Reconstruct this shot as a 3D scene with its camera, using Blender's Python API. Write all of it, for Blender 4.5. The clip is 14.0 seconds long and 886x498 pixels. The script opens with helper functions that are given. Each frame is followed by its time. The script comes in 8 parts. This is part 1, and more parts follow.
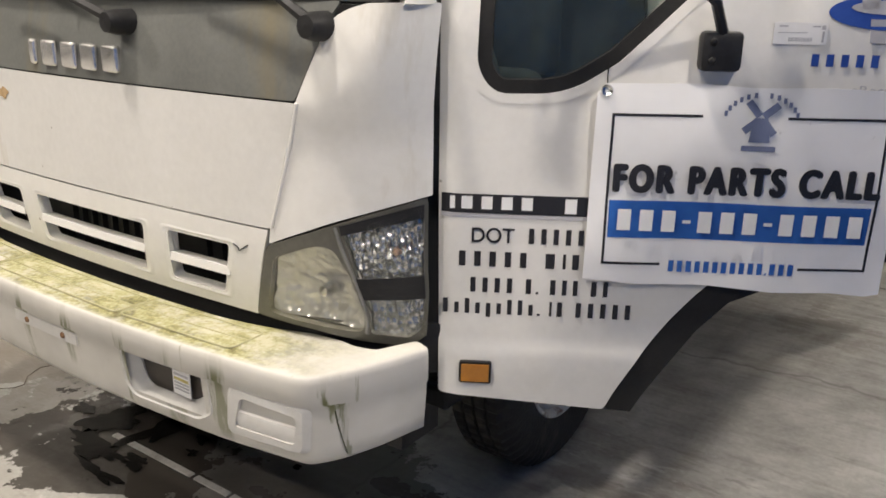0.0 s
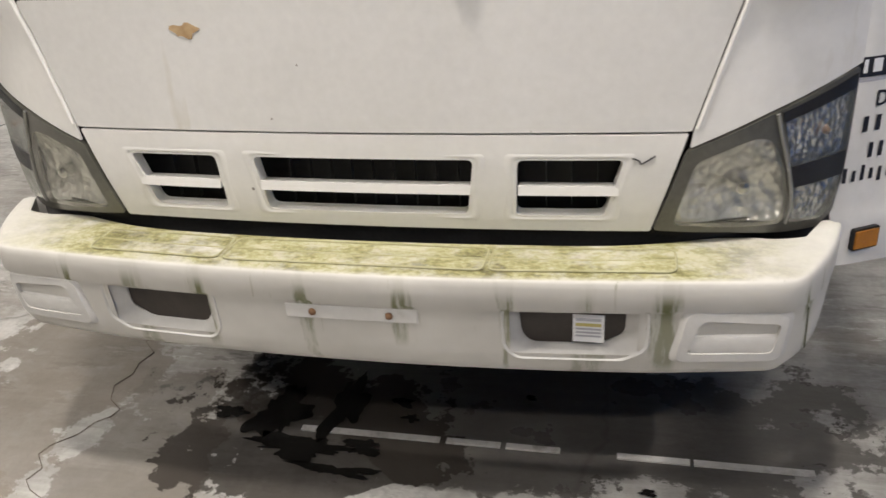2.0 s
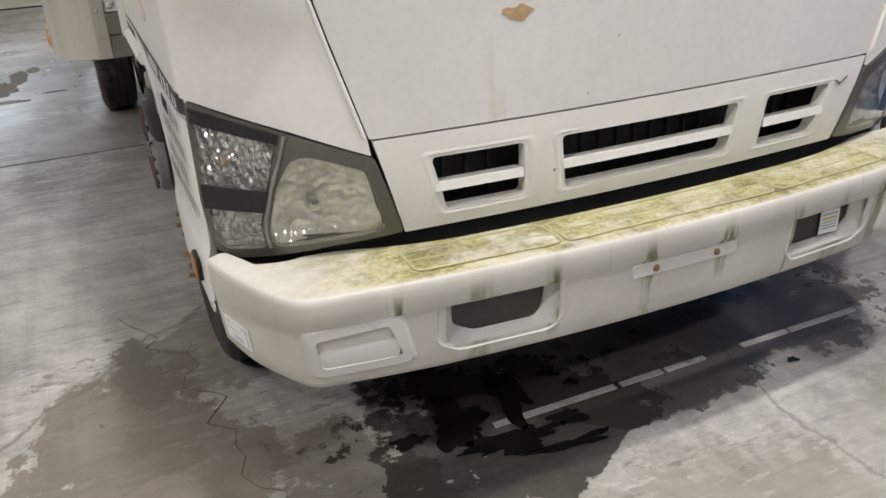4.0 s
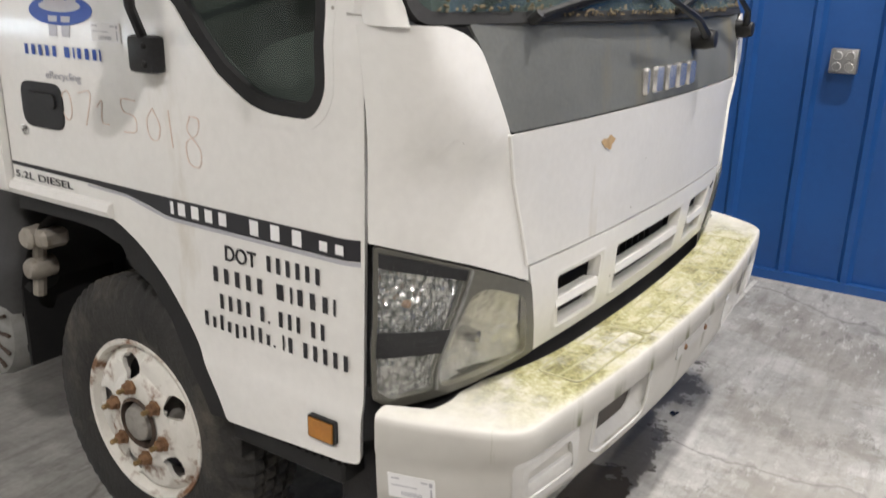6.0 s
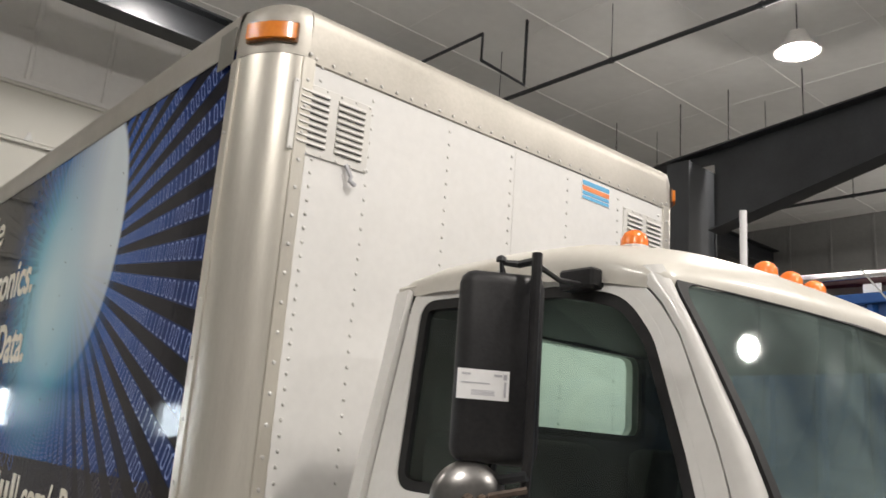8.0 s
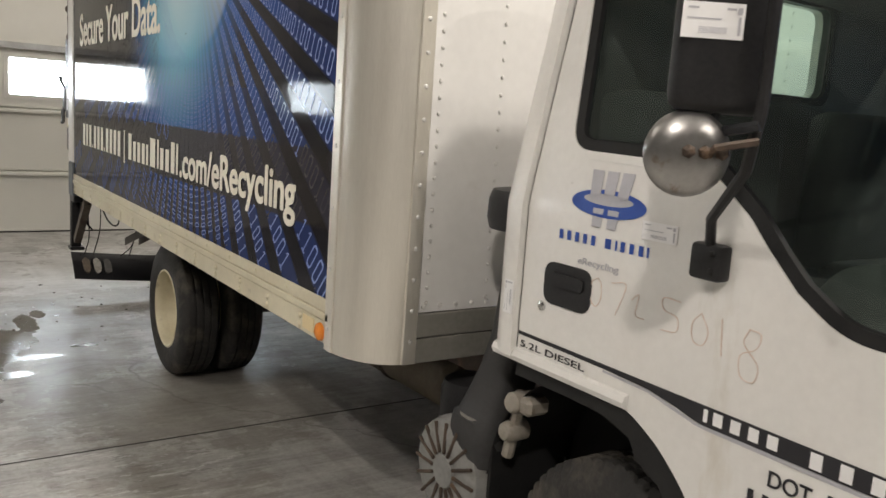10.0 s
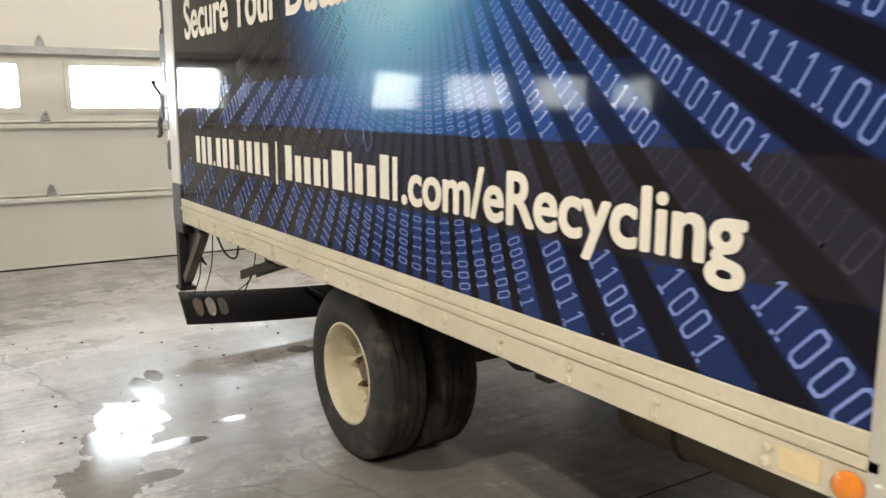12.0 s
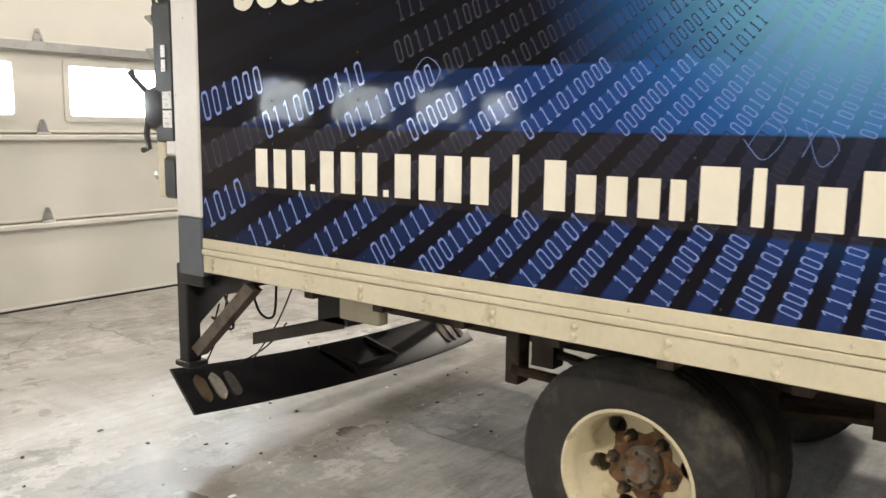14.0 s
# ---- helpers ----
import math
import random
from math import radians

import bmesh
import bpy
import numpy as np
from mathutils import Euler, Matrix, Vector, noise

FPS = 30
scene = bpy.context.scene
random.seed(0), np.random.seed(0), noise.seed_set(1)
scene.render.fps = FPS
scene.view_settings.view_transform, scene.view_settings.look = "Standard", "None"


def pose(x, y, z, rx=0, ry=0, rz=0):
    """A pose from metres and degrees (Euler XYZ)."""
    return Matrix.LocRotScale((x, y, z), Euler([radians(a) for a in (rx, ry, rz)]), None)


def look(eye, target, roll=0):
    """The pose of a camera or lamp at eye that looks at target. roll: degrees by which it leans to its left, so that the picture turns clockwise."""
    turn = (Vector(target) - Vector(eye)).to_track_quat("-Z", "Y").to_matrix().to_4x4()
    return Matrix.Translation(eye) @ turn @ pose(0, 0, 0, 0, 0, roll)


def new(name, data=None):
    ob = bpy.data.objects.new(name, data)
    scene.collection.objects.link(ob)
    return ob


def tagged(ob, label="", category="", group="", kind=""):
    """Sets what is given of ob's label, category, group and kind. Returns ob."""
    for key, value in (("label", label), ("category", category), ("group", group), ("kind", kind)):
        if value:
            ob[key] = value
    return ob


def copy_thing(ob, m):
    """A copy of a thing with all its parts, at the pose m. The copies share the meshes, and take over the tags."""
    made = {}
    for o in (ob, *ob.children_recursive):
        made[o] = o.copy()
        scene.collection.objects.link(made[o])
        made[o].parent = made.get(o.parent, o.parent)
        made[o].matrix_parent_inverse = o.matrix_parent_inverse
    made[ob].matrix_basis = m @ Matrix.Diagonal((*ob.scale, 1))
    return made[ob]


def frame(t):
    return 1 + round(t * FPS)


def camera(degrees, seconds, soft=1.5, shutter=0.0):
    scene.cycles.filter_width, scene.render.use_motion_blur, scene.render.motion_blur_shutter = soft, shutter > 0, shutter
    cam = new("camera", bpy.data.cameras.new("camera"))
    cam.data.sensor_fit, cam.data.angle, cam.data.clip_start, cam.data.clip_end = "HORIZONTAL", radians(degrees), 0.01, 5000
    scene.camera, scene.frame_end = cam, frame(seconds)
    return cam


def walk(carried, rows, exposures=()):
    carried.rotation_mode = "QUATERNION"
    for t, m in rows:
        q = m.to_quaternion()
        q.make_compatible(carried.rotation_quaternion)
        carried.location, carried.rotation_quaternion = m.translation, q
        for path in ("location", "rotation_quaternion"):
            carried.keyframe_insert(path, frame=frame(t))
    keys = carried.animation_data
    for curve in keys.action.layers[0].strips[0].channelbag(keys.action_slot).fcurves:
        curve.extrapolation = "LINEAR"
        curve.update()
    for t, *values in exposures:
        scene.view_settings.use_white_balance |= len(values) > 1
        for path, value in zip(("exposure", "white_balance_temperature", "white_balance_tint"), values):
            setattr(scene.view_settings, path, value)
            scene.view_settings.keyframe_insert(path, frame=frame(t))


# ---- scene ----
cam = camera(56.8, 14.0, shutter=0.2)
PATH = [
    (0, (1.927, -1.141, 1.411), (0.825, 0.415, 0.808), 1.0),
    (0.5, (1.702, -1.297, 1.414), (0.745, 0.309, 0.703), -0.5),
    (1, (1.328, -1.353, 1.368), (0.527, 0.307, 0.593), -1.8),
    (1.5, (0.907, -1.432, 1.37), (0.289, 0.285, 0.551), -2.7),
    (2, (0.534, -1.542, 1.398), (0.11, 0.22, 0.553), -3.5),
    (2.5, (0.037, -1.543, 1.407), (-0.188, 0.254, 0.558), -4.5),
    (3, (-0.389, -1.576, 1.397), (-0.33, 0.228, 0.534), -4.5),
    (3.2, (-0.536, -1.578, 1.408), (-0.359, 0.214, 0.538), -4.5),
    (5.3, (-1.859, -0.94, 1.396), (-0.478, 0.275, 0.611), 0.1),
    (5.5, (-1.92, -0.878, 1.411), (-0.482, 0.277, 0.637), 0.1),
    (6, (-2.05, -0.707, 1.442), (-0.461, 0.347, 0.84), 1.2),
    (6.5, (-2.15, -0.578, 1.491), (-0.521, 0.55, 1.219), 1.9),
    (7, (-2.234, -0.54, 1.557), (-0.671, 0.708, 1.593), 2.7),
    (7.5, (-2.285, -0.54, 1.586), (-0.86, 0.828, 1.896), 3.3),
    (8, (-2.322, -0.554, 1.617), (-1.063, 0.928, 2.084), 4.3),
    (8.2, (-2.326, -0.572, 1.581), (-1.135, 0.957, 2.073), 4.5),
    (8.5, (-2.345, -0.548, 1.607), (-1.194, 1.042, 1.992), 6.0),
    (9, (-2.353, -0.523, 1.572), (-1.209, 1.117, 1.595), 6.3),
    (9.1, (-2.344, -0.52, 1.555), (-1.196, 1.117, 1.509), 6.7),
    (9.2, (-2.348, -0.513, 1.555), (-1.191, 1.114, 1.438), 6.4),
    (11.3, (-2.308, 0.53, 1.527), (-1.248, 2.18, 1.135), 1.5),
    (11.5, (-2.35, 0.715, 1.52), (-1.292, 2.369, 1.139), 1.0),
    (12, (-2.535, 1.242, 1.513), (-1.469, 2.899, 1.17), 0.1),
    (12.5, (-2.746, 1.709, 1.513), (-1.605, 3.319, 1.189), -0.4),
    (13, (-2.914, 2.234, 1.492), (-1.665, 3.762, 1.17), -0.4),
    (13.5, (-3.14, 2.77, 1.487), (-1.723, 4.144, 1.16), -0.1),
    (14, (-3.272, 3.301, 1.439), (-1.715, 4.521, 1.146), 0.7),
]
EXPOSURES = [(0.0, -0.25, 6900, 10), (1.0, -0.32, 6800, 10), (2.0, -0.46, 6550, 10), (3.0, -0.55, 6400, 10), (5.5, -0.34, 6250, 10), (6.5, -0.24, 6500, 10), (7.0, -0.40, 6700, 10), (7.5, -0.58, 6450, 10), (8.2, -0.72, 6450, 10), (9.0, -0.65, 6700, 10), (11.5, -0.02, 6700, 10), (12.0, 0.18, 6850, 10), (12.5, 0.20, 7000, 10), (14.0, 0.36, 6900, 10)]
walk(cam, [(t, look(eye, target, roll)) for t, eye, target, roll in PATH], EXPOSURES)

# ---------------------------------------------------------------- world and lamps
world = bpy.data.worlds.new("hall_world")
scene.world = world
world.use_nodes = True
world.node_tree.nodes["Background"].inputs[0].default_value = (0.55, 0.66, 0.80, 1)
world.node_tree.nodes["Background"].inputs[1].default_value = 0.6

CEIL = 7.0
# (0.5, 7.7) and (0.8, -6.1) are added fills for rear door and truck front
LAMPS = [(0.0, -1.2), (4.8, -1.65), (6.3, 3.5), (0.5, 7.7), (-6.7, 3.6), (-5.4, -3.2), (0.8, -6.1), (13.4, 3.4)]
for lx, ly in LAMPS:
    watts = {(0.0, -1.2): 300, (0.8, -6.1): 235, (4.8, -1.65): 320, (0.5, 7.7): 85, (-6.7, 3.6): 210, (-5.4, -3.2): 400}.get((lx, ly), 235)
    ld = bpy.data.lights.new("high_bay_light", "AREA")
    ld.shape, ld.size, ld.energy, ld.color = "DISK", 0.45, watts, (1.0, 0.932, 0.862)
    lo = new("high_bay_light", ld)
    lo.matrix_world = pose(lx, ly, CEIL - 0.66)
    # extra point light added below each lamp to brighten ceiling and surroundings
    ld = bpy.data.lights.new("ceiling_fill_light", "POINT")
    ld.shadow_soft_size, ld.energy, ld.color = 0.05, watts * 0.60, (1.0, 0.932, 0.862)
    lo = new("ceiling_fill_light", ld)
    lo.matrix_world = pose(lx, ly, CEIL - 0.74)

# ---------------------------------------------------------------- helpers of this scene


def part(name, bm, material, parent=None, label="", smooth=True, angle=35):
    bmesh.ops.recalc_face_normals(bm, faces=bm.faces)
    me = bpy.data.meshes.new(name)
    bm.to_mesh(me)
    bm.free()
    return mesh_part(name, me, material, parent, label, smooth, angle)


def mesh_part(name, me, material, parent=None, label="", smooth=True, angle=35):
    for m in (material if isinstance(material, (list, tuple)) else [material]):
        me.materials.append(m)
    if smooth:
        me.polygons.foreach_set("use_smooth", [True] * len(me.polygons))
        me.set_sharp_from_angle(angle=radians(angle))
    ob = new(name, me)
    if parent is not None:
        ob.parent = parent
    return tagged(ob, label)


def thing(name, label, category, m=None, group="", kind=""):
    ob = new(name)
    ob.empty_display_size = 0.1
    if m is not None:
        ob.matrix_basis = m
    return tagged(ob, label, category, group, kind)


def box(bm, x0, x1, y0, y1, z0, z1, bevel=0.0, seg=1):
    vs = [bm.verts.new((x, y, z)) for x in (x0, x1) for y in (y0, y1) for z in (z0, z1)]
    fs = [bm.faces.new([vs[i] for i in q]) for q in ((0, 1, 3, 2), (4, 6, 7, 5), (0, 4, 5, 1), (2, 3, 7, 6), (0, 2, 6, 4), (1, 5, 7, 3))]
    if bevel > 0:
        es = {e for f in fs for e in f.edges}
        bmesh.ops.bevel(bm, geom=list(es), offset=bevel, segments=seg, affect="EDGES", profile=0.5)
    return bm


def boxed(x0, x1, y0, y1, z0, z1, bevel=0.0, seg=1):
    return box(bmesh.new(), x0, x1, y0, y1, z0, z1, bevel, seg)


def rounded(points, r, seg=5):
    """A closed outline with each corner rounded by r (one number or one per corner)."""
    out, n = [], len(points)
    for i, p in enumerate(points):
        p, a, b = Vector(p), Vector(points[i - 1]), Vector(points[(i + 1) % n])
        rr = r[i] if isinstance(r, (list, tuple)) else r
        da, db = a - p, b - p
        k = min(rr, da.length * 0.49, db.length * 0.49)
        if k < 1e-5:
            out.append(tuple(p))
            continue
        s, e = p + da.normalized() * k, p + db.normalized() * k
        for j in range(seg + 1):
            t = j / seg
            out.append(tuple(s * (1 - t) ** 2 + p * 2 * t * (1 - t) + e * t * t))
    return out


def circle(cx, cy, rx, ry=None, n=24):
    ry = rx if ry is None else ry
    return [(cx + rx * math.cos(2 * math.pi * i / n), cy + ry * math.sin(2 * math.pi * i / n)) for i in range(n)]


def sheet(loops, where, thick=0.003, us=(), vs=(), bm=None, flip=False):
    """A plate: outlines (the first outer, the rest holes) in (u, v), cut at us and vs, laid on the surface where(u, v)."""
    tmp = bmesh.new()
    for loop in loops:
        pts = [tmp.verts.new((u, v, 0)) for u, v in loop]
        for i in range(len(pts)):
            tmp.edges.new((pts[i - 1], pts[i]))
    bmesh.ops.triangle_fill(tmp, use_beauty=True, use_dissolve=False, edges=tmp.edges[:], normal=(0, 0, 1))
    for axis, cuts in ((0, us), (1, vs)):
        for c in cuts:
            co, no = [0, 0, 0], [0, 0, 0]
            co[axis], no[axis] = c, 1
            bmesh.ops.bisect_plane(tmp, geom=tmp.verts[:] + tmp.edges[:] + tmp.faces[:], dist=1e-6, plane_co=co, plane_no=no)
    tmp.verts.index_update()
    flat = [(v.co.x, v.co.y) for v in tmp.verts]
    faces = []
    for f in tmp.faces:
        ids = [v.index for v in f.verts]
        faces.append(ids if f.normal.z > 0 else ids[::-1])
    border = [(e.verts[0].index, e.verts[1].index) for e in tmp.edges if len(e.link_faces) == 1]
    tmp.free()
    bm = bmesh.new() if bm is None else bm
    h, sign = 1e-3, -1 if flip else 1
    front, back = [], []
    for u, v in flat:
        p = Vector(where(u, v))
        du, dv = Vector(where(u + h, v)) - Vector(where(u - h, v)), Vector(where(u, v + h)) - Vector(where(u, v - h))
        n = du.cross(dv)
        n = n.normalized() * sign if n.length > 0 else Vector((0, 0, 1))
        front.append(bm.verts.new(p))
        if thick:
            back.append(bm.verts.new(p - n * thick))
    for ids in faces:
        q = [front[i] for i in (ids[::-1] if flip else ids)]
        try:
            bm.faces.new(q)
            if thick:
                bm.faces.new([back[i] for i in (ids if flip else ids[::-1])])
        except ValueError:
            pass
    if thick:
        for a, b in border:
            try:
                bm.faces.new((front[a], front[b], back[b], back[a]))
            except ValueError:
                pass
    return bm


def lathe(profile, n=48, axis="x", bm=None, at=(0, 0, 0), bump=None, cap=False):
    """Turns (along, radius) pairs round an axis."""
    bm = bmesh.new() if bm is None else bm
    rings = []
    for k, (a, r) in enumerate(profile):
        ring = []
        for i in range(n):
            t = 2 * math.pi * i / n
            rr = r + (bump(k, i) if bump else 0)
            c, s = rr * math.cos(t), rr * math.sin(t)
            p = {"x": (a, c, s), "y": (c, a, s), "z": (c, s, a)}[axis]
            ring.append(bm.verts.new(Vector(p) + Vector(at)))
        rings.append(ring)
    for r0, r1 in zip(rings, rings[1:]):
        for i in range(n):
            bm.faces.new((r0[i - 1], r0[i], r1[i], r1[i - 1]))
    for ring, flipped in (((rings[0], False), (rings[-1], True)) if cap else ()):
        if (ring[0].co - ring[n // 2].co).length > 1e-6:
            bm.faces.new(ring[::-1] if flipped else ring)
    return bm


def tube(points, r, n=8, bm=None, closed=False, flat=1.0):
    """A round bar along points."""
    bm = bmesh.new() if bm is None else bm
    pts = [Vector(p) for p in points]
    rings, up = [], None
    for i, p in enumerate(pts):
        d = (pts[(i + 1) % len(pts)] if closed or i < len(pts) - 1 else p) - (pts[i - 1] if closed or i > 0 else p)
        d.normalize()
        if up is None:
            up = d.orthogonal().normalized()
        up = (up - d * up.dot(d)).normalized()
        side = d.cross(up)
        rr = r[i] if isinstance(r, (list, tuple)) else r
        rings.append([bm.verts.new(p + (up * math.cos(2 * math.pi * k / n) + side * math.sin(2 * math.pi * k / n) * flat) * rr) for k in range(n)])
    pairs = list(zip(rings, rings[1:])) + ([(rings[-1], rings[0])] if closed else [])
    for r0, r1 in pairs:
        for k in range(n):
            bm.faces.new((r0[k - 1], r0[k], r1[k], r1[k - 1]))
    if not closed:
        bm.faces.new(rings[0])
        bm.faces.new(rings[-1][::-1])
    return bm


def curve_points(points, per=6):
    """A smooth line through points."""
    pts = [Vector(p) for p in points]
    pts = [pts[0] * 2 - pts[1]] + pts + [pts[-1] * 2 - pts[-2]]
    out = []
    for i in range(1, len(pts) - 2):
        a, b, c, d = pts[i - 1:i + 3]
        for j in range(per):
            t = j / per
            out.append(0.5 * ((2 * b) + (c - a) * t + (2 * a - 5 * b + 4 * c - d) * t * t + (3 * b - a - 3 * c + d) * t ** 3))
    return out + [pts[-2]]


def dome(bm, c, n, r, h, seg=8):
    """A small rivet or bolt head at c, standing along n."""
    c, n = Vector(c), Vector(n).normalized()
    u = n.orthogonal().normalized()
    v = n.cross(u)
    prev = None
    for rr, hh in ((1.0, 0.0), (0.8, 0.7), (0.35, 1.0)):
        ring = [bm.verts.new(c + (u * math.cos(2 * math.pi * i / seg) + v * math.sin(2 * math.pi * i / seg)) * r * rr + n * h * hh) for i in range(seg)]
        if prev:
            for i in range(seg):
                bm.faces.new((prev[i - 1], prev[i], ring[i], ring[i - 1]))
        prev = ring
    bm.faces.new(prev)


def basis(origin, right, up):
    """A pose whose x runs along right and whose y runs up."""
    r, u = Vector(right).normalized(), Vector(up).normalized()
    n = r.cross(u)
    m = Matrix((r, u, n)).transposed().to_4x4()
    m.translation = origin
    return m


def lettering(name, body, height, width, material, parent, m, shear=0.0, heavy=0.0, label="", spread=1.0):
    """Raised flat letters; height of a capital and the line's whole width are given."""
    cu = bpy.data.curves.new(name, "FONT")
    cu.body, cu.size, cu.extrude, cu.shear, cu.space_character = body, height / 0.729, 0.0006, shear, spread
    ob = new(name, cu)
    bpy.context.view_layer.update()
    me = bpy.data.meshes.new_from_object(ob.evaluated_get(bpy.context.evaluated_depsgraph_get()))
    bpy.data.objects.remove(ob)
    bpy.data.curves.remove(cu)
    xs = [v.co.x for v in me.vertices]
    k = width / (max(xs) - min(xs))
    me.transform(Matrix.Translation((-min(xs) * k, 0, 0)) @ Matrix.Diagonal((k, 1, 1, 1)))
    if heavy:                                                # bold: the strokes thickened by shifted copies
        bm = bmesh.new()
        for j in range(9):
            turn = math.pi * j / 4
            r = heavy if j else 0.0
            one = me.copy()
            one.transform(Matrix.Translation((r * math.cos(turn), r * 0.75 * math.sin(turn), j * 0.00012)))
            bm.from_mesh(one)
            bpy.data.meshes.remove(one)
        bm.to_mesh(me)
        bm.free()
    me.transform(m)
    me.materials.clear()
    return mesh_part(name, me, material, parent, label, smooth=False)


# width, foot and top of each class of character, in parts of a capital's height
CHAR_SHAPES = {"X": (1.0, 0, 1), "W": (1.4, 0, 1), "i": (0.45, 0, 1), "h": (0.88, 0, 1.02), "x": (0.88, 0, 0.74), "r": (0.6, 0, 0.74), "p": (0.88, -0.22, 0.74),
               ".": (0.42, 0, 0.16), "|": (0.62, -0.2, 1.08), "-": (0.62, 0.42, 0.58)}


def char_bars(name, pattern, height, width, material, parent, m, label="", fill=0.62, thick=0.0006):
    """Writing that stays unread: one plain bar a character, as wide and tall as its class."""
    wide = [CHAR_SHAPES[ch][0] if ch != " " else 0.55 for ch in pattern]
    unit, x = width / sum(wide), 0.0
    for ch, w in zip(pattern, wide):
        if ch != " ":
            foot, top = CHAR_SHAPES[ch][1] * height, CHAR_SHAPES[ch][2] * height
            body = w * unit * (0.3 if ch == "|" else 0.55 if ch == "." else fill)
            x0 = x + (w * unit - body) / 2
            bm = bmesh.new()
            bm.faces.new([bm.verts.new(m @ Vector((a, b, thick))) for a, b in ((x0, foot), (x0 + body, foot), (x0 + body, top), (x0, top))])
            part(name, bm, material, parent, label, smooth=False)
        x += w * unit


# ---------------------------------------------------------------- materials


def material(name):
    m = bpy.data.materials.new(name)
    m.use_nodes = True
    nt = m.node_tree
    return m, nt, nt.nodes["Principled BSDF"]


def node(nt, kind, **values):
    n = nt.nodes.new(kind)
    for key, value in values.items():
        if key in n.inputs:
            n.inputs[key].default_value = value
    return n


def link(nt, a, b):
    nt.links.new(a, b)


def math_node(nt, op, a, b=None, c=None, clamp=False):
    n = nt.nodes.new("ShaderNodeMath")
    n.operation, n.use_clamp = op, clamp
    for i, x in enumerate((a, b, c)):
        if x is None:
            continue
        if isinstance(x, (int, float)):
            n.inputs[i].default_value = x
        else:
            link(nt, x, n.inputs[i])
    return n.outputs[0]


def ramp(nt, fac, stops):
    n = nt.nodes.new("ShaderNodeValToRGB")
    e = n.color_ramp.elements
    e[0].position, e[0].color = stops[0][0], (*stops[0][1], 1)
    e[1].position, e[1].color = stops[-1][0], (*stops[-1][1], 1)
    for p, c in stops[1:-1]:
        e.new(p).color = (*c, 1)
    link(nt, fac, n.inputs[0])
    return n.outputs[0]


def mixed(nt, fac, a, b, blend="MIX"):
    n = nt.nodes.new("ShaderNodeMix")
    n.data_type, n.blend_type = "RGBA", blend
    for i, x in ((0, fac), (6, a), (7, b)):
        if isinstance(x, (int, float)):
            n.inputs[i].default_value = x
        elif isinstance(x, tuple):
            n.inputs[i].default_value = (*x, 1) if len(x) == 3 else x
        else:
            link(nt, x, n.inputs[i])
    return n.outputs[2]


def place(nt, scale=(1, 1, 1), world_space=True):
    if world_space:
        src = nt.nodes.new("ShaderNodeNewGeometry").outputs["Position"]
    else:
        src = nt.nodes.new("ShaderNodeTexCoord").outputs["Object"]
    mp = nt.nodes.new("ShaderNodeMapping")
    mp.inputs["Scale"].default_value = scale
    link(nt, src, mp.inputs[0])
    return mp.outputs[0]


def noise_fac(nt, vec, scale, detail=4, rough=0.55):
    n = node(nt, "ShaderNodeTexNoise", Scale=scale, Detail=detail, Roughness=rough)
    link(nt, vec, n.inputs["Vector"])
    return n.outputs["Fac"]


def surface(name, dark, light, rough=0.5, metal=0.0, scale=3.0, fine=60.0, bump=0.15, stretch=(1, 1, 1), coat=0.0, dirt=None, dirt_at=(0.55, 0.75), dirt_scale=4.0,
            dirt_stretch=(1, 1, 1), rough_var=0.12, world_space=True, specks=0.0):
    """Colour between dark and light at two scales, with fine relief; dirt: a colour that lies on it in patches."""
    m, nt, p = material(name)
    vec = place(nt, stretch, world_space)
    big, small = noise_fac(nt, vec, scale), noise_fac(nt, vec, fine, 3)
    fac = math_node(nt, "MULTIPLY_ADD", small, 0.35, math_node(nt, "MULTIPLY", big, 0.75))
    col = ramp(nt, fac, [(0.33, dark), (0.72, light)])
    if dirt is not None:
        d = noise_fac(nt, place(nt, dirt_stretch, world_space), dirt_scale, 6, 0.62)
        mask = ramp(nt, d, [(dirt_at[0], (0, 0, 0)), (dirt_at[1], (1, 1, 1))])
        col = mixed(nt, mask, col, dirt)
    if specks:                                               # scattered dark chips and flecks
        vo = node(nt, "ShaderNodeTexVoronoi", Scale=28.0)
        link(nt, place(nt, (1, 1, 1), world_space), vo.inputs["Vector"])
        sc = nt.nodes.new("ShaderNodeSeparateColor")
        link(nt, vo.outputs["Color"], sc.inputs[0])
        size = math_node(nt, "MULTIPLY", math_node(nt, "GREATER_THAN", sc.outputs[0], 1 - specks), math_node(nt, "MULTIPLY", sc.outputs[1], 0.12))
        fleck = math_node(nt, "LESS_THAN", vo.outputs["Distance"], size)
        col = mixed(nt, math_node(nt, "MULTIPLY", fleck, 0.7), col, (0.12, 0.09, 0.06))
    link(nt, col, p.inputs["Base Color"])
    p.inputs["Metallic"].default_value = metal
    link(nt, math_node(nt, "MULTIPLY_ADD", small, rough_var, rough - rough_var / 2), p.inputs["Roughness"])
    p.inputs["Coat Weight"].default_value = coat
    p.inputs["Coat Roughness"].default_value = 0.12
    if bump:
        b = node(nt, "ShaderNodeBump", Strength=bump, Distance=0.004)
        link(nt, small, b.inputs["Height"])
        link(nt, b.outputs[0], p.inputs["Normal"])
    return m


def glow(name, color, strength):
    m, nt, p = material(name)
    p.inputs["Base Color"].default_value = (*color, 1)
    p.inputs["Emission Color"].default_value = (*color, 1)
    p.inputs["Emission Strength"].default_value = strength
    return m


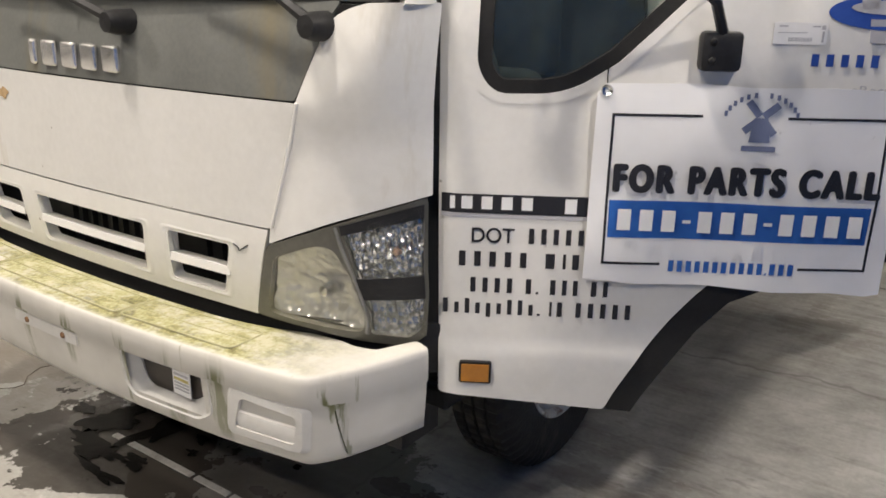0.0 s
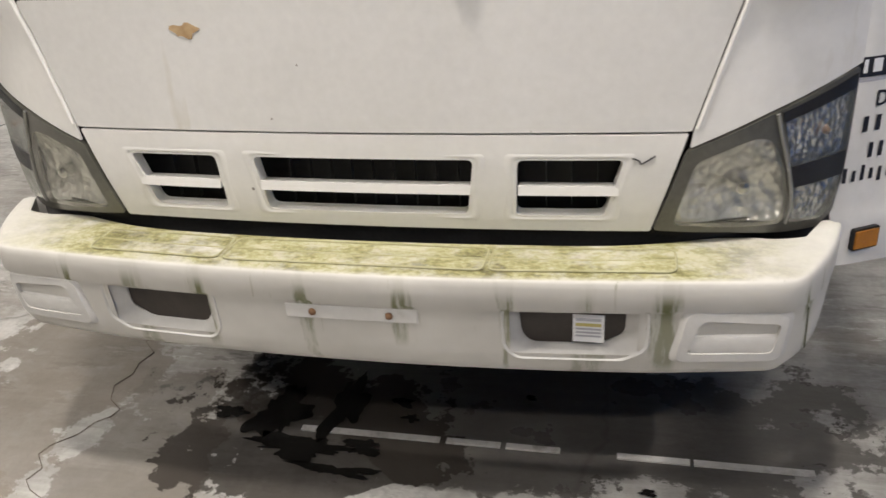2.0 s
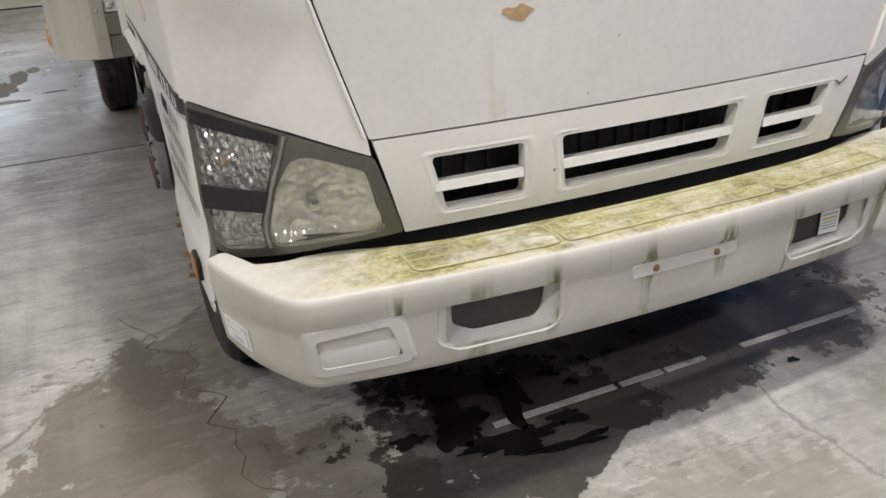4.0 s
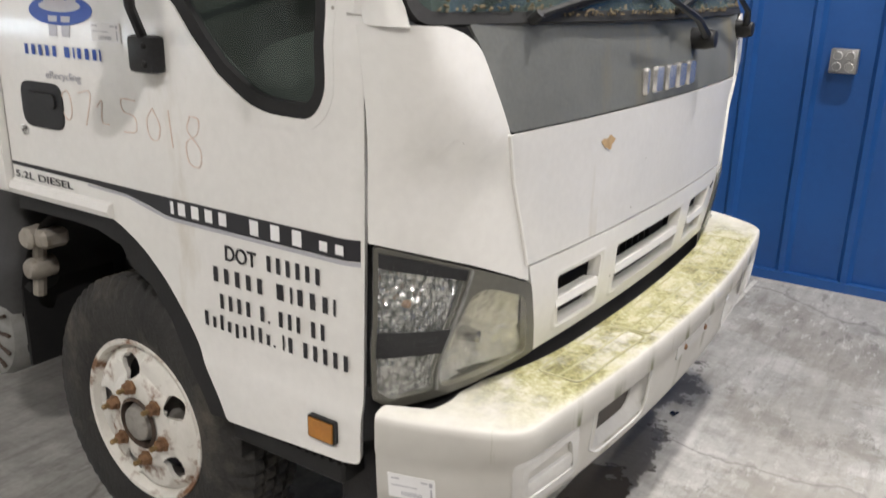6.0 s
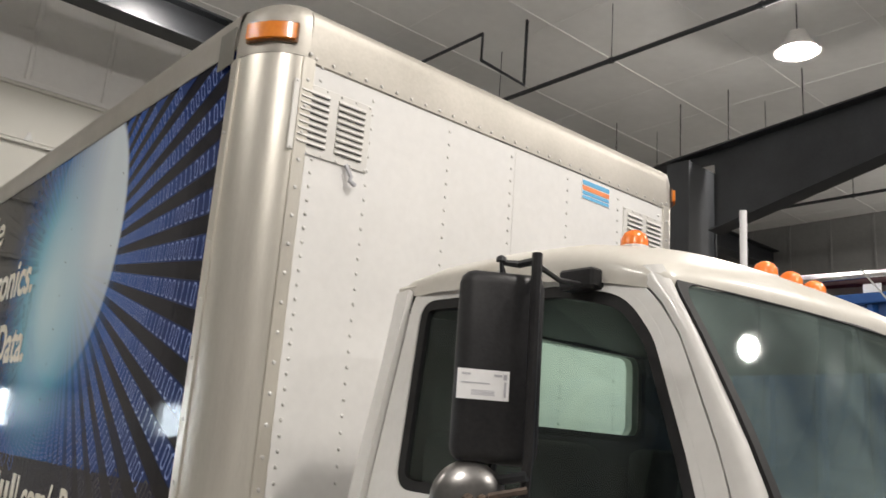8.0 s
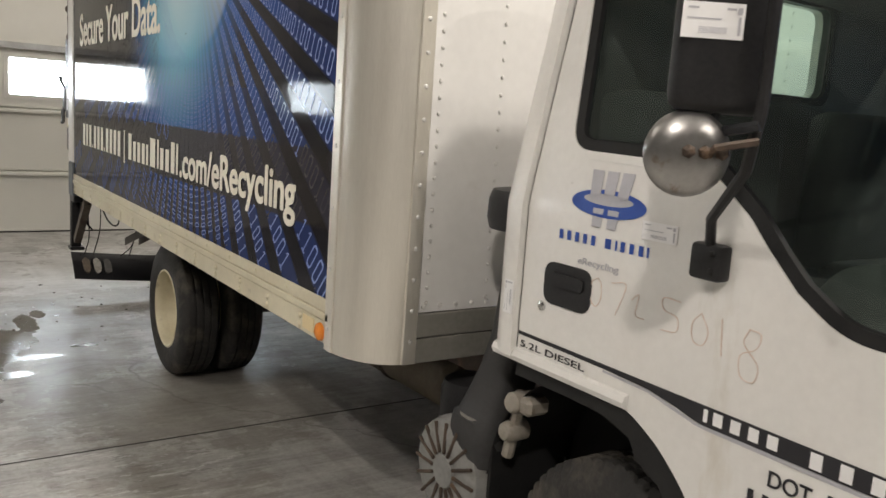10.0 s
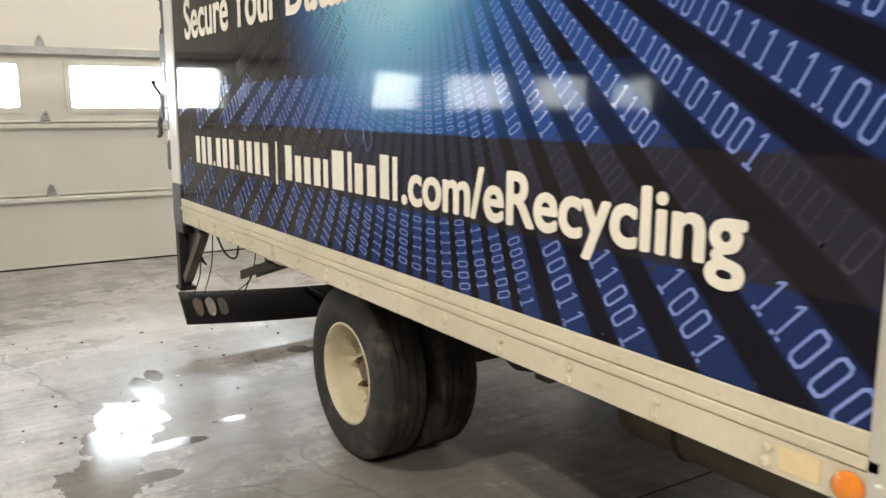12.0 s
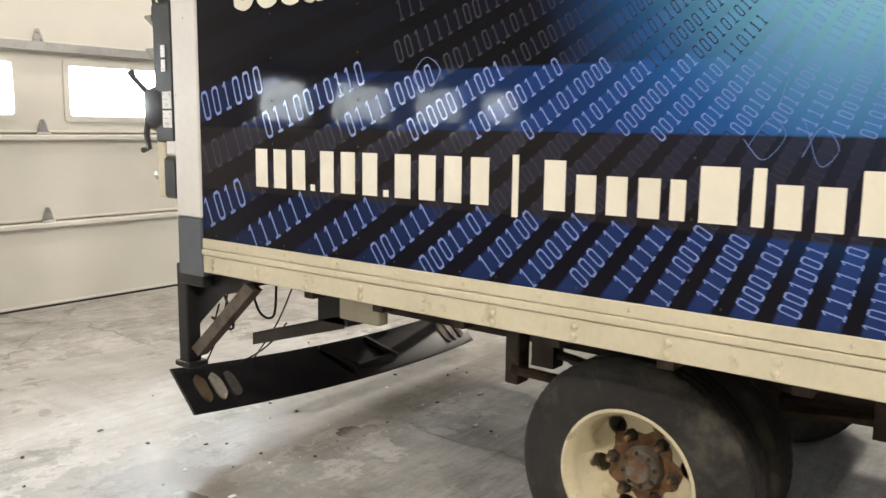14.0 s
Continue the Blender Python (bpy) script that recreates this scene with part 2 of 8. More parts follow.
def pane_glass(name, tint, gloss=1.0, dust=0.0, dust_tone=(0.40, 0.47, 0.46)):
    """A thin pane: tinted see-through with a mirror gloss by the angle, a little dust on it."""
    m, nt, p = material(name)
    nt.nodes.remove(p)
    out = nt.nodes["Material Output"]
    tr = node(nt, "ShaderNodeBsdfTransparent")
    tr.inputs[0].default_value = (*tint, 1)
    gl = node(nt, "ShaderNodeBsdfGlossy")
    gl.inputs["Roughness"].default_value = 0.04
    fr = node(nt, "ShaderNodeLayerWeight", Blend=0.5)
    grazing = math_node(nt, "POWER", fr.outputs["Facing"], 5)
    mx = nt.nodes.new("ShaderNodeMixShader")
    link(nt, math_node(nt, "MULTIPLY_ADD", grazing, 0.90 * gloss, 0.042 * gloss, clamp=True), mx.inputs[0])
    link(nt, tr.outputs[0], mx.inputs[1])
    link(nt, gl.outputs[0], mx.inputs[2])
    if dust > 0:
        df = node(nt, "ShaderNodeBsdfDiffuse")
        df.inputs[0].default_value = (*dust_tone, 1)
        n = noise_fac(nt, place(nt, (1, 1, 0.6)), 5, 6)
        mask = math_node(nt, "MULTIPLY", ramp(nt, n, [(0.35, (0.25, 0.25, 0.25)), (0.75, (1, 1, 1))]), dust)
        mx2 = nt.nodes.new("ShaderNodeMixShader")
        link(nt, mask, mx2.inputs[0])
        link(nt, mx.outputs[0], mx2.inputs[1])
        link(nt, df.outputs[0], mx2.inputs[2])
        mx = mx2
    link(nt, mx.outputs[0], out.inputs[0])
    return m


WHITE = surface("white_truck_paint", (0.69, 0.68, 0.655), (0.79, 0.78, 0.755), 0.33, 0, 2.2, 45, 0.03, coat=0.35, dirt=(0.50, 0.45, 0.35), dirt_at=(0.62, 0.85), dirt_scale=5, dirt_stretch=(1, 1, 0.3), specks=0.06)
HOOD_WHITE = surface("weathered_hood_paint", (0.60, 0.594, 0.575), (0.71, 0.703, 0.688), 0.36, 0, 2.0, 50, 0.03, coat=0.25, dirt=(0.42, 0.37, 0.25), dirt_at=(0.62, 0.84), dirt_scale=7, dirt_stretch=(1, 1, 0.12), specks=0.10)
PANEL_WHITE = surface("white_box_panel", (0.66, 0.655, 0.64), (0.75, 0.745, 0.73), 0.42, 0, 1.5, 30, 0.04, dirt=(0.52, 0.5, 0.45), dirt_at=(0.68, 0.9), dirt_scale=3)
GREY_TRIM = surface("weathered_grey_plastic", (0.10, 0.105, 0.10), (0.165, 0.17, 0.16), 0.5, 0, 4, 90, 0.1, dirt=(0.20, 0.17, 0.10), dirt_at=(0.52, 0.76), dirt_scale=5, dirt_stretch=(1, 1, 0.25))
BLACK = surface("black_plastic", (0.012, 0.012, 0.013), (0.03, 0.03, 0.032), 0.42, 0, 6, 120, 0.1)
RUBBER = surface("black_rubber", (0.010, 0.010, 0.011), (0.022, 0.022, 0.022), 0.6, 0, 6, 120, 0.12)
for dull in (BLACK, RUBBER):
    dull.node_tree.nodes["Principled BSDF"].inputs["Specular IOR Level"].default_value = 0.25
DARK_STEEL = surface("dark_painted_steel", (0.012, 0.013, 0.015), (0.03, 0.032, 0.036), 0.4, 0.2, 5, 80, 0.15, dirt=(0.08, 0.07, 0.06), dirt_at=(0.6, 0.8), dirt_scale=9)
CHASSIS = surface("rusty_chassis_steel", (0.03, 0.022, 0.017), (0.085, 0.06, 0.045), 0.75, 0.1, 7, 60, 0.4, dirt=(0.16, 0.10, 0.06), dirt_at=(0.55, 0.75), dirt_scale=12)
ALU = surface("brushed_aluminium", (0.62, 0.59, 0.525), (0.77, 0.74, 0.67), 0.34, 0.62, 2.5, 90, 0.05, stretch=(6, 6, 0.4))
CAP_ALU = surface("weathered_cap_aluminium", (0.38, 0.36, 0.32), (0.50, 0.475, 0.43), 0.5, 0.6, 3, 70, 0.1)
VENT_ALU = surface("pale_vent_aluminium", (0.60, 0.59, 0.56), (0.70, 0.69, 0.66), 0.45, 0.2, 4, 60, 0.05)
CREAM_RAIL = surface("cream_painted_rail", (0.57, 0.52, 0.385), (0.70, 0.645, 0.485), 0.48, 0.0, 3, 60, 0.1, dirt=(0.33, 0.27, 0.17), dirt_at=(0.62, 0.82), dirt_scale=10)
GREY_RAIL = surface("grey_painted_rail", (0.18, 0.175, 0.155), (0.28, 0.27, 0.245), 0.5, 0.2, 4, 60, 0.1, dirt=(0.18, 0.16, 0.13), dirt_at=(0.6, 0.8))
CHROME = surface("worn_chrome", (0.55, 0.55, 0.55), (0.75, 0.75, 0.75), 0.18, 1.0, 8, 80, 0.03)
DULL_STEEL = surface("dull_cast_metal", (0.22, 0.21, 0.19), (0.38, 0.36, 0.33), 0.6, 0.3, 9, 70, 0.3, dirt=(0.12, 0.1, 0.08), dirt_at=(0.5, 0.7), dirt_scale=14)
TYRE = surface("tyre_rubber", (0.012, 0.012, 0.012), (0.032, 0.030, 0.028), 0.8, 0, 7, 95, 0.9, dirt=(0.115, 0.10, 0.078), dirt_at=(0.50, 0.82), dirt_scale=8)
BEZEL = surface("hazy_olive_lamp_bezel", (0.060, 0.058, 0.049), (0.105, 0.102, 0.085), 0.35, 0, 8, 90, 0.05, coat=0.5)
RIM_WHITE = surface("chipped_white_rim", (0.62, 0.60, 0.55), (0.76, 0.74, 0.69), 0.45, 0, 6, 60, 0.1, dirt=(0.20, 0.10, 0.05), dirt_at=(0.53, 0.63), dirt_scale=11)
RIM_CREAM = surface("cream_rim", (0.56, 0.50, 0.34), (0.70, 0.64, 0.46), 0.5, 0, 6, 60, 0.1, dirt=(0.20, 0.13, 0.08), dirt_at=(0.60, 0.74), dirt_scale=9)
RUST = surface("rusty_steel", (0.10, 0.05, 0.025), (0.30, 0.17, 0.09), 0.7, 0.3, 30, 120, 0.4)
RIVET = surface("dull_rivet_metal", (0.58, 0.57, 0.55), (0.70, 0.69, 0.67), 0.45, 0.2, 9, 70, 0.1)
EMBLEM_CHROME = surface("pale_emblem_chrome", (0.66, 0.65, 0.63), (0.80, 0.79, 0.78), 0.22, 0.75, 14, 60, 0.05)
MIRROR_BACK = surface("satin_mirror_shell", (0.22, 0.215, 0.21), (0.36, 0.35, 0.34), 0.30, 0.85, 9, 60, 0.08, dirt=(0.16, 0.10, 0.06), dirt_at=(0.62, 0.78), dirt_scale=24)
LAMP_RIDGE = surface("hazy_clear_ridge", (0.15, 0.15, 0.14), (0.24, 0.24, 0.225), 0.25, 0, 20, 90, 0.05, coat=0.5)
AMBER = surface("amber_lens", (0.75, 0.20, 0.02), (0.85, 0.28, 0.03), 0.25, 0, 20, 90, 0.1, coat=0.5)
AMBER_DULL = surface("dull_amber_reflector", (0.34, 0.13, 0.015), (0.46, 0.19, 0.02), 0.3, 0, 25, 140, 0.2, coat=0.3)
ORANGE = surface("orange_beacon_lens", (0.86, 0.17, 0.02), (0.95, 0.25, 0.04), 0.22, 0, 12, 80, 0.05, coat=0.5)
RED = surface("red_lens", (0.4, 0.02, 0.015), (0.5, 0.03, 0.02), 0.25, 0, 12, 80, 0.05)
PAPER = surface("white_label_paper", (0.80, 0.80, 0.80), (0.86, 0.86, 0.87), 0.5, 0, 9, 90, 0.03)
INK = surface("black_print", (0.012, 0.012, 0.016), (0.02, 0.02, 0.025), 0.45, 0, 9, 90, 0.0)
YELLOW_INK = surface("faded_yellow_print", (0.50, 0.42, 0.12), (0.60, 0.52, 0.20), 0.45, 0, 9, 90, 0.0)
GREY_INK = surface("grey_print", (0.40, 0.40, 0.43), (0.48, 0.48, 0.52), 0.45, 0, 9, 90, 0.0)
BLUE_INK = surface("blue_print", (0.02, 0.06, 0.30), (0.03, 0.09, 0.38), 0.4, 0, 9, 90, 0.0)
SIGN_BLUE = surface("sign_blue_print", (0.02, 0.10, 0.40), (0.03, 0.14, 0.47), 0.4, 0, 9, 90, 0.0)
VINYL = surface("wrinkled_white_vinyl", (0.83, 0.83, 0.84), (0.89, 0.89, 0.90), 0.35, 0, 3, 30, 0.1, dirt=(0.3, 0.3, 0.3), dirt_at=(0.70, 0.78), dirt_scale=12)
LETTER = surface("cream_vinyl_letters", (0.80, 0.76, 0.64), (0.88, 0.84, 0.72), 0.35, 0, 5, 60, 0.03)
CHALK_WHITE = surface("white_glass_marker", (0.55, 0.57, 0.57), (0.68, 0.70, 0.70), 0.7, 0, 40, 160, 0.0)
LITTER = surface("dry_leaf_litter", (0.05, 0.038, 0.02), (0.17, 0.13, 0.07), 0.9, 0, 30, 120, 0.1)
CHALK = surface("faded_orange_marker", (0.66, 0.50, 0.42), (0.74, 0.66, 0.60), 0.7, 0, 40, 160, 0.0)
SEAT = surface("dark_grey_seat_cloth", (0.015, 0.019, 0.019), (0.036, 0.042, 0.041), 0.85, 0, 20, 200, 0.3)
DASH = surface("grey_dashboard_plastic", (0.028, 0.033, 0.032), (0.055, 0.061, 0.058), 0.6, 0, 10, 160, 0.2)
BLUE_METAL = surface("blue_sheet_metal", (0.010, 0.060, 0.22), (0.014, 0.080, 0.28), 0.42, 0.0, 1.3, 25, 0.06, dirt=(0.06, 0.12, 0.25), dirt_at=(0.6, 0.85), dirt_scale=2.5, dirt_stretch=(1, 1, 0.25))
MAROON = surface("dark_maroon_paint", (0.035, 0.008, 0.014), (0.06, 0.012, 0.022), 0.3, 0, 4, 60, 0.03, coat=0.4)
DOOR_PANEL = surface("cream_garage_panel", (0.55, 0.54, 0.49), (0.62, 0.61, 0.555), 0.45, 0, 1.2, 220, 0.12)
WALL_METAL = surface("white_liner_panel", (0.72, 0.71, 0.69), (0.80, 0.79, 0.77), 0.4, 0.0, 0.8, 12, 0.08)
CEILING_MAT = surface("white_vinyl_insulation", (0.74, 0.735, 0.715), (0.85, 0.845, 0.825), 0.6, 0, 0.7, 6, 0.4)
GREY_BEAM = surface("dark_grey_primer_steel", (0.018, 0.020, 0.023), (0.038, 0.041, 0.046), 0.5, 0.2, 2, 40, 0.1)
SKY_GLOW = glow("outdoor_brightness", (0.90, 0.95, 1.0), 24.0)
LAMP_GLOW = glow("lamp_diffuser", (1.0, 0.96, 0.9), 30.0)
DOOR_GLASS = pane_glass("tinted_side_glass", (0.88, 0.96, 0.92), 1.0, 0.025)
WINDSHIELD = pane_glass("dusty_windshield_glass", (0.42, 0.51, 0.48), 0.5, 0.22, (0.34, 0.42, 0.40))
WINDOW_PANE = pane_glass("door_window_pane", (0.9, 0.93, 0.95), 1.0, 0.05)
LENS = pane_glass("clear_lamp_lens", (0.98, 0.98, 0.97), 1.2, 0.05)
YELLOW_LENS = pane_glass("yellowed_lamp_lens", (0.97, 0.965, 0.935), 1.3, 0.08, (0.50, 0.49, 0.43))
MIRROR = surface("mirror_glass", (0.85, 0.86, 0.87), (0.88, 0.89, 0.9), 0.03, 1.0, 5, 50, 0.0, rough_var=0.0)


def fluted_material():
    """Silver with fine upright flutes and broken sparkle."""
    m, nt, p = material("fluted_signal_reflector")
    w = node(nt, "ShaderNodeTexWave", Scale=80.0, Distortion=0.0)
    w.bands_direction = "X"
    link(nt, place(nt, (0.75, 0.65, 0)), w.inputs["Vector"])
    vo = node(nt, "ShaderNodeTexVoronoi", Scale=75.0)
    link(nt, place(nt, (1.0, 1.0, 0.7)), vo.inputs["Vector"])
    b = node(nt, "ShaderNodeBump", Strength=1.0, Distance=0.009)
    link(nt, math_node(nt, "MULTIPLY_ADD", vo.outputs["Distance"], 1.6, math_node(nt, "MULTIPLY", w.outputs["Fac"], 0.10)), b.inputs["Height"])
    link(nt, b.outputs[0], p.inputs["Normal"])
    p.inputs["Base Color"].default_value = (0.72, 0.72, 0.74, 1)
    p.inputs["Metallic"].default_value = 0.9
    p.inputs["Roughness"].default_value = 0.14
    return m


def pebbled_material():
    """Silver pressed into small uneven facets."""
    m, nt, p = material("pebbled_silver_bowl")
    vo = node(nt, "ShaderNodeTexVoronoi", Scale=62.0)
    link(nt, place(nt, (1, 0, 0.9)), vo.inputs["Vector"])
    b = node(nt, "ShaderNodeBump", Strength=1.0, Distance=0.0055)
    link(nt, vo.outputs["Distance"], b.inputs["Height"])
    link(nt, b.outputs[0], p.inputs["Normal"])
    col = ramp(nt, noise_fac(nt, place(nt), 30, 3), [(0.35, (0.60, 0.60, 0.59)), (0.65, (0.78, 0.78, 0.77))])
    link(nt, col, p.inputs["Base Color"])
    p.inputs["Metallic"].default_value = 0.55
    p.inputs["Roughness"].default_value = 0.20
    return m


REFLECTOR, FLUTED = pebbled_material(), fluted_material()


def bumper_material():
    """White plastic; yellow-green algae on what faces up, and green runs below the edge."""
    m, nt, p = material("mossy_white_bumper")
    geo = nt.nodes.new("ShaderNodeNewGeometry")
    sn = nt.nodes.new("ShaderNodeSeparateXYZ")
    link(nt, geo.outputs["Normal"], sn.inputs[0])
    sp = nt.nodes.new("ShaderNodeSeparateXYZ")
    link(nt, geo.outputs["Position"], sp.inputs[0])
    vec = place(nt)
    big, mid, fine = noise_fac(nt, vec, 3.2, 4), noise_fac(nt, vec, 16, 6, 0.65), noise_fac(nt, vec, 90, 4, 0.6)
    white = ramp(nt, noise_fac(nt, vec, 5), [(0.3, (0.49, 0.477, 0.443)), (0.7, (0.61, 0.597, 0.56))])
    blotch = noise_fac(nt, place(nt, (1, 1.6, 1)), 8.5, 9, 0.74)
    algae = ramp(nt, math_node(nt, "MULTIPLY_ADD", fine, 0.30, math_node(nt, "MULTIPLY", blotch, 0.80)), [(0.44, (0.115, 0.108, 0.038)), (0.51, (0.235, 0.22, 0.085)), (0.56, (0.34, 0.325, 0.155)), (0.66, (0.50, 0.485, 0.34))])
    up = ramp(nt, sn.outputs[2], [(0.80, (0, 0, 0)), (0.985, (1, 1, 1))])
    inner = ramp(nt, math_node(nt, "ABSOLUTE", sp.outputs[0]), [(0.66, (1, 1, 1)), (0.90, (0, 0, 0))])
    amount = ramp(nt, math_node(nt, "MULTIPLY_ADD", mid, 0.7, math_node(nt, "MULTIPLY", big, 0.5)), [(0.46, (0.15, 0.15, 0.15)), (0.62, (1, 1, 1))])
    top = math_node(nt, "MULTIPLY", math_node(nt, "MULTIPLY", up, amount), math_node(nt, "MULTIPLY_ADD", inner, 0.85, 0.12))
    runs = noise_fac(nt, place(nt, (1, 1, 0.06)), 46, 6, 0.65)
    run_mask = ramp(nt, runs, [(0.64, (0, 0, 0)), (0.74, (1, 1, 1))])
    below = ramp(nt, sp.outputs[2], [(0.47, (0, 0, 0)), (0.60, (0.75, 0.75, 0.75)), (0.645, (1, 1, 1))])
    side = math_node(nt, "MULTIPLY", math_node(nt, "MULTIPLY", run_mask, below), math_node(nt, "SUBTRACT", 1.0, up))
    col = mixed(nt, top, white, algae)
    # long green runs under the edge
    sway = noise_fac(nt, place(nt, (1, 1, 0.22)), 20, 5, 0.6)
    for cx, half, end, amount in ((-0.336, 0.024, 0.46, 0.95), (-0.10, 0.014, 0.44, 0.85), (0.108, 0.026, 0.50, 0.9), (0.310, 0.014, 0.44, 0.95), (0.625, 0.024, 0.45, 0.95), (-0.665, 0.024, 0.54, 0.95), (0.893, 0.010, 0.45, 0.95), (-0.50, 0.03, 0.60, 0.6), (0.47, 0.03, 0.60, 0.6)):
        off = math_node(nt, "ABSOLUTE", math_node(nt, "SUBTRACT", math_node(nt, "MULTIPLY_ADD", math_node(nt, "SUBTRACT", sway, 0.5), 0.10, sp.outputs[0]), cx))
        width = ramp(nt, math_node(nt, "DIVIDE", off, half), [(0.5, (1, 1, 1)), (1.25, (0, 0, 0))])
        height = ramp(nt, sp.outputs[2], [(end, (0, 0, 0)), (end + 0.03, (0.6, 0.6, 0.6)), (0.585, (0.75, 0.75, 0.75)), (0.606, (1, 1, 1)), (0.622, (0.9, 0.9, 0.9)), (0.650, (0.1, 0.1, 0.1))])
        strand = ramp(nt, runs, [(0.43, (0.25, 0.25, 0.25)), (0.52, (1, 1, 1))])
        f = math_node(nt, "MULTIPLY", math_node(nt, "MULTIPLY", width, height), math_node(nt, "MULTIPLY", strand, amount))
        col = mixed(nt, math_node(nt, "MULTIPLY", f, math_node(nt, "SUBTRACT", 1.0, up)), col, (0.095, 0.105, 0.014))
    col = mixed(nt, math_node(nt, "MULTIPLY", side, 0.85), col, (0.19, 0.19, 0.085))
    link(nt, col, p.inputs["Base Color"])
    p.inputs["Roughness"].default_value = 0.5
    b = node(nt, "ShaderNodeBump", Strength=0.25, Distance=0.004)
    link(nt, math_node(nt, "MULTIPLY", fine, math_node(nt, "ADD", top, 0.15)), b.inputs["Height"])
    link(nt, b.outputs[0], p.inputs["Normal"])
    return m


BUMPER = bumper_material()
MOSSY_RIDGE = surface("mossy_tread_ridge", (0.29, 0.275, 0.13), (0.46, 0.445, 0.30), 0.6, 0, 14, 90, 0.1)
BUMPER_PLAIN = surface("white_bumper_plastic", (0.48, 0.473, 0.455), (0.60, 0.593, 0.575), 0.5, 0, 5, 60, 0.06, dirt=(0.30, 0.29, 0.22), dirt_at=(0.62, 0.8), dirt_scale=9)

# the printed side picture: a bright oval, stripes running out of it, dark bands
GC_Y, GC_Z, ROW_STEP = 3.42, 2.30, radians(4.0)


def print_material():
    m, nt, p = material("printed_side_graphic")
    sp = nt.nodes.new("ShaderNodeSeparateXYZ")
    link(nt, nt.nodes.new("ShaderNodeNewGeometry").outputs["Position"], sp.inputs[0])
    y, z = sp.outputs[1], sp.outputs[2]
    dy, dz = math_node(nt, "SUBTRACT", y, GC_Y), math_node(nt, "SUBTRACT", z, GC_Z)
    ang = math_node(nt, "ARCTAN2", dz, dy)
    turn = math_node(nt, "WRAP", math_node(nt, "SUBTRACT", ang, radians(177.5)), math.pi, -math.pi)
    rows_low = math_node(nt, "MULTIPLY", math_node(nt, "MAXIMUM", math_node(nt, "MINIMUM", turn, radians(70.5)), 0.0), 11 / radians(70.5))
    rows_high = math_node(nt, "MULTIPLY", math_node(nt, "MINIMUM", math_node(nt, "MAXIMUM", turn, radians(-73.5)), 0.0), 11 / radians(73.5))
    rear_low = math_node(nt, "DIVIDE", math_node(nt, "MAXIMUM", math_node(nt, "SUBTRACT", turn, radians(70.5)), 0.0), ROW_STEP)
    rear_high = math_node(nt, "DIVIDE", math_node(nt, "MINIMUM", math_node(nt, "ADD", turn, radians(73.5)), 0.0), ROW_STEP)
    count = math_node(nt, "ADD", math_node(nt, "ADD", rows_low, rows_high), math_node(nt, "ADD", rear_low, rear_high))
    wave = math_node(nt, "COSINE", math_node(nt, "MULTIPLY", count, 2 * math.pi))
    stripe = ramp(nt, math_node(nt, "MULTIPLY_ADD", wave, 0.5, 0.5), [(0.30, (0, 0, 0)), (0.55, (1, 1, 1))])
    rad = math_node(nt, "SQRT", math_node(nt, "ADD", math_node(nt, "POWER", dy, 2), math_node(nt, "POWER", dz, 2)))
    blue = ramp(nt, math_node(nt, "MULTIPLY", rad, 0.33), [(0.2, (0.028, 0.105, 0.40)), (0.42, (0.018, 0.038, 0.145)), (0.8, (0.010, 0.018, 0.062))])
    col = mixed(nt, stripe, (0.0075, 0.0075, 0.013), blue)
    # the wide dull band under the words and the dark upper rear field
    upper = math_node(nt, "MULTIPLY", ramp(nt, math_node(nt, "MULTIPLY", z, 0.25), [(0.4045, (0, 0, 0)), (0.4065, (1, 1, 1))]), ramp(nt, math_node(nt, "MULTIPLY", y, 0.1), [(0.385, (0, 0, 0)), (0.455, (0.97, 0.97, 0.97))]))
    col = mixed(nt, upper, col, mixed(nt, stripe, (0.0065, 0.0065, 0.009), (0.0075, 0.008, 0.012)))
    # blue field between
    midband = math_node(nt, "MULTIPLY", ramp(nt, math_node(nt, "ABSOLUTE", math_node(nt, "SUBTRACT", z, 1.525)), [(0.092, (1, 1, 1)), (0.098, (0, 0, 0))]), ramp(nt, math_node(nt, "MULTIPLY", math_node(nt, "ABSOLUTE", math_node(nt, "SUBTRACT", y, 3.9)), 0.5), [(0.05, (0.6, 0.6, 0.6)), (0.8, (0, 0, 0))]))
    col = mixed(nt, midband, col, (0.014, 0.075, 0.30))
    # oval and its glow
    ey, ez = math_node(nt, "DIVIDE", math_node(nt, "SUBTRACT", y, 3.35), 0.55), math_node(nt, "DIVIDE", math_node(nt, "SUBTRACT", z, 2.42), 0.66)
    oval = math_node(nt, "SQRT", math_node(nt, "ADD", math_node(nt, "POWER", ey, 2), math_node(nt, "POWER", ez, 2)))
    gy, gz = math_node(nt, "DIVIDE", math_node(nt, "SUBTRACT", y, 3.66), 1.0), math_node(nt, "DIVIDE", math_node(nt, "SUBTRACT", z, 2.16), 1.12)
    halo = math_node(nt, "SQRT", math_node(nt, "ADD", math_node(nt, "POWER", gy, 2), math_node(nt, "POWER", gz, 2)))
    glow_col = ramp(nt, halo, [(0.1, (0.55, 0.80, 0.86)), (0.42, (0.20, 0.53, 0.70)), (0.72, (0.03, 0.17, 0.47)), (1.0, (0.012, 0.045, 0.18))])
    col = mixed(nt, ramp(nt, halo, [(0.35, (0.95, 0.95, 0.95)), (1.0, (0, 0, 0))]), col, glow_col)
